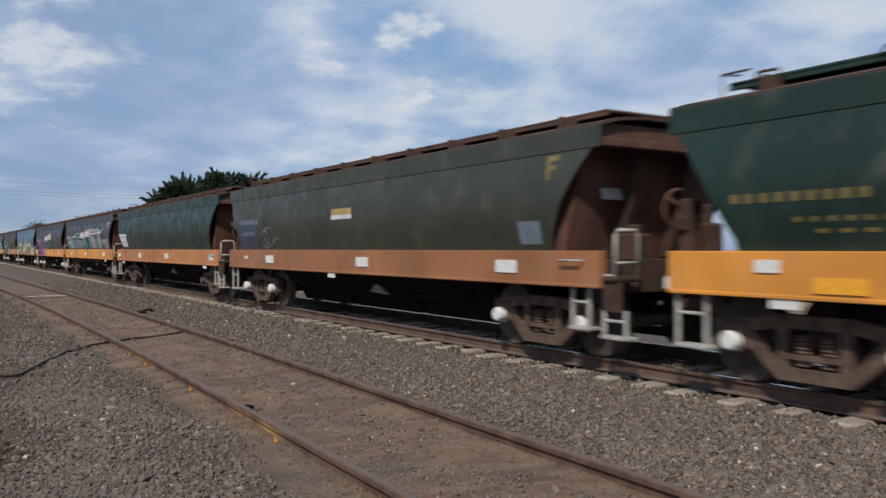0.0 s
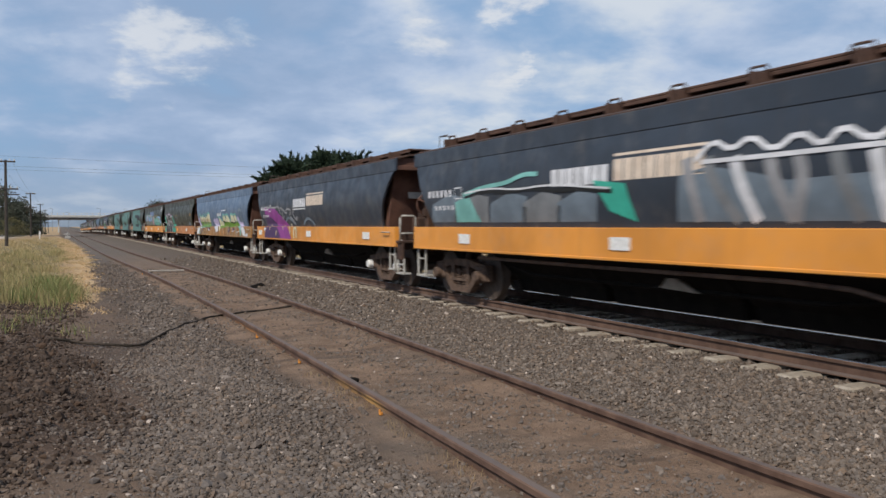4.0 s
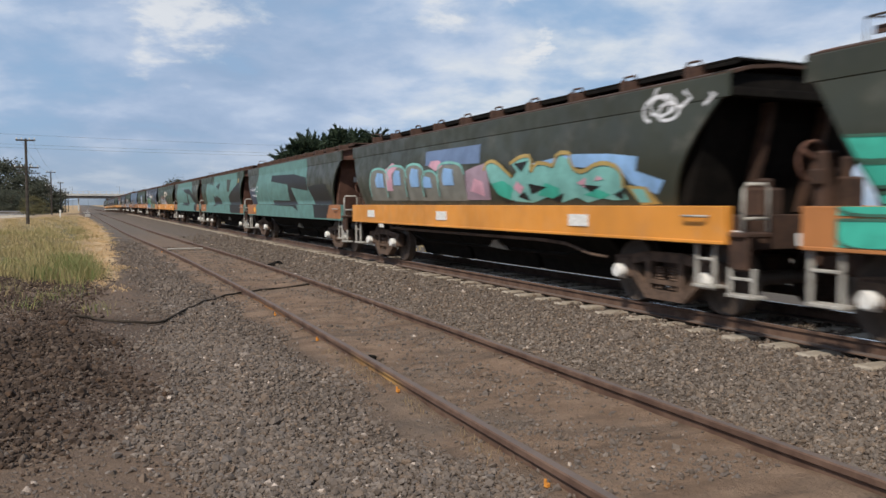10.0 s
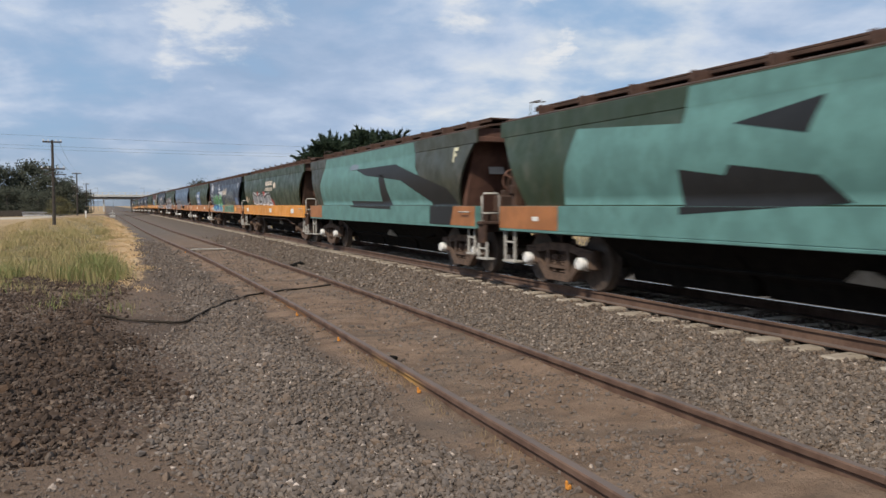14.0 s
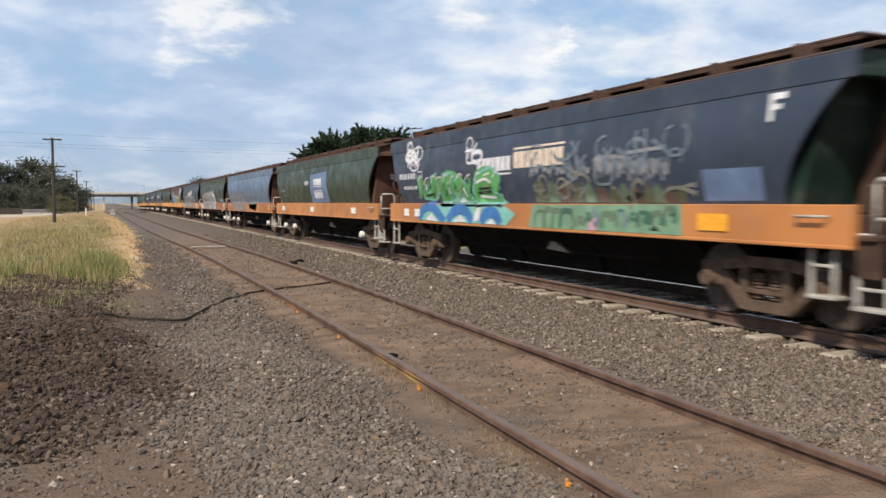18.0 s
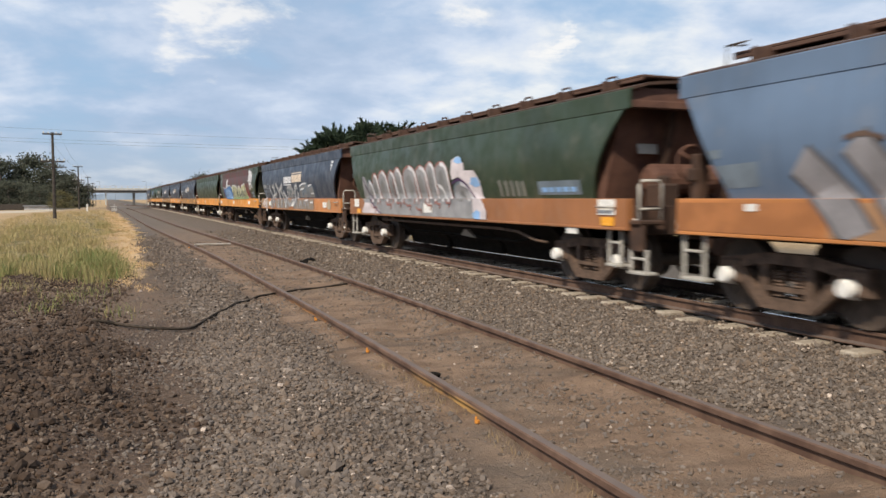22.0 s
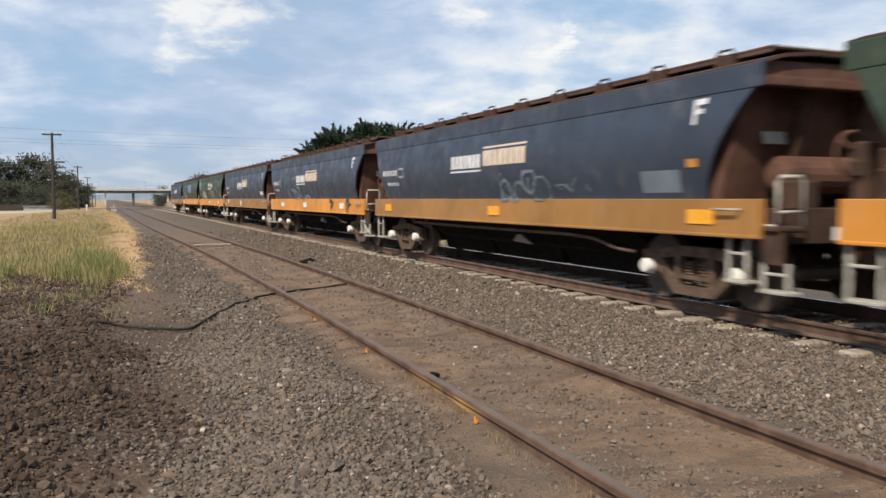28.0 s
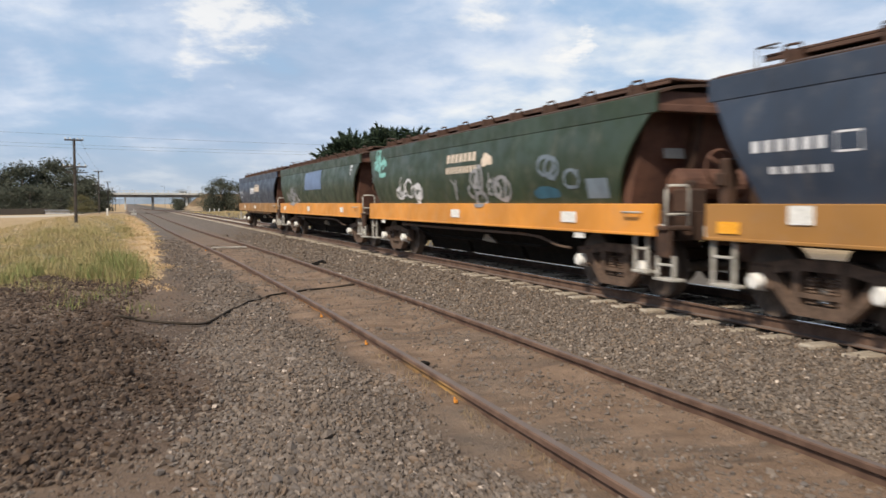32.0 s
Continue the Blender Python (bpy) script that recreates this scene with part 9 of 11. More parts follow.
    decal(s, ribbon(smooth([(-3.7, 1.96), (-4.32, 1.92)]), 0.022), SPRAY["brown"], 2, "load_data")
    decal(s, ribbon(smooth([(-3.7, 1.89), (-4.32, 1.85)]), 0.022), SPRAY["brown"], 2, "load_data")
    decal(s, ribbon(smooth([(-3.7, 1.82), (-4.32, 1.79)]), 0.022), SPRAY["brown"], 2, "load_data")
    decal(s, [[(-5.12, 1.66), (-5.81, 1.69), (-5.81, 1.56), (-5.13, 1.55)]], SPRAY["ghost"], 1, "painted_panel")
    decal(s, [[(-5.27, 1.5), (-5.78, 1.52), (-5.78, 1.4), (-5.28, 1.39)]], SPRAY["ghost"], 1, "painted_panel")
    decal(s, ribbon(smooth([(6.58, 2.45), (6.19, 2.75), (5.62, 2.63), (6.05, 2.52), (5.48, 2.35), (6.4, 2.35)]), 0.07), SPRAY["silver"], 2, "graffiti_stroke")
    for k, y in enumerate((1.25, 0.78, 0.30, -0.30, -0.95, -1.62, -2.15, -2.62, -3.05)):
        tip = y - 0.30 - 0.06 * (k % 3)
        decal(s, ribbon(smooth([(y, 1.34), (y - 0.02, 1.62), (tip, 1.90 - 0.05 * (k % 2))]), 0.13), SPRAY["cream"], 4, "graffiti_letter")
        decal(s, ribbon(smooth([(y - 0.14, 1.33), (y - 0.18, 1.60), (tip - 0.10, 1.84 - 0.05 * (k % 2))]), 0.055), SPRAY["petrol"], 5, "graffiti_shadow")
    for k, y in enumerate((4.2, 3.72, 3.26, 2.82, 2.38, 1.94)):
        decal(s, ribbon(smooth([(y, 1.88 + 0.06 * (k % 2)), (y - 0.10, 1.62), (y - 0.34, 1.38)]), 0.075), SPRAY["sky" if k % 2 else "navy"], 5, "graffiti_stroke")
    scribble(s, -4.25, -5.2, 2.15, 2.72, 13, "white", 171, 0.06, 2)
    scribble(s, -4.5, -5.1, 1.75, 2.10, 3, "chalk", 172, 0.04, 2)
    for y0, y1, wd in ((-3.75, -4.30, 0.16), (-3.95, -4.55, 0.12), (-4.10, -4.40, 0.20)):
        decal(s, ribbon(smooth([(y0, 2.20 - wd), (0.6 * y0 + 0.4 * y1, 1.80), (y1, 1.40)]), wd), SPRAY["darkred"], 0, "graffiti_stroke")
    # plain green
    s, l = S[18]
    decal(s, [blob(0.2, 2.1, 1.6, 0.3, rnd)], SPRAY["olive"], 0, "worn_emblem")
    decal(s, bars(5.8, 5.0, 1.66, 1.78, 2, 0.5), SPRAY["ghost"], 0, "road_number")
    sill_plates(l, [5.6, 0.6], WHITE, 0.3)
    # three navy wagons
    for k in (19, 20, 21):
        s, l = S[k]
        operator_mark(s)
        letter_f(s)
        road_number(s)
    s, l = S[19]
    scribble(s, -0.5, -3.8, 1.42, 1.68, 12, "ghost", 131, 0.04)
    decal(s, [rect(-4.7, -5.5, 1.42, 1.7)], SPRAY["ghost"], 0, "painted_panel")
    decal(s, [rect(-5.65, -5.85, 1.72, 1.82)], SPRAY["orange"], 1, "reflector")
    sill_plates(l, [5.7, -0.3, -5.9], AMBER, 0.46)
    s, l = S[20]
    decal(s, ribbon(smooth([(3.43, 1.57), (3.21, 1.72), (3.11, 1.54), (2.79, 1.39)]), 0.1), SPRAY["ghost"], 1, "graffiti_stroke")
    decal(s, ribbon(smooth([(2.63, 1.7), (2.24, 1.66), (1.83, 1.36)]), 0.1), SPRAY["ghost"], 1, "graffiti_stroke")
    decal(s, ribbon(smooth([(2.36, 1.67), (1.76, 1.63), (1.38, 1.39), (1.71, 1.35)]), 0.1), SPRAY["ghost"], 1, "graffiti_stroke")
    decal(s, ribbon(smooth([(1.61, 1.73), (1.39, 1.79), (1.14, 1.71), (1.39, 1.61), (1.08, 1.39), (0.95, 1.45)]), 0.1), SPRAY["ghost"], 1, "graffiti_stroke")
    decal(s, ribbon(smooth([(0.62, 1.33), (0.24, 1.48), (-0.23, 1.38)]), 0.1), SPRAY["ghost"], 1, "graffiti_stroke")
    decal(s, ribbon(smooth([(6.6, 2.13), (6.37, 2.48), (6.11, 2.22), (5.86, 2.48), (5.53, 2.33), (6.46, 2.2)]), 0.1), SPRAY["petrol"], 1, "graffiti_stroke")
    decal(s, [[(2.16, 2.08), (1.92, 2.17), (1.87, 2.06)]], SPRAY["silver"], 1, "graffiti_stroke")
    decal(s, ribbon([(-3.2, 1.3), (-3.6, 1.2), (-3.3, 1.05)], 0.14), SPRAY["dark"], 1, "graffiti_stroke")
    scribble(s, -5.0, -6.0, 1.05, 1.25, 4, "dark", 144, 0.04)
    sill_plates(l, [4.3, 0.3, -4.6])
    s, l = S[21]
    decal(s, [rect(-5.1, -5.85, 1.52, 1.68)], SPRAY["white"], 0, "painted_panel")
    decal(s, bars(-5.1, -5.8, 1.42, 1.48, 4), SPRAY["ghost"], 0, "load_data")
    sill_plates(l, [0.6], WHITE, 0.3, 0.22)
    sill_plates(l, [5.3], WHITE, 0.34, 0.2, 1.22)
    sill_plates(l, [6.4], AMBER, 0.36, 0.14, 1.06)
    # green with emblem and scribbles
    s, l = S[22]
    state_mark(s)
    scribble(s, 4.3, 2.0, 1.45, 1.9, 16, "white", 151, 0.06)
    scribble(s, 0.3, -2.2, 1.40, 1.95, 16, "silver", 152, 0.06)
    scribble(s, 6.2, 5.4, 2.2, 2.7, 7, "aqua", 153, 0.09)
    decal(s, [blob(-3.8, 1.52, 0.9, 0.2, rnd)], SPRAY["petrol"], 0)
    scribble(s, -3.6, -4.9, 1.7, 2.0, 6, "ghost", 154, 0.05)
    decal(s, [rect(-5.1, -5.7, 1.42, 1.72)], SPRAY["ghost"], 0, "painted_panel")
    sill_plates(l, [0.2, -4.6])
    hang_plates(l, [-4.9, 5.5])
    # green with small panel
    s, l = S[23]
    decal(s, [[(1.2, 1.85), (1.15, 2.5), (-1.6, 2.55), (-1.7, 1.85)]], SPRAY["panel"], 0, "painted_panel")
    scribble(s, 5.6, 2.2, 1.4, 1.85, 12, "silver", 161, 0.10)
    letter_f(s)
    sill_plates(l, [5.6, 0.6, -4.6], WHITE, 0.36)
    # last wagon
    s, l = S[24]
    operator_mark(s)
    road_number(s)
    scribble(s, 3.5, -1.5, 1.4, 1.6, 9, "ghost", 171, 0.08)
    sill_plates(l, [4.0, 0.0], WHITE, 0.4)


decorate()

# ---- yard details ----
def add_z(x, y):
    return float(height(x, y))


RUBBER = rusty("black_hose", (0.022, 0.018, 0.014), (0.060, 0.047, 0.037), rough=0.95, scale=8.0, spec=0.15)
ORANGEMARK = rusty("orange_clip", (0.52, 0.20, 0.03), (0.64, 0.28, 0.05), scale=8.0)
PALEBOARD = rusty("pale_board", (0.26, 0.235, 0.20), (0.36, 0.33, 0.29), scale=5.0)

# a hose laid over the gravel and under the siding rails
hose_pts = [(-0.25, 12.75), (0.1, 12.6), (0.42, 12.1), (0.78, 11.85), (1.1, 12.15), (1.46, 13.15), (1.86, 14.2), (2.3, 15.0), (2.55, 15.4), (3.16, 15.95), (3.9, 16.5), (4.4, 16.6)]
part_y = np.linspace(0, len(hose_pts) - 1, 60)
hx, hy = np.interp(part_y, range(len(hose_pts)), [p[0] for p in hose_pts]), np.interp(part_y, range(len(hose_pts)), [p[1] for p in hose_pts])
hx, hy = np.convolve(np.pad(hx, 3, mode="edge"), np.ones(7) / 7, mode="valid"), np.convolve(np.pad(hy, 3, mode="edge"), np.ones(7) / 7, mode="valid")
hose = part("black_hose", tube("hose", [[(x, y, add_z(x, y) + (0.034 if x < 2.75 else 0.016) + 0.010 * math.sin(5 * x + 3 * y)) for x, y in zip(hx, hy)]], 0.019, 7), RUBBER)
tagged(hose, "black rubber hose lying across gravel and siding", "hose")
# pale board across the siding
board = part("crossing_board", box("board", -0.62, 0.62, -0.10, 0.10, 0.0, 0.05, 0.012), PALEBOARD, at=pose(3.5, 31.2, add_z(3.5, 31) + 0.03, 0, 0, 4))
tagged(board, "pale weathered board lying between the siding rails", "board")
# orange clips along the near siding rail
for y in (4.1, 6.75, 9.75, 12.2, 30.0):
    x = float(siding_x(y)) - 0.8
    clip_ob = part("rail_clip", boxes("clip", [(-0.08, -0.05, -0.018, 0.018, 0, 0.03), (-0.085, -0.068, -0.010, 0.010, 0.0, 0.055)], 0.006), ORANGEMARK, at=pose(x - 0.02, y, add_z(x - 0.1, y) + 0.005, 0, 0, y * 20 % 40))
    tagged(clip_ob, "small rusty orange clip beside the siding rail", "rail clip", "clips along the siding")
# dark clods between the tracks
for i, (x, y) in enumerate(((4.75, 22.2), (5.0, 22.6), (2.72, 8.75), (2.86, 8.35))):
    rnd = random.Random(i)
    bm = bmesh.new()
    bmesh.ops.create_icosphere(bm, subdivisions=2, radius=0.05 if i > 1 else 0.12)
    for v in bm.verts:
        v.co *= 1 + 0.35 * noise.noise(v.co * 14 + Vector((i * 7, 0, 0)))
        v.co.z *= 0.6
    cl = part("clod", from_bm("clod", bm), BLACK, at=pose(x, y, add_z(x, y) + 0.03))
    tagged(cl, "dark lump of oily waste on the ballast", "clod", "clods between the tracks")

# ---- loose stones ----
def stone_colour(a_, b_, c_, odd=1.75):
    def build(n, pos):
        r = n.add("ShaderNodeNewGeometry").outputs["Random Per Island"]
        tan, slate = (b_[0] * 1.12, b_[1] * 1.0, b_[2] * 0.88), (b_[0] * 0.88, b_[1] * 0.93, b_[2] * 1.0)
        c = n.ramp(r, [(0.0, a_), (0.30, b_), (0.46, slate), (0.60, b_), (0.74, tan), (0.90, c_), (0.985, shade(c_, 1.1)), (1.0, shade(c_, odd))])
        p = n.add("ShaderNodeNewGeometry").outputs["Position"]
        return n.mix(n.math("MULTIPLY", n.span(n.noise(p, 60.0, 4.0, 0.7), 0.4, 0.7), 0.4), c, shade(a_, 0.6))
    return build


BALLAST = surface("ballast_stone", stone_colour((0.085, 0.064, 0.050), (0.158, 0.127, 0.103), (0.218, 0.180, 0.150), 2.6), 0.9, spec=0.2)
GRAVEL = surface("grey_gravel", stone_colour((0.090, 0.070, 0.056), (0.146, 0.117, 0.097), (0.190, 0.156, 0.131), 2.8), 0.9, spec=0.2)
CLODS = surface("dark_soil_clods", stone_colour((0.038, 0.027, 0.021), (0.072, 0.051, 0.039), (0.110, 0.082, 0.064)), 0.95, spec=0.15)
CUBE = np.array([(-1, -1, -1), (1, -1, -1), (1, 1, -1), (-1, 1, -1), (-1, -1, 1), (1, -1, 1), (1, 1, 1), (-1, 1, 1)], float)
CUBE_T = np.array([(0, 2, 1), (0, 3, 2), (4, 5, 6), (4, 6, 7), (0, 1, 5), (0, 5, 4), (1, 2, 6), (1, 6, 5), (2, 3, 7), (2, 7, 6), (3, 0, 4), (3, 4, 7)])


def lump():
    """A twelve-cornered lump with twenty faces."""
    p = (1 + 5 ** 0.5) / 2
    v = np.array([(-1, p, 0), (1, p, 0), (-1, -p, 0), (1, -p, 0), (0, -1, p), (0, 1, p), (0, -1, -p), (0, 1, -p), (p, 0, -1), (p, 0, 1), (-p, 0, -1), (-p, 0, 1)])
    d = np.linalg.norm(v[:, None] - v[None], axis=2)
    near = [(i, j, k) for i in range(12) for j in range(i) for k in range(j) if max(d[i, j], d[j, k], d[i, k]) < 2.1]
    t = [(i, j, k) if np.dot(np.cross(v[j] - v[i], v[k] - v[i]), v[i]) > 0 else (i, k, j) for i, j, k in near]
    return v / 1.9, np.array(t)


LUMP, LUMP_T = lump()


def stones(name, x, y, size, mat, label, seed, sink=0.25, rounded=False):
    """Many stones as one mesh, each a crooked block or a rounded lump."""
    rng = np.random.default_rng(seed)
    n = len(x)
    base, faces = (LUMP, LUMP_T) if rounded else (CUBE, CUBE_T)
    m = len(base)
    v = base[None] * rng.uniform(0.66 if rounded else 0.45, 1.12 if rounded else 1.0, (n, m, 1)) + rng.normal(0, 0.15, (n, m, 3))
    v *= (size[:, None] * rng.uniform(0.62, 1.2, (n, 3)) * np.array((1, 1, 0.85)))[:, None, :]
    ang = rng.uniform(0, 2 * np.pi, n)
    tip = rng.normal(0, 0.5, n)
    ca, sa, ct, st = np.cos(ang), np.sin(ang), np.cos(tip), np.sin(tip)
    yy, zz = v[..., 1] * ct[:, None] - v[..., 2] * st[:, None], v[..., 1] * st[:, None] + v[..., 2] * ct[:, None]
    xx = v[..., 0]
    out = np.stack([xx * ca[:, None] - yy * sa[:, None] + x[:, None], xx * sa[:, None] + yy * ca[:, None] + y[:, None], zz + (height(x, y) + size * (0.75 - sink * 2))[:, None]], -1)
    tris = (faces[None] + m * np.arange(n)[:, None, None]).reshape(-1, 3)
    ob = part(name, tri_mesh(name, out.reshape(-1, 3), tris), mat)
    return tagged(ob, label, "stones", kind="stuff")


def scatter(rng, n, x0, x1, y0, y1, falloff=1.0):
    """More places near than far."""
    u = rng.uniform(0, 1, n)
    y = y0 * (y1 / y0) ** (u ** falloff)
    return rng.uniform(x0, x1, n), y


rng = np.random.default_rng(4)
# ballast shoulder and bed of the main track
x, y = scatter(rng, 52000, 4.35, 7.14, 2.5, 46.0)
keep = (rng.uniform(0, 1, len(x)) < np.clip((46 - y) / 22, 0, 1)) & (x > 4.50 + 0.25 * np.sin(y * 1.3) + rng.normal(0, 0.2, len(x))) & ~((x > 6.72) & (rng.uniform(0, 1, len(x)) < 0.45))
x, y = x[keep], y[keep]
size = rng.gamma(8.0, 0.0021, len(x)) * (1 + y / 90)
close = y < 13
stones("ballast", x[close], y[close], size[close], BALLAST, "grey-brown crushed ballast along the main track", 5, 0.2, True)
stones("ballast", x[~close], y[~close], size[~close], BALLAST, "grey-brown crushed ballast along the farther main track", 25, 0.2)
x, y = scatter(rng, 9000, 7.28, 9.6, 4.5, 60.0)
stones("ballast", x, y, rng.uniform(0.016, 0.030, len(x)) * (1 + y / 60), BALLAST, "grey-brown crushed ballast between the main rails", 6)
# gravel band beside the siding
x, y = scatter(rng, 104000, 0.0, 2.5, 3.5, 42.0)
keep = (x > gravel_edge(y) + 0.16 * np.sin(y * 1.7) + rng.normal(0, 0.20, len(x))) & (x < 2.22 + 0.15 * np.sin(y * 1.9) + rng.normal(0, 0.12, len(x)))
keep &= rng.uniform(0, 1, len(x)) < np.clip(0.62 + 0.55 * np.sin(x * 2.1 + y * 0.55) * np.cos(y * 0.8 - x), 0.35, 1) * np.clip((42 - y) / 18, 0, 1)
x, y = x[keep], y[keep]
size = rng.gamma(7.0, 0.0023, len(x)) * (1 + y / 80)
close = y < 12.5
stones("gravel", x[close], y[close], size[close], GRAVEL, "grey gravel strewn beside the siding rail", 7, 0.22, True)
stones("gravel", x[~close], y[~close], size[~close], GRAVEL, "grey gravel strewn beside the farther siding rail", 27, 0.26)
# the same gravel and ballast go on behind the standpoint, more thinly
for x0, x1, mat, name, seed in ((0.4, 2.3, GRAVEL, "gravel", 31), (4.6, 7.0, BALLAST, "ballast", 32)):
    x, y = rng.uniform(x0, x1, 6000), rng.uniform(-9.0, 3.6, 6000)
    stones(name, x, y, rng.gamma(8.0, 0.0026, len(x)), mat, "grey-brown stones strewn along the track", seed)
# sparse stones in the dirt of the siding and on the bare soil beside the gravel
x, y = scatter(rng, 15000, 2.4, 4.6, 3.8, 34.0)
keep = rng.uniform(0, 1, len(x)) < np.clip(0.4 + 0.7 * np.sin(x * 3.1 + y * 0.9) * np.cos(y * 1.3), 0.15, 1)
x, y = x[keep], y[keep]
stones("gravel", x, y, rng.gamma(5.0, 0.0025, len(x)) * (1 + y / 50), GRAVEL, "scattered stones in the dirt of the siding", 8, 0.28, True)
x, y = scatter(rng, 26000, -1.8, 1.5, 4.0, 26.0)
keep = (x < gravel_edge(y) + 0.1) & (rng.uniform(0, 1, len(x)) < np.clip(0.45 + 0.6 * np.sin(x * 4.1 + y * 1.1) * np.cos(y * 1.7), 0.1, 1))
stones("gravel", x[keep], y[keep], rng.gamma(4.0, 0.0025, keep.sum()) * (1 + y[keep] / 60), GRAVEL, "small stones on the bare brown soil", 18, 0.3, True)
# dark clods of the soil bank
x, y = scatter(rng, 52000, -4.5, 0.9, 4.5, 22.0)
keep = (x < soil_edge(y) + rng.normal(0, 0.14, len(x))) & (rng.uniform(0, 1, len(x)) < np.clip(0.6 + 0.6 * np.sin(x * 1.9 + y * 0.7) * np.cos(y * 0.9 + x), 0.2, 1))
keep &= (y > 5.9 + 0.4 * np.sin(x * 3)) | (rng.uniform(0, 1, len(x)) < 0.12)
x, y = x[keep], y[keep]
stones("soil_clods", x, y, rng.gamma(2.4, 0.0040, len(x)) * (1 + y / 40) + 0.006, CLODS, "dark brown crumbling soil clods on the bank", 9, 0.2, True)
x, y = rng.normal(-0.65, 0.75, 22000), rng.normal(9.0, 1.9, 22000)
keep = (x < soil_edge(y) + 0.15 * np.sin(y * 2.0) + rng.normal(0, 0.16, len(x))) & (y > 5.8 + 0.3 * np.sin(x * 4) + rng.normal(0, 0.3, len(x))) & (rng.uniform(0, 1, len(x)) < np.clip(0.55 + 0.7 * np.sin(x * 2.7 + y * 1.1) * np.cos(y * 1.4 - x), 0.12, 1))
x, y = x[keep], y[keep]
stones("soil_clods", x, y, rng.gamma(2.2, 0.0050, len(x)) + 0.007, CLODS, "dark lumps of dug soil heaped on the bank", 19, 0.12, True)

# ---- grass ----
def leafy(name, cols, rough=0.8):
    def build(n, pos):
        r = n.add("ShaderNodeNewGeometry").outputs["Random Per Island"]
        return n.ramp(r, [(i / (len(cols) - 1), c) for i, c in enumerate(cols)])
    return surface(name, build, rough, spec=0.2)


STRAW = leafy("dry_grass", [(0.22, 0.175, 0.085), (0.35, 0.265, 0.135), (0.47, 0.365, 0.195), (0.26, 0.21, 0.10)])
TUFT = leafy("brown_tuft", [(0.16, 0.11, 0.06), (0.26, 0.18, 0.10), (0.33, 0.25, 0.14)])
WEED = leafy("green_weed", [(0.100, 0.145, 0.048), (0.170, 0.195, 0.070), (0.31, 0.245, 0.115), (0.135, 0.170, 0.056)])
GOLDEN = leafy("golden_grass", [(0.30, 0.250, 0.115), (0.235, 0.215, 0.095), (0.42, 0.325, 0.165), (0.27, 0.235, 0.105)])
PALESTRAW = leafy("pale_straw", [(0.46, 0.31, 0.165), (0.56, 0.40, 0.225), (0.40, 0.27, 0.14)])
SEDGE = leafy("yellowing_grass", [(0.25, 0.195, 0.095), (0.20, 0.175, 0.080), (0.34, 0.26, 0.135), (0.21, 0.15, 0.085)])


def blades(name, x, y, tall, mat, label, seed, wide=0.012):
    rng = np.random.default_rng(seed)
    n = len(x)
    a_ = rng.uniform(0, 2 * np.pi, n)
    h = tall * rng.uniform(0.5, 1.2, n)
    w_ = wide * rng.uniform(0.7, 1.5, n) * (1 + y / 25)
    z = height(x, y) - 0.02
    lean = h * rng.uniform(0.1, 0.7, n)
    la = rng.uniform(0, 2 * np.pi, n)
    dx, dy = np.cos(a_) * w_ / 2, np.sin(a_) * w_ / 2
    mx, my = x + np.cos(la) * lean * 0.35, y + np.sin(la) * lean * 0.35
    v = np.stack([np.stack([x - dx, y - dy, z], -1), np.stack([x + dx, y + dy, z], -1), np.stack([mx - dx * 0.7, my - dy * 0.7, z + h * 0.6], -1),
                  np.stack([mx + dx * 0.7, my + dy * 0.7, z + h * 0.6], -1), np.stack([x + np.cos(la) * lean, y + np.sin(la) * lean, z + h], -1)], 1)
    t = np.array([(0, 1, 3), (0, 3, 2), (2, 3, 4)])
    ob = part(name, tri_mesh(name, v.reshape(-1, 3), (t[None] + 5 * np.arange(n)[:, None, None]).reshape(-1, 3)), mat)
    return tagged(ob, label, "grass", kind="stuff")


# short dry grass in the paddock
x, y = scatter(rng, 80000, -9.0, 1.6, 18.0, 120.0)
clump = np.sin(x * 2.3 + y * 0.7) * np.cos(y * 0.45 - x * 1.1) + 0.5 * np.sin(x * 5.1 - y * 1.3)
inner = verge_edge(y) + 0.22 * np.sin(y * 0.9) + 0.12 * np.sin(y * 2.3) - x
keep = (inner > rng.normal(0, 0.15, len(x))) & (rng.uniform(0, 1, len(x)) < np.clip(0.5 + 0.5 * clump, 0.08, 1) * np.clip((y - 19) / 26 + 0.15 * clump, 0.04, 1))
x, y, inner, clump = x[keep], y[keep], inner[keep], clump[keep]
blades("dry_grass", x, y, np.clip(0.05 + 0.045 * clump + 0.03 * np.clip(inner, 0, 2), 0.02, 0.25), STRAW, "straw-coloured dry grass on the verge", 12, 0.008)
# a lush clump of green weeds at the foot of the verge
tufts = [(rng.uniform(-0.75, 0.30), rng.uniform(18.6, 23.0), rng.uniform(0.20, 0.50)) for _ in range(13)] + [(rng.uniform(-2.6, -0.9), rng.uniform(18.8, 24.0), rng.uniform(0.12, 0.32)) for _ in range(8)]
x = np.concatenate([rng.normal(u, 0.13, 230) for u, v, h in tufts])
y = np.concatenate([rng.normal(v, 0.35, 230) for u, v, h in tufts])
blades("weeds", x, y, np.repeat([h for u, v, h in tufts], 230), WEED, "lush green weeds clumped at the verge", 33, 0.006)
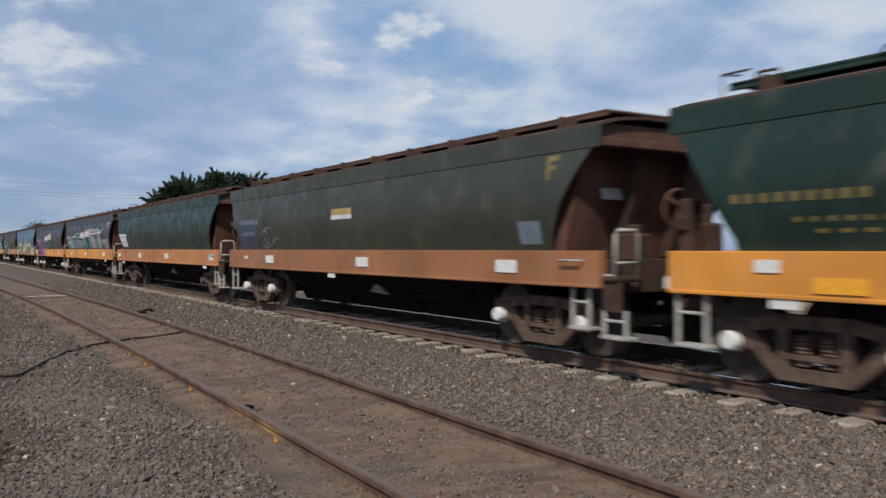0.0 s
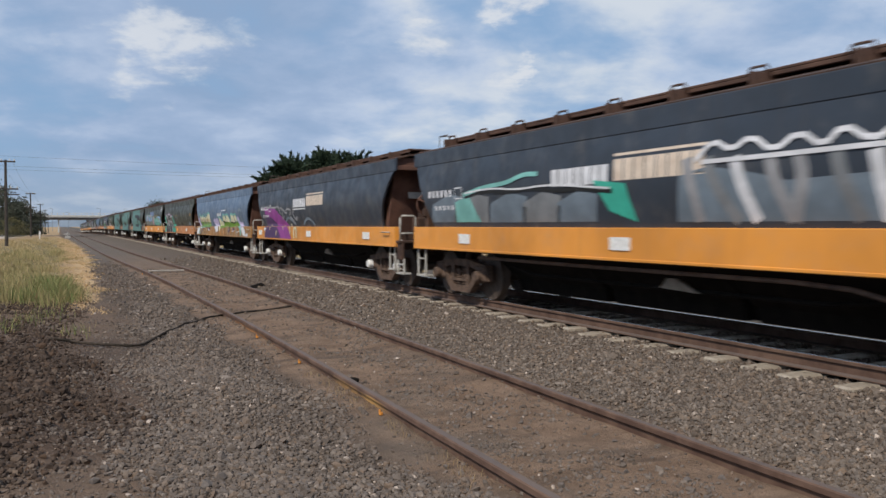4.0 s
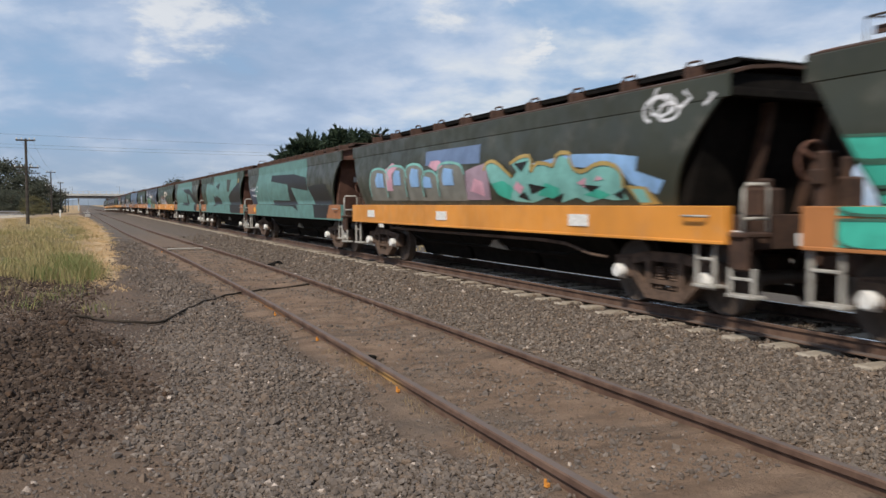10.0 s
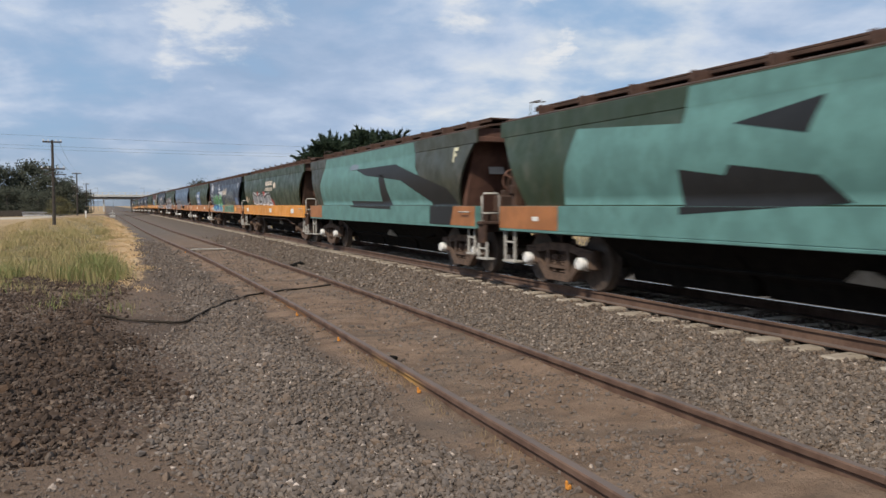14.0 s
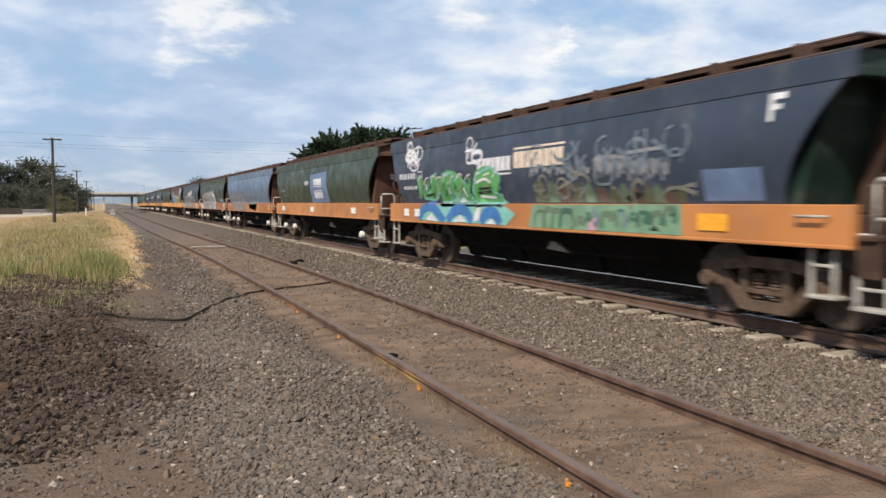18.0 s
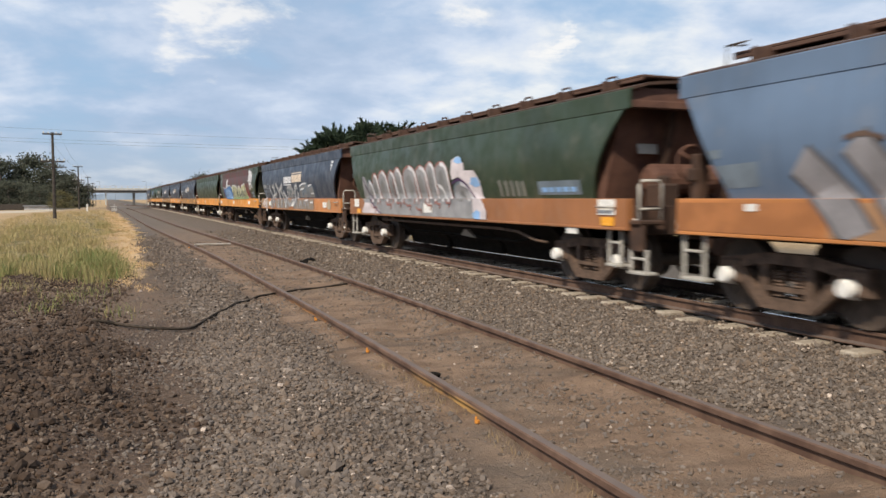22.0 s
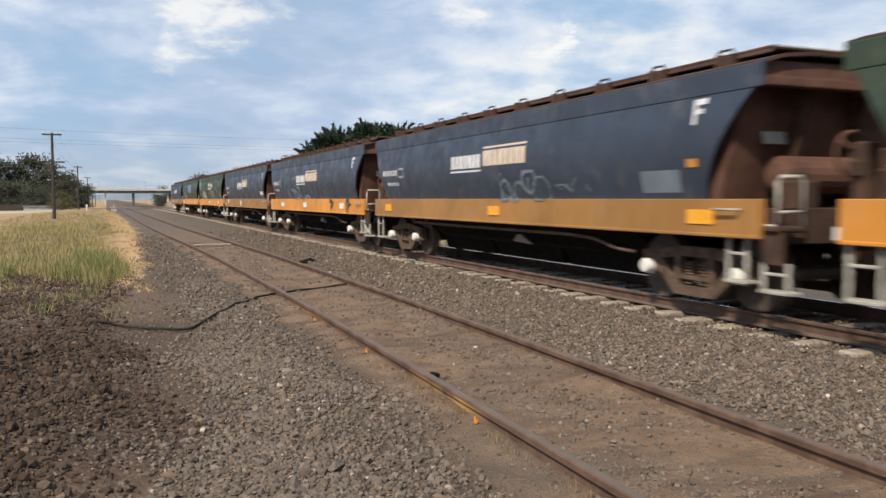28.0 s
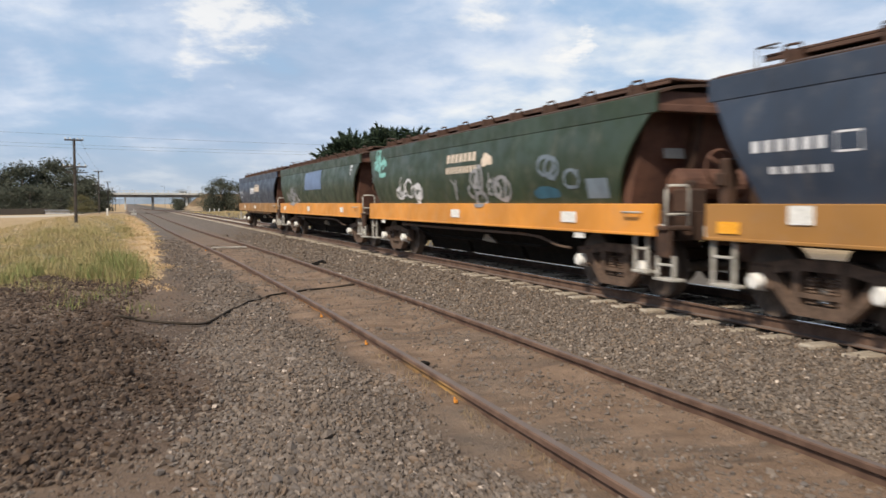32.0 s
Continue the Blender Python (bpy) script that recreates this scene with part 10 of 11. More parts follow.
# loose golden tussocks through the verge
tufts = [(rng.uniform(-5.5, 0.25), 19.5 + 34 * rng.uniform(0, 1) ** 1.4, rng.uniform(0.14, 0.44)) for _ in range(100)]
x = np.concatenate([rng.normal(u, 0.17, 110) for u, v, h in tufts])
y = np.concatenate([rng.normal(v, 0.35, 110) for u, v, h in tufts])
blades("dry_grass", x, y, np.repeat([h for u, v, h in tufts], 110), GOLDEN, "golden tussocks of long grass on the verge", 34, 0.006)
# a strip of pale straw along the edge of the gravel
x, y = scatter(rng, 26000, -0.2, 1.9, 16.5, 110.0)
inner = verge_edge(y) + 0.25 * np.sin(y * 0.9) + 0.14 * np.sin(y * 2.3) - x
keep = (inner > rng.normal(0, 0.10, len(x))) & (inner < np.interp(y, (16, 20, 31, 60), (0.22, 0.35, 0.9, 1.5)) + rng.normal(0, 0.2, len(x))) & (rng.uniform(0, 1, len(x)) < 0.35 + 0.6 * (np.sin(y * 1.1 + x * 2.0) > -0.3))
blades("dry_grass", x[keep], y[keep], 0.06, PALESTRAW, "pale flattened straw along the gravel edge", 22, 0.012)
# taller grass and weeds, patchy, at the front of the verge and behind it
x, y = scatter(rng, 60000, -6.0, 0.7, 14.0, 62.0)
clump = np.sin(x * 1.7 + y * 0.6) * np.cos(y * 0.5 + x * 0.8) + 0.6 * np.sin(x * 4.1 + y * 1.9)
inner = verge_edge(y) - x
keep = inner > np.interp(y, (16, 20, 31, 60), (0.5, 0.6, 0.95, 1.5)) + rng.normal(0, 0.15, len(x))
near_clump = np.exp(-((x + 0.10) / 0.45) ** 2 - ((y - 20.5) / 2.6) ** 2)
keep &= rng.uniform(0, 1, len(x)) < np.clip(0.16 + 0.42 * clump + 0.9 * near_clump, 0.02, 1) * np.clip((y + 1.2 * clump - 16.0) / 4.5, 0.01, 1) ** 1.3 * np.clip(1.3 - (y - 18) / 30, 0.10, 1)
x, y, clump, near_clump = x[keep], y[keep], clump[keep], near_clump[keep]
green = rng.uniform(0, 1, len(x)) < np.clip(0.42 + 0.25 * np.sin(x * 1.1 - y * 0.4) + 0.8 * near_clump - np.clip((y - 24) / 22, 0, 0.5), 0.05, 0.97)
tall = np.clip(0.13 + 0.07 * clump + 0.20 * near_clump, 0.04, 0.5)
blades("weeds", x[green], y[green], tall[green], WEED, "green weeds at the edge of the soil bank", 13, 0.006)
blades("dry_grass", x[~green], y[~green], tall[~green] * 1.15, SEDGE, "tall yellowing grass behind the soil bank", 23, 0.005)
x, y = np.concatenate([rng.normal(u, 0.16, 75) for u in (-0.55, -0.20, -0.75, 0.15)]), np.concatenate([rng.normal(v, 0.42, 75) for v in (15.3, 16.3, 14.0, 13.6)])
blades("weeds", x, y, 0.17, WEED, "small green weed tufts on dark soil", 14, 0.005)
tuft_y = np.concatenate([rng.normal(v, 0.10, 26) for v in (8.9, 8.3, 8.0, 7.7, 7.4, 7.1, 6.3, 6.1, 5.2, 4.9)])
blades("dry_tufts", siding_x(tuft_y) - 0.93 + rng.normal(0, 0.05, len(tuft_y)), tuft_y, 0.08, TUFT, "dry straw tufts against the siding rail", 15, 0.004)
x, y = scatter(rng, 12000, 12.5, 45.0, 30.0, 260.0)
blades("dry_grass", x, y, 0.30, STRAW, "dry grass beyond the main track", 16, 0.02)

# ---- trees ----
BARK = rusty("grey_bark", (0.075, 0.060, 0.048), (0.14, 0.115, 0.095), scale=5.0)
GUM = leafy("gum_leaves", [(0.034, 0.042, 0.030), (0.058, 0.066, 0.046), (0.092, 0.092, 0.070), (0.046, 0.055, 0.038)])
PINE = leafy("dark_conifer", [(0.010, 0.020, 0.012), (0.018, 0.032, 0.018), (0.032, 0.046, 0.024), (0.014, 0.026, 0.014)])


def limb_mesh(paths):
    """Tapered limbs from (points, radius at the foot)."""
    vs, fs, sides = [], [], 7
    for pts, r in paths:
        base = len(vs)
        for i, p in enumerate(pts):
            rr = r * (1 - 0.8 * i / (len(pts) - 1))
            for k in range(sides):
                t = 2 * math.pi * k / sides
                vs.append((p[0] + rr * math.cos(t), p[1] + rr * math.sin(t), p[2]))
        for i in range(len(pts) - 1):
            for k in range(sides):
                k2 = (k + 1) % sides
                fs.append((base + i * sides + k, base + i * sides + k2, base + (i + 1) * sides + k2, base + (i + 1) * sides + k))
    return make_mesh("trunk", vs, fs, True)


def tree(x, y, tall, spread, seed, mat=GUM, spiky=False, label="", leaves=2600, base=None, full=False, kind="tree"):
    rnd, rng = random.Random(seed), np.random.default_rng(seed)
    z0 = add_z(x, y) - 0.2 if base is None else base
    tr = empty(kind, pose(x, y, z0))
    tagged(tr, label, kind, "trees behind the line" if kind == "tree" else "")
    tips, paths = [], [([(0, 0, 0), (0.1, 0, tall * 0.25), (rnd.uniform(-0.3, 0.3), rnd.uniform(-0.3, 0.3), tall * 0.55), (0, 0, tall * 0.8)], tall * 0.035)]
    for i in range(15):
        a_, hgt = rnd.uniform(0, 6.28), tall * rnd.uniform(0.10, 0.75)
        rr = spread * rnd.uniform(0.55, 1.0) * (1.0 if not spiky else (1.15 - hgt / tall * 0.5))
        end = (math.cos(a_) * rr, math.sin(a_) * rr, min(tall * 0.93, hgt + tall * rnd.uniform(0.08, 0.25)))
        paths.append(([(0, 0, hgt), (end[0] * 0.5, end[1] * 0.5, hgt + (end[2] - hgt) * 0.35), end], tall * 0.012))
        tips += [end, (end[0] * 0.65, end[1] * 0.65, hgt + (end[2] - hgt) * 0.7)]
    tips += [(rnd.uniform(-0.3, 0.3) * spread, rnd.uniform(-0.3, 0.3) * spread, tall * rnd.uniform(0.82, 0.98)) for _ in range(6)]
    if spiky:
        tips += [(math.cos(q) * spread * u, math.sin(q) * spread * u, tall * (0.93 - 0.22 * u * u) * rnd.uniform(0.85, 1.0)) for q, u in ((rnd.uniform(0, 6.28), rnd.uniform(0.0, 1.1)) for _ in range(60))]
    if full:
        tips += [(math.cos(q) * spread * u, math.sin(q) * spread * u, tall * rnd.uniform(0.04, 0.42)) for q, u in ((rnd.uniform(0, 6.28), rnd.uniform(0.2, 1.0)) for _ in range(26))]
    part("trunk", limb_mesh(paths), BARK, tr)
    tips = np.array(tips)
    who = rng.integers(0, len(tips), leaves)
    c = tips[who] + rng.normal(0, 1, (leaves, 3)) * np.array((spread * 0.20, spread * 0.20, tall * 0.07))
    c[:, 2] = np.maximum(c[:, 2], tall * 0.05)
    size = tall * (0.026 if not spiky else 0.036) * rng.uniform(0.5, 1.4, leaves)
    d1 = rng.normal(0, 1, (leaves, 3))
    if spiky:
        fronds = 420
        foot = tips[rng.integers(0, len(tips), fronds)] * np.array((0.85, 0.85, 0.92)) + rng.normal(0, 0.25, (fronds, 3))
        aim = foot * np.array((1, 1, 0)) / spread + np.array((0, 0, 0.10)) + rng.normal(0, 0.20, (fronds, 3))
        aim /= np.linalg.norm(aim, axis=1)[:, None]
        reach = tall * rng.uniform(0.10, 0.18, fronds)
        who, u = rng.integers(0, fronds, leaves), rng.uniform(0, 1, leaves)
        c = foot[who] + aim[who] * (reach[who] * u)[:, None] + rng.normal(0, 1, (leaves, 3)) * (reach[who] * 0.16 * (1.05 - u))[:, None]
        d1 = aim[who] + rng.normal(0, 0.45, (leaves, 3))
    d1 /= np.linalg.norm(d1, axis=1)[:, None]
    d2 = np.cross(d1, rng.normal(0, 1, (leaves, 3)))
    d2 /= np.linalg.norm(d2, axis=1)[:, None]
    wide = 0.55 if not spiky else 0.22
    v = np.stack([c - d1 * size[:, None] * 0.5, c + d2 * (size * wide)[:, None], c + d1 * size[:, None], c - d2 * (size * wide)[:, None]], 1)
    t = np.array([(0, 1, 2), (0, 2, 3)])
    crown = part("crown", tri_mesh("crown", v.reshape(-1, 3), (t[None] + 4 * np.arange(leaves)[:, None, None]).reshape(-1, 3)), mat, tr)
    tagged(crown, kind="stuff")
    return tr


for i, (x, y, tall, spread) in enumerate(((28.2, 108, 11.5, 4.8), (32.6, 110, 12.6, 5.4), (37.4, 109, 12.7, 5.4), (30.4, 113, 12.2, 4.8), (35.0, 112, 13.0, 5.0))):
    tree(x, y, tall, spread, 40 + i, PINE, True, "dark spiky conifer standing behind the passing train", 24000)
for i, (x, y, tall, spread) in enumerate(((-31, 236, 11, 6.5), (-24, 228, 12.0, 6), (-17.0, 232, 13.0, 5.6), (-12.6, 226, 9.6, 4.6), (-9.3, 224, 8.2, 3.6), (-40, 230, 11, 6.5), (-21, 215, 7, 5), (-8.0, 252, 7.5, 3.6), (-28, 214, 6, 5), (-14.5, 212, 5.5, 4))):
    tree(x, y, tall, spread, 60 + i, GUM, False, "grey-green gum tree beyond the dry paddock", 13000, None, True)
for i, (x, y, tall, spread) in enumerate(((27, 300, 8.5, 4), (32, 304, 11.5, 4.6), (37.5, 300, 9.5, 4.8), (43, 298, 9, 4.4), (49, 305, 10, 5), (58, 300, 9.5, 5), (68, 310, 10, 5.5), (23, 405, 5.5, 2.8), (27, 448, 10, 5))):
    tree(x, y, tall, spread, 80 + i, GUM, False, "grey-green tree beside the far road bridge", 6500, None, True)

SHRUB = leafy("olive_shrub_leaves", [(0.080, 0.078, 0.034), (0.130, 0.118, 0.055), (0.105, 0.090, 0.048)])
tree(-7.6, 162, 3.6, 1.9, 97, SHRUB, False, "olive-brown shrub in front of the gum trees", 5000, None, True, "shrub")
tree(-5.9, 172, 1.7, 1.2, 98, SHRUB, False, "low olive-brown shrub beside the telephone poles", 2500, None, True, "shrub")

# ---- telephone poles and wires ----
POLE = rusty("dark_pole", (0.030, 0.024, 0.020), (0.060, 0.050, 0.042), scale=4.0)
WIRE = rusty("grey_wire", (0.16, 0.18, 0.20), (0.20, 0.22, 0.24), scale=4.0)
GLASSY = rusty("pale_insulator", (0.45, 0.45, 0.43), (0.6, 0.6, 0.58), rough=0.3, scale=5.0)


def pole(x, y, top, arms, low=True):
    z = add_z(x, y)
    p = tagged(empty("telegraph_pole", pose(x, y, z)), "dark wooden telegraph pole with crossarms on dry verge", "utility pole", "poles along the line")
    h = top - z
    part("post", lathe("post", [(0, 0.15), (h * 0.5, 0.125), (h, 0.10)], 10), POLE, p, at=pose(0, 0, 0, 0, -90, 0))
    for dz, wd in arms:
        arm = part("crossarm", box("crossarm", -wd / 2, wd / 2, -0.06, 0.06, -0.06, 0.06, 0.012), POLE, p, at=pose(0, -0.12, h - dz))
        for s in (-0.45, -0.2, 0.2, 0.45):
            part("insulator", lathe("insulator", [(0, 0.03), (0.05, 0.06), (0.12, 0.05), (0.16, 0.02)], 8), GLASSY, arm, at=pose(s * wd, 0, 0.06, 0, -90, 0))
    if low:
        part("stay_bracket", boxes("stay", [(-0.9, 0.9, -0.04, 0.04, 0, 0.08)]), POLE, p, at=pose(0.15, -0.1, h - 2.95))
    return p


POLES = [(-4.1, 78, 7.25), (-4.4, 153, 7.2), (-4.4, 228, 7.2), (-4.5, 305, 7.0), (-4.5, 380, 6.8)]
for i, (x, y, top) in enumerate(POLES):
    pole(x, y, top, ((0.15, 1.5), (2.45, 1.9)), i < 2)


def span_wire(name, a_, b_, sag, r, label):
    pts = [(a_[0] + (b_[0] - a_[0]) * u, a_[1] + (b_[1] - a_[1]) * u, a_[2] + (b_[2] - a_[2]) * u - sag * 4 * u * (1 - u)) for u in np.linspace(0, 1, 13)]
    tagged(part(name, tube(name, [pts], r, 4), WIRE), label, "wire", "wires over the line")


for k in (-0.3, 0.3):
    for (x0, y0, t0), (x1, y1, t1) in zip(POLES, POLES[1:]):
        span_wire("telegraph_wire", (x0 + k * 1.5, y0, t0 + 0.06), (x1 + k * 1.5, y1, t1 + 0.06), 0.7, 0.012, "thin telegraph wire sagging between poles")
# power lines that cross the line in the distance
for x in (-90, 110):
    pole(x, 226, 21.0 if x < 0 else 18.0, ((0.15, 2.4), (2.6, 2.4)), False)
for z0, z1, y in ((21.0, 18.0, 226), (18.2, 16.2, 226), (17.3, 15.5, 226)):
    span_wire("power_line", (-90, y, z0), (110, y, z1), 1.2, 0.028, "thin power line crossing high over the railway")

# ---- road bridge ----
BRIDGEC = rusty("bridge_concrete", (0.44, 0.44, 0.42), (0.56, 0.56, 0.54), scale=0.8)
# dark tone puts the shade below the deck into the girder; also piers, shed roofs
BRIDGED = rusty("bridge_shadow_steel", (0.085, 0.08, 0.075), (0.13, 0.12, 0.115), scale=0.8)
EARTH = rusty("dry_earth", (0.20, 0.145, 0.095), (0.30, 0.225, 0.145), scale=0.4)
BY = 420.0
bridge = tagged(empty("road_bridge", pose(0, BY, 0)), "long low concrete road bridge over the railway", "bridge")
part("deck", box("deck", -26, 35, -4, 4, 5.55, 6.05, 0.05), BRIDGEC, bridge)
part("girder", box("girder", -26, 35, -3.4, 3.4, 4.35, 5.55, 0.05), BRIDGED, bridge)
part("parapet", box("parapet", -26, 35, -4.1, -3.9, 6.05, 6.6, 0.02), BRIDGEC, bridge)
for i in range(25):
    part("rail_post", box("rail_post", -0.16, 0.16, -0.08, 0.08, 0, 1.0, 0.01) if i == 0 else bpy.data.meshes["rail_post"], BRIDGEC, bridge, at=pose(-26 + 2.5 * i, -4.0, 6.6))
part("top_rail", box("top_rail", -26, 35, -4.06, -3.94, 7.45, 7.6, 0.02), BRIDGEC, bridge)
for x, wd, mat in ((-16.0, 0.55, BRIDGED), (-0.6, 0.3, BRIDGEC), (11.8, 0.55, BRIDGED), (27.4, 0.4, BRIDGEC)):
    part("pier", box("pier", x - wd, x + wd, -1.8, 1.8, -3.2, 4.35, 0.08), mat, bridge)
bank_v = [(30, -6, 0), (30, 6, 0), (44, 6, 6.2), (44, -6, 6.2), (460, 6, 6.2), (460, -6, 6.2), (24, -16, -3), (24, 16, -3), (460, -18, -3), (460, 18, -3)]
faces_v = [(6, 0, 3, 5, 8), (0, 1, 2, 3), (3, 2, 4, 5), (7, 9, 4, 2, 1), (6, 7, 1, 0), (8, 5, 4, 9), (6, 8, 9, 7)]
steep = [({30: 27, 44: 35, 24: 24}.get(x, x), y, z) for x, y, z in bank_v]
bank = part("embankment", make_mesh("embankment", steep, faces_v), EARTH, at=pose(0, BY, 0.04))
tagged(bank, "dry earth embankment carrying the road", "embankment", kind="structure")
bank2 = part("embankment", make_mesh("embankment", [(-v[0], v[1], v[2]) for v in bank_v], faces_v), EARTH, at=pose(14, BY, 0.04))
tagged(bank2, "dry earth embankment at the other bridge end", "embankment", kind="structure")

# a coach that crosses the bridge
COACHW = flatpaint("coach_white", (0.74, 0.75, 0.76), 0.35)
COACHG = surface("coach_glass", lambda n, pos: (0.012, 0.015, 0.018), 0.08, spec=0.6)
coach = tagged(empty("coach"), "long white coach with dark windows crossing the bridge", "bus")
part("body", box("coach_body", -6.2, 6.2, -1.25, 1.25, 0.35, 3.1, 0.16), COACHW, coach)
part("roof_pod", box("roof_pod", -3.0, -0.6, -0.8, 0.8, 3.1, 3.32, 0.08), COACHW, coach)
for k in range(6):
    for s in (-1, 1):
        part("window", box("coach_window", -0.86, 0.86, -0.015, 0.015, 0, 0.95, 0.01) if k + s == -1 else bpy.data.meshes["coach_window"], COACHG, coach, at=pose(-4.6 + 1.8 * k, s * 1.255, 1.75))
part("windscreen", box("windscreen", 6.195, 6.225, -1.1, 1.1, 1.4, 2.9, 0.01), COACHG, coach)
coach_wheels = []
for x in (-3.9, 3.9):
    for s in (-1, 1):
        w_ob = part("wheel", lathe("coach_wheel", [(-0.14, 0.36), (-0.14, 0.46), (-0.10, 0.5), (0.10, 0.5), (0.14, 0.46), (0.14, 0.36)], 16), BLACK, coach, at=pose(x, s * 1.14, 0.5, 0, 0, 90))
        coach_wheels.append((w_ob, x, s))

# ---- far things ----
ROOFING = rusty("pale_roofing", (0.36, 0.37, 0.38), (0.52, 0.52, 0.52), scale=1.0)
for x, y, wd, h in ((-46, 205, 16, 3.0), (-13.4, 199, 6, 0.75), (-70, 230, 14, 3.4)):
    sh = tagged(empty("shed", pose(x, y, add_z(x, y))), "low pale farm shed among the trees", "shed", "sheds by the trees")
    part("wall", box("wall", -wd / 2, wd / 2, -3, 3, 0, h, 0.03), ROOFING, sh)
    part("roof", make_mesh("roof", [(-wd / 2 - 0.3, -3.3, h), (wd / 2 + 0.3, -3.3, h), (wd / 2 + 0.3, 3.3, h), (-wd / 2 - 0.3, 3.3, h), (-wd / 2 - 0.3, 0, h * 1.35), (wd / 2 + 0.3, 0, h * 1.35)], [(0, 1, 5, 4), (2, 3, 4, 5), (0, 4, 3), (1, 2, 5), (0, 3, 2, 1)]), BRIDGED, sh)
# added dark panels draw the dark band below the trees; no fence is known there
for x in np.arange(-44, -16.5, 2.4):
    fp = part("fence_panel", box("fence_panel", -1.19, 1.19, -0.05, 0.05, 0, 1.35, 0.02) if "fence_panel" not in bpy.data.meshes else bpy.data.meshes["fence_panel"], POLE, at=pose(float(x), 203.5 - 0.1 * float(x) % 1.3, add_z(float(x), 203)))
    tagged(fp, "dark upright panel added for the dark band below the trees", "fence panel", "panels of the paddock fence")
# white posts and barrier beside the main track
for x, y in ((20.5, 225), (21.8, 226), (23.2, 228), (-2.2, 108)):
    ps = part("marker_post", boxes("marker_post", [(-0.07, 0.07, -0.06, 0.06, 0, 0.95), (-0.11, 0.11, -0.075, -0.055, 0.6, 0.9)], 0.015), WHITE, at=pose(x, y, add_z(x, y), 0, 0, 15))
    tagged(ps, "white lineside marker post in dry grass", "marker post", "marker posts beside the line")
# level crossing of dark asphalt where the siding ends
ASPHALT = rusty("old_asphalt", (0.030, 0.029, 0.028), (0.055, 0.052, 0.050), scale=1.5)
xr = part("level_crossing", make_mesh("level_crossing", [(-9, 132, 0.0), (14, 150, 0.0), (14, 155, 0.0), (-9, 138, 0.0)], [(0, 1, 2, 3)]), ASPHALT, at=pose(0, 0, 0.19))
tagged(xr, "dark asphalt path crossing the far tracks", "crossing", kind="structure")
hut = tagged(part("switch_stand", boxes("switch_stand", [(-0.35, 0.35, -0.3, 0.3, 0, 0.35), (-0.05, 0.05, -0.05, 0.05, 0.35, 0.9), (-0.5, 0.3, -0.1, 0.1, 0.5, 0.62)], 0.03), GALV, at=pose(0.9, 118, add_z(0.9, 118))), "pale grey switch stand beside the siding", "switch stand")
# lamp standards beyond the bridge
for x, y in ((-30, 520), (-4, 540), (22, 530), (38, 545), (60, 520), (-12, 640), (6, 700)):
    lp = tagged(empty("street_lamp", pose(x, y, -2.0)), "slim grey street lamp beyond the bridge", "street lamp", "lamps beyond the bridge")
    part("mast", lathe("mast", [(0, 0.14), (14.0, 0.08)], 6), WIRE, lp, at=pose(0, 0, 0, 0, -90, 0))
    part("arm", boxes("arm", [(-1.6, 0, -0.06, 0.06, 13.9, 14.05), (-2.1, -1.4, -0.14, 0.14, 13.85, 14.0)]), WIRE, lp)
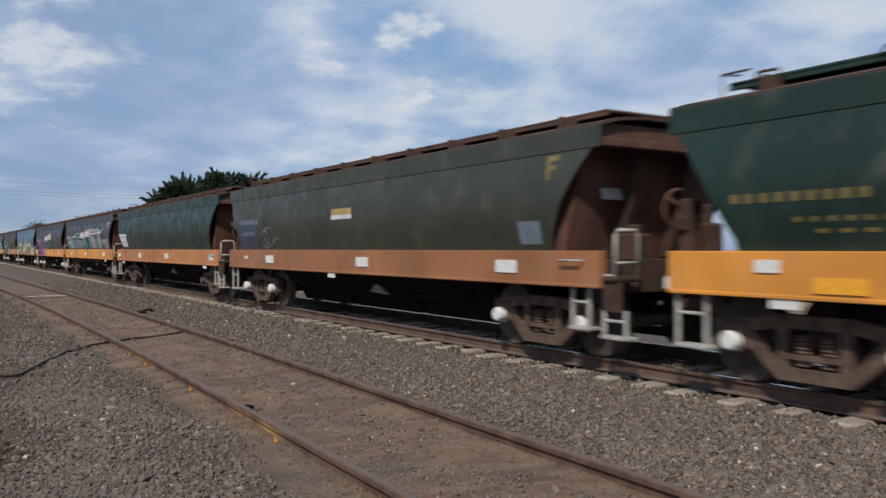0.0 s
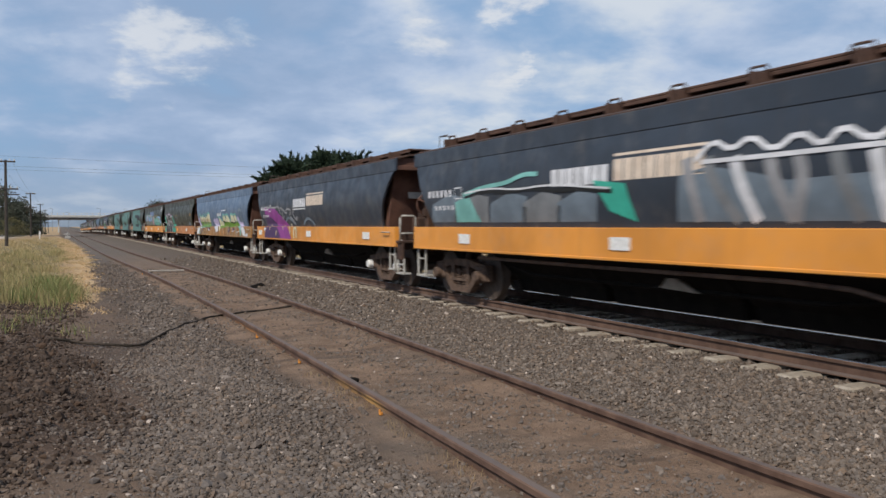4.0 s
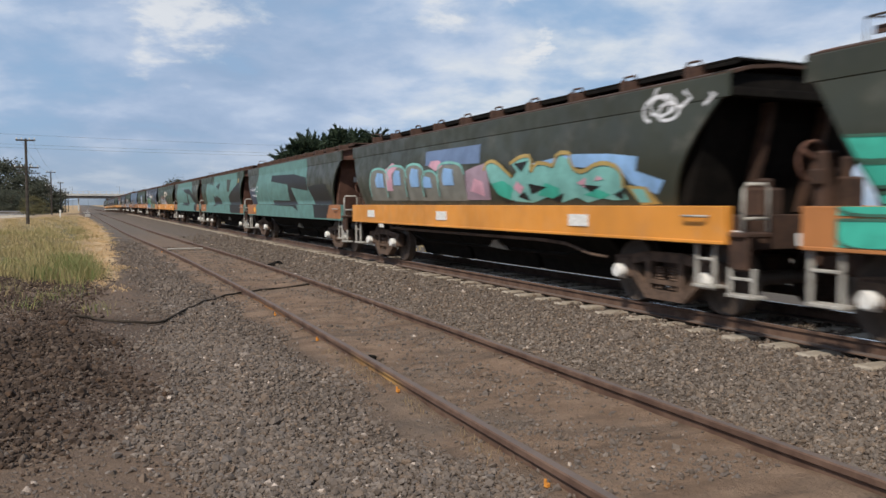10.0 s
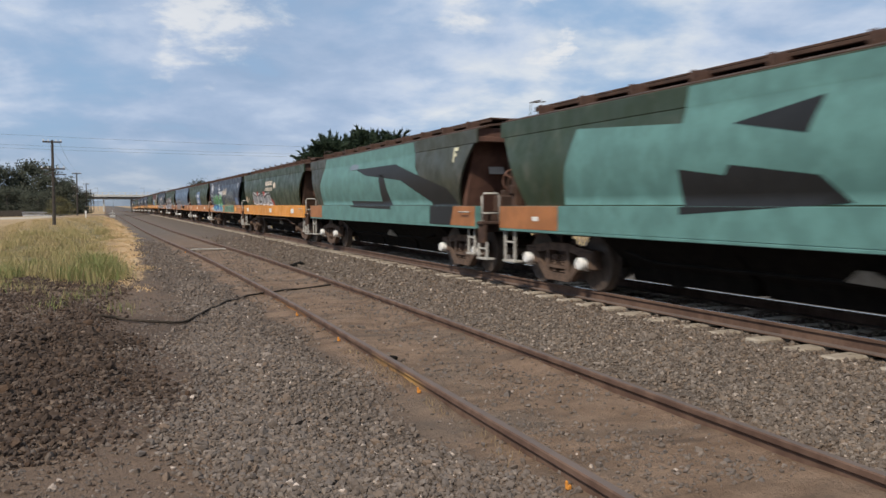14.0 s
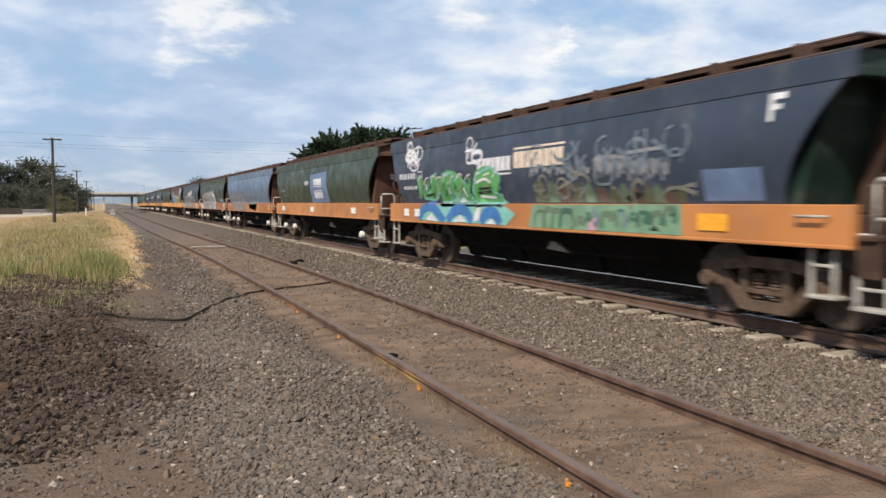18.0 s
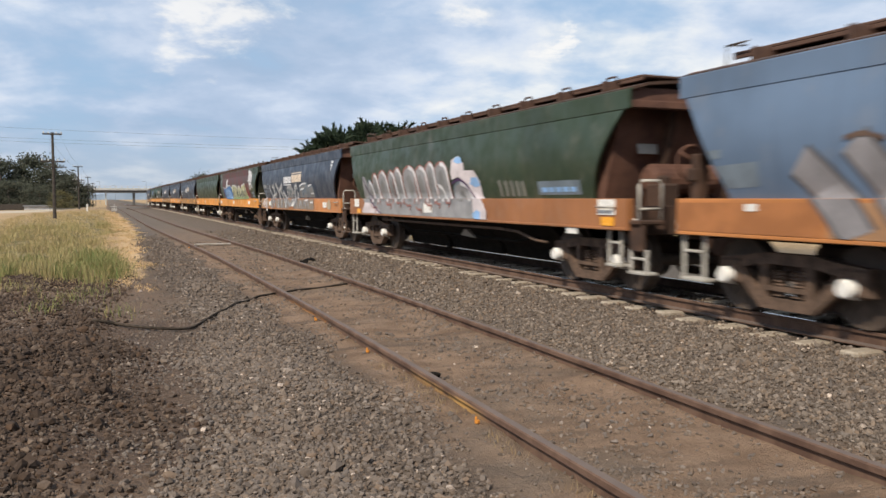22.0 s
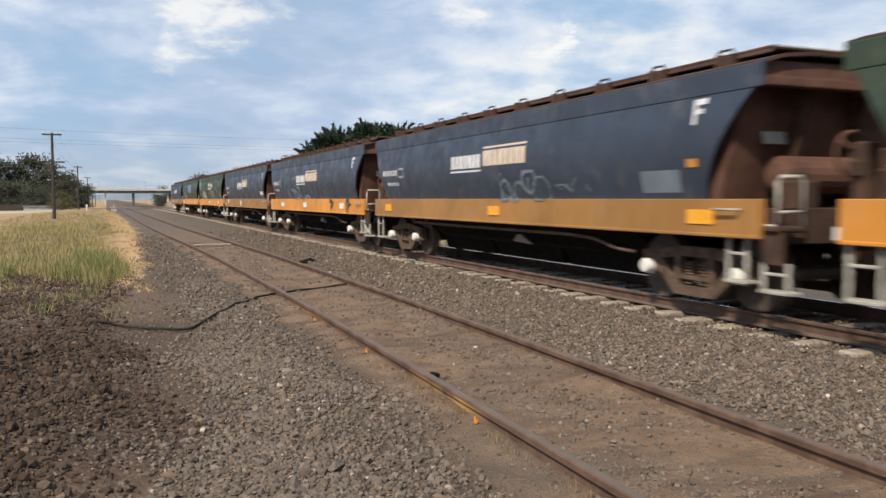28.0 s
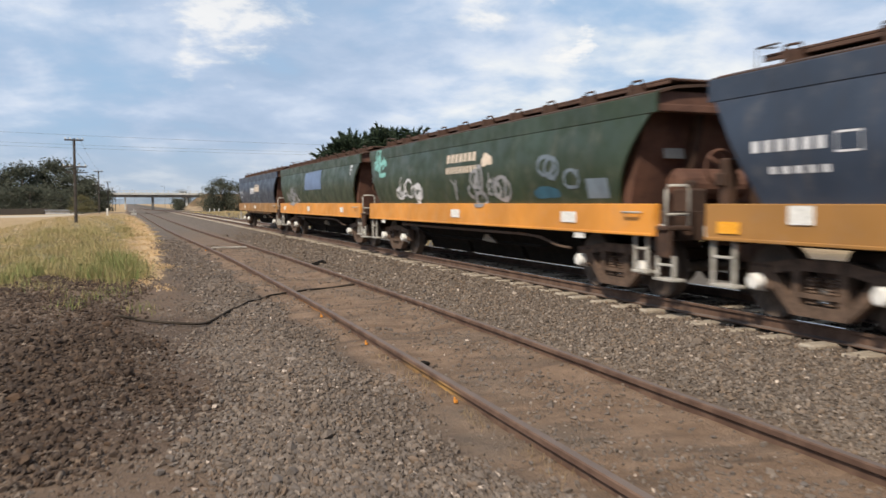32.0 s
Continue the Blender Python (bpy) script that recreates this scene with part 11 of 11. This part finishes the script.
# far ridge in haze
HAZE = surface("hazy_ridge", lambda n, pos: n.mix(n.span(n.noise(pos, 0.02, 4.0), 0.3, 0.7), (0.16, 0.20, 0.25), (0.20, 0.24, 0.29)), 1.0, spec=0.0)
rx = np.linspace(-1500, 1500, 90)
rz = 14 + 8 * np.sin(rx * 0.004) + 5 * np.sin(rx * 0.013 + 1) + 3 * np.sin(rx * 0.05)
ridge = part("backdrop", make_mesh("ridge", [(x, 2600, -12) for x in rx] + [(x, 2640, z) for x, z in zip(rx, rz)], [(i, i + 1, 91 + i, 90 + i) for i in range(89)]), HAZE)
tagged(ridge, "hazy blue-grey ridge on the horizon", "ridge", kind="structure")

# ---- sleepers of the main track, last because they are many ----
SLEEPER = rusty("dusty_sleeper", (0.24, 0.20, 0.155), (0.36, 0.31, 0.25), scale=6.0)
bm = bmesh.new()
box_bm(bm, -1.23, 1.23, -0.115, 0.115, -0.10, 0.0, 0.02)
sleeper_me = from_bm("sleeper", bm)
for i in range(-22, 262):
    y = 1.2 + 0.603 * i
    srnd = random.Random(i)
    part("sleeper", sleeper_me, SLEEPER, main_track, at=pose(MAIN_X + srnd.uniform(-0.07, 0.07), y + srnd.uniform(-0.04, 0.04), RAIL_TOP - 0.158 - srnd.uniform(0.0, 0.022) + float(drop(y)), srnd.uniform(-2, 2), srnd.uniform(-0.8, 0.8), srnd.uniform(-2, 2)))


def run(t):
    """Metres that the train has gone by t seconds; it gathers speed slowly."""
    return 2.926e-4 * t ** 3 + 0.021655 * t ** 2 + 8.57224 * t - 0.054


def motions():
    for k, wg in enumerate(wagons):
        rows = []
        for t in range(33):
            y = 14.7 * k - 0.89 - run(t)
            rows.append((t, pose(MAIN_X, y, RAIL_TOP + float(drop(y)))))
        walk(wg, rows)
    # the coach keeps 13 metres a second over the bridge
    walk(coach, [(t, pose(14.0 + 13.0 * (t - 8.0), BY, 6.27)) for t in (0, 8, 16, 24, 32)])
    for ob, x, s in coach_wheels:
        walk(ob, [(f / 30, pose(x, s * 1.14, 0.5) @ pose(0, 0, 0, 0, math.degrees(26.0 * f / 30) % 360, 0) @ pose(0, 0, 0, 0, 0, 90)) for f in range(961)])
    first = {}
    for ob, y in wheelsets:
        if y not in first:
            walk(ob, [(f / 30, pose(0, y * BASE / 2, WHEEL_R, math.degrees(run(f / 30) / WHEEL_R) % 360)) for f in range(961)])
            first[y] = ob.animation_data
        else:
            ob.rotation_mode = "QUATERNION"
            ob.animation_data_create()
            ob.animation_data.action = first[y].action
            ob.animation_data.action_slot = first[y].action_slot


motions()
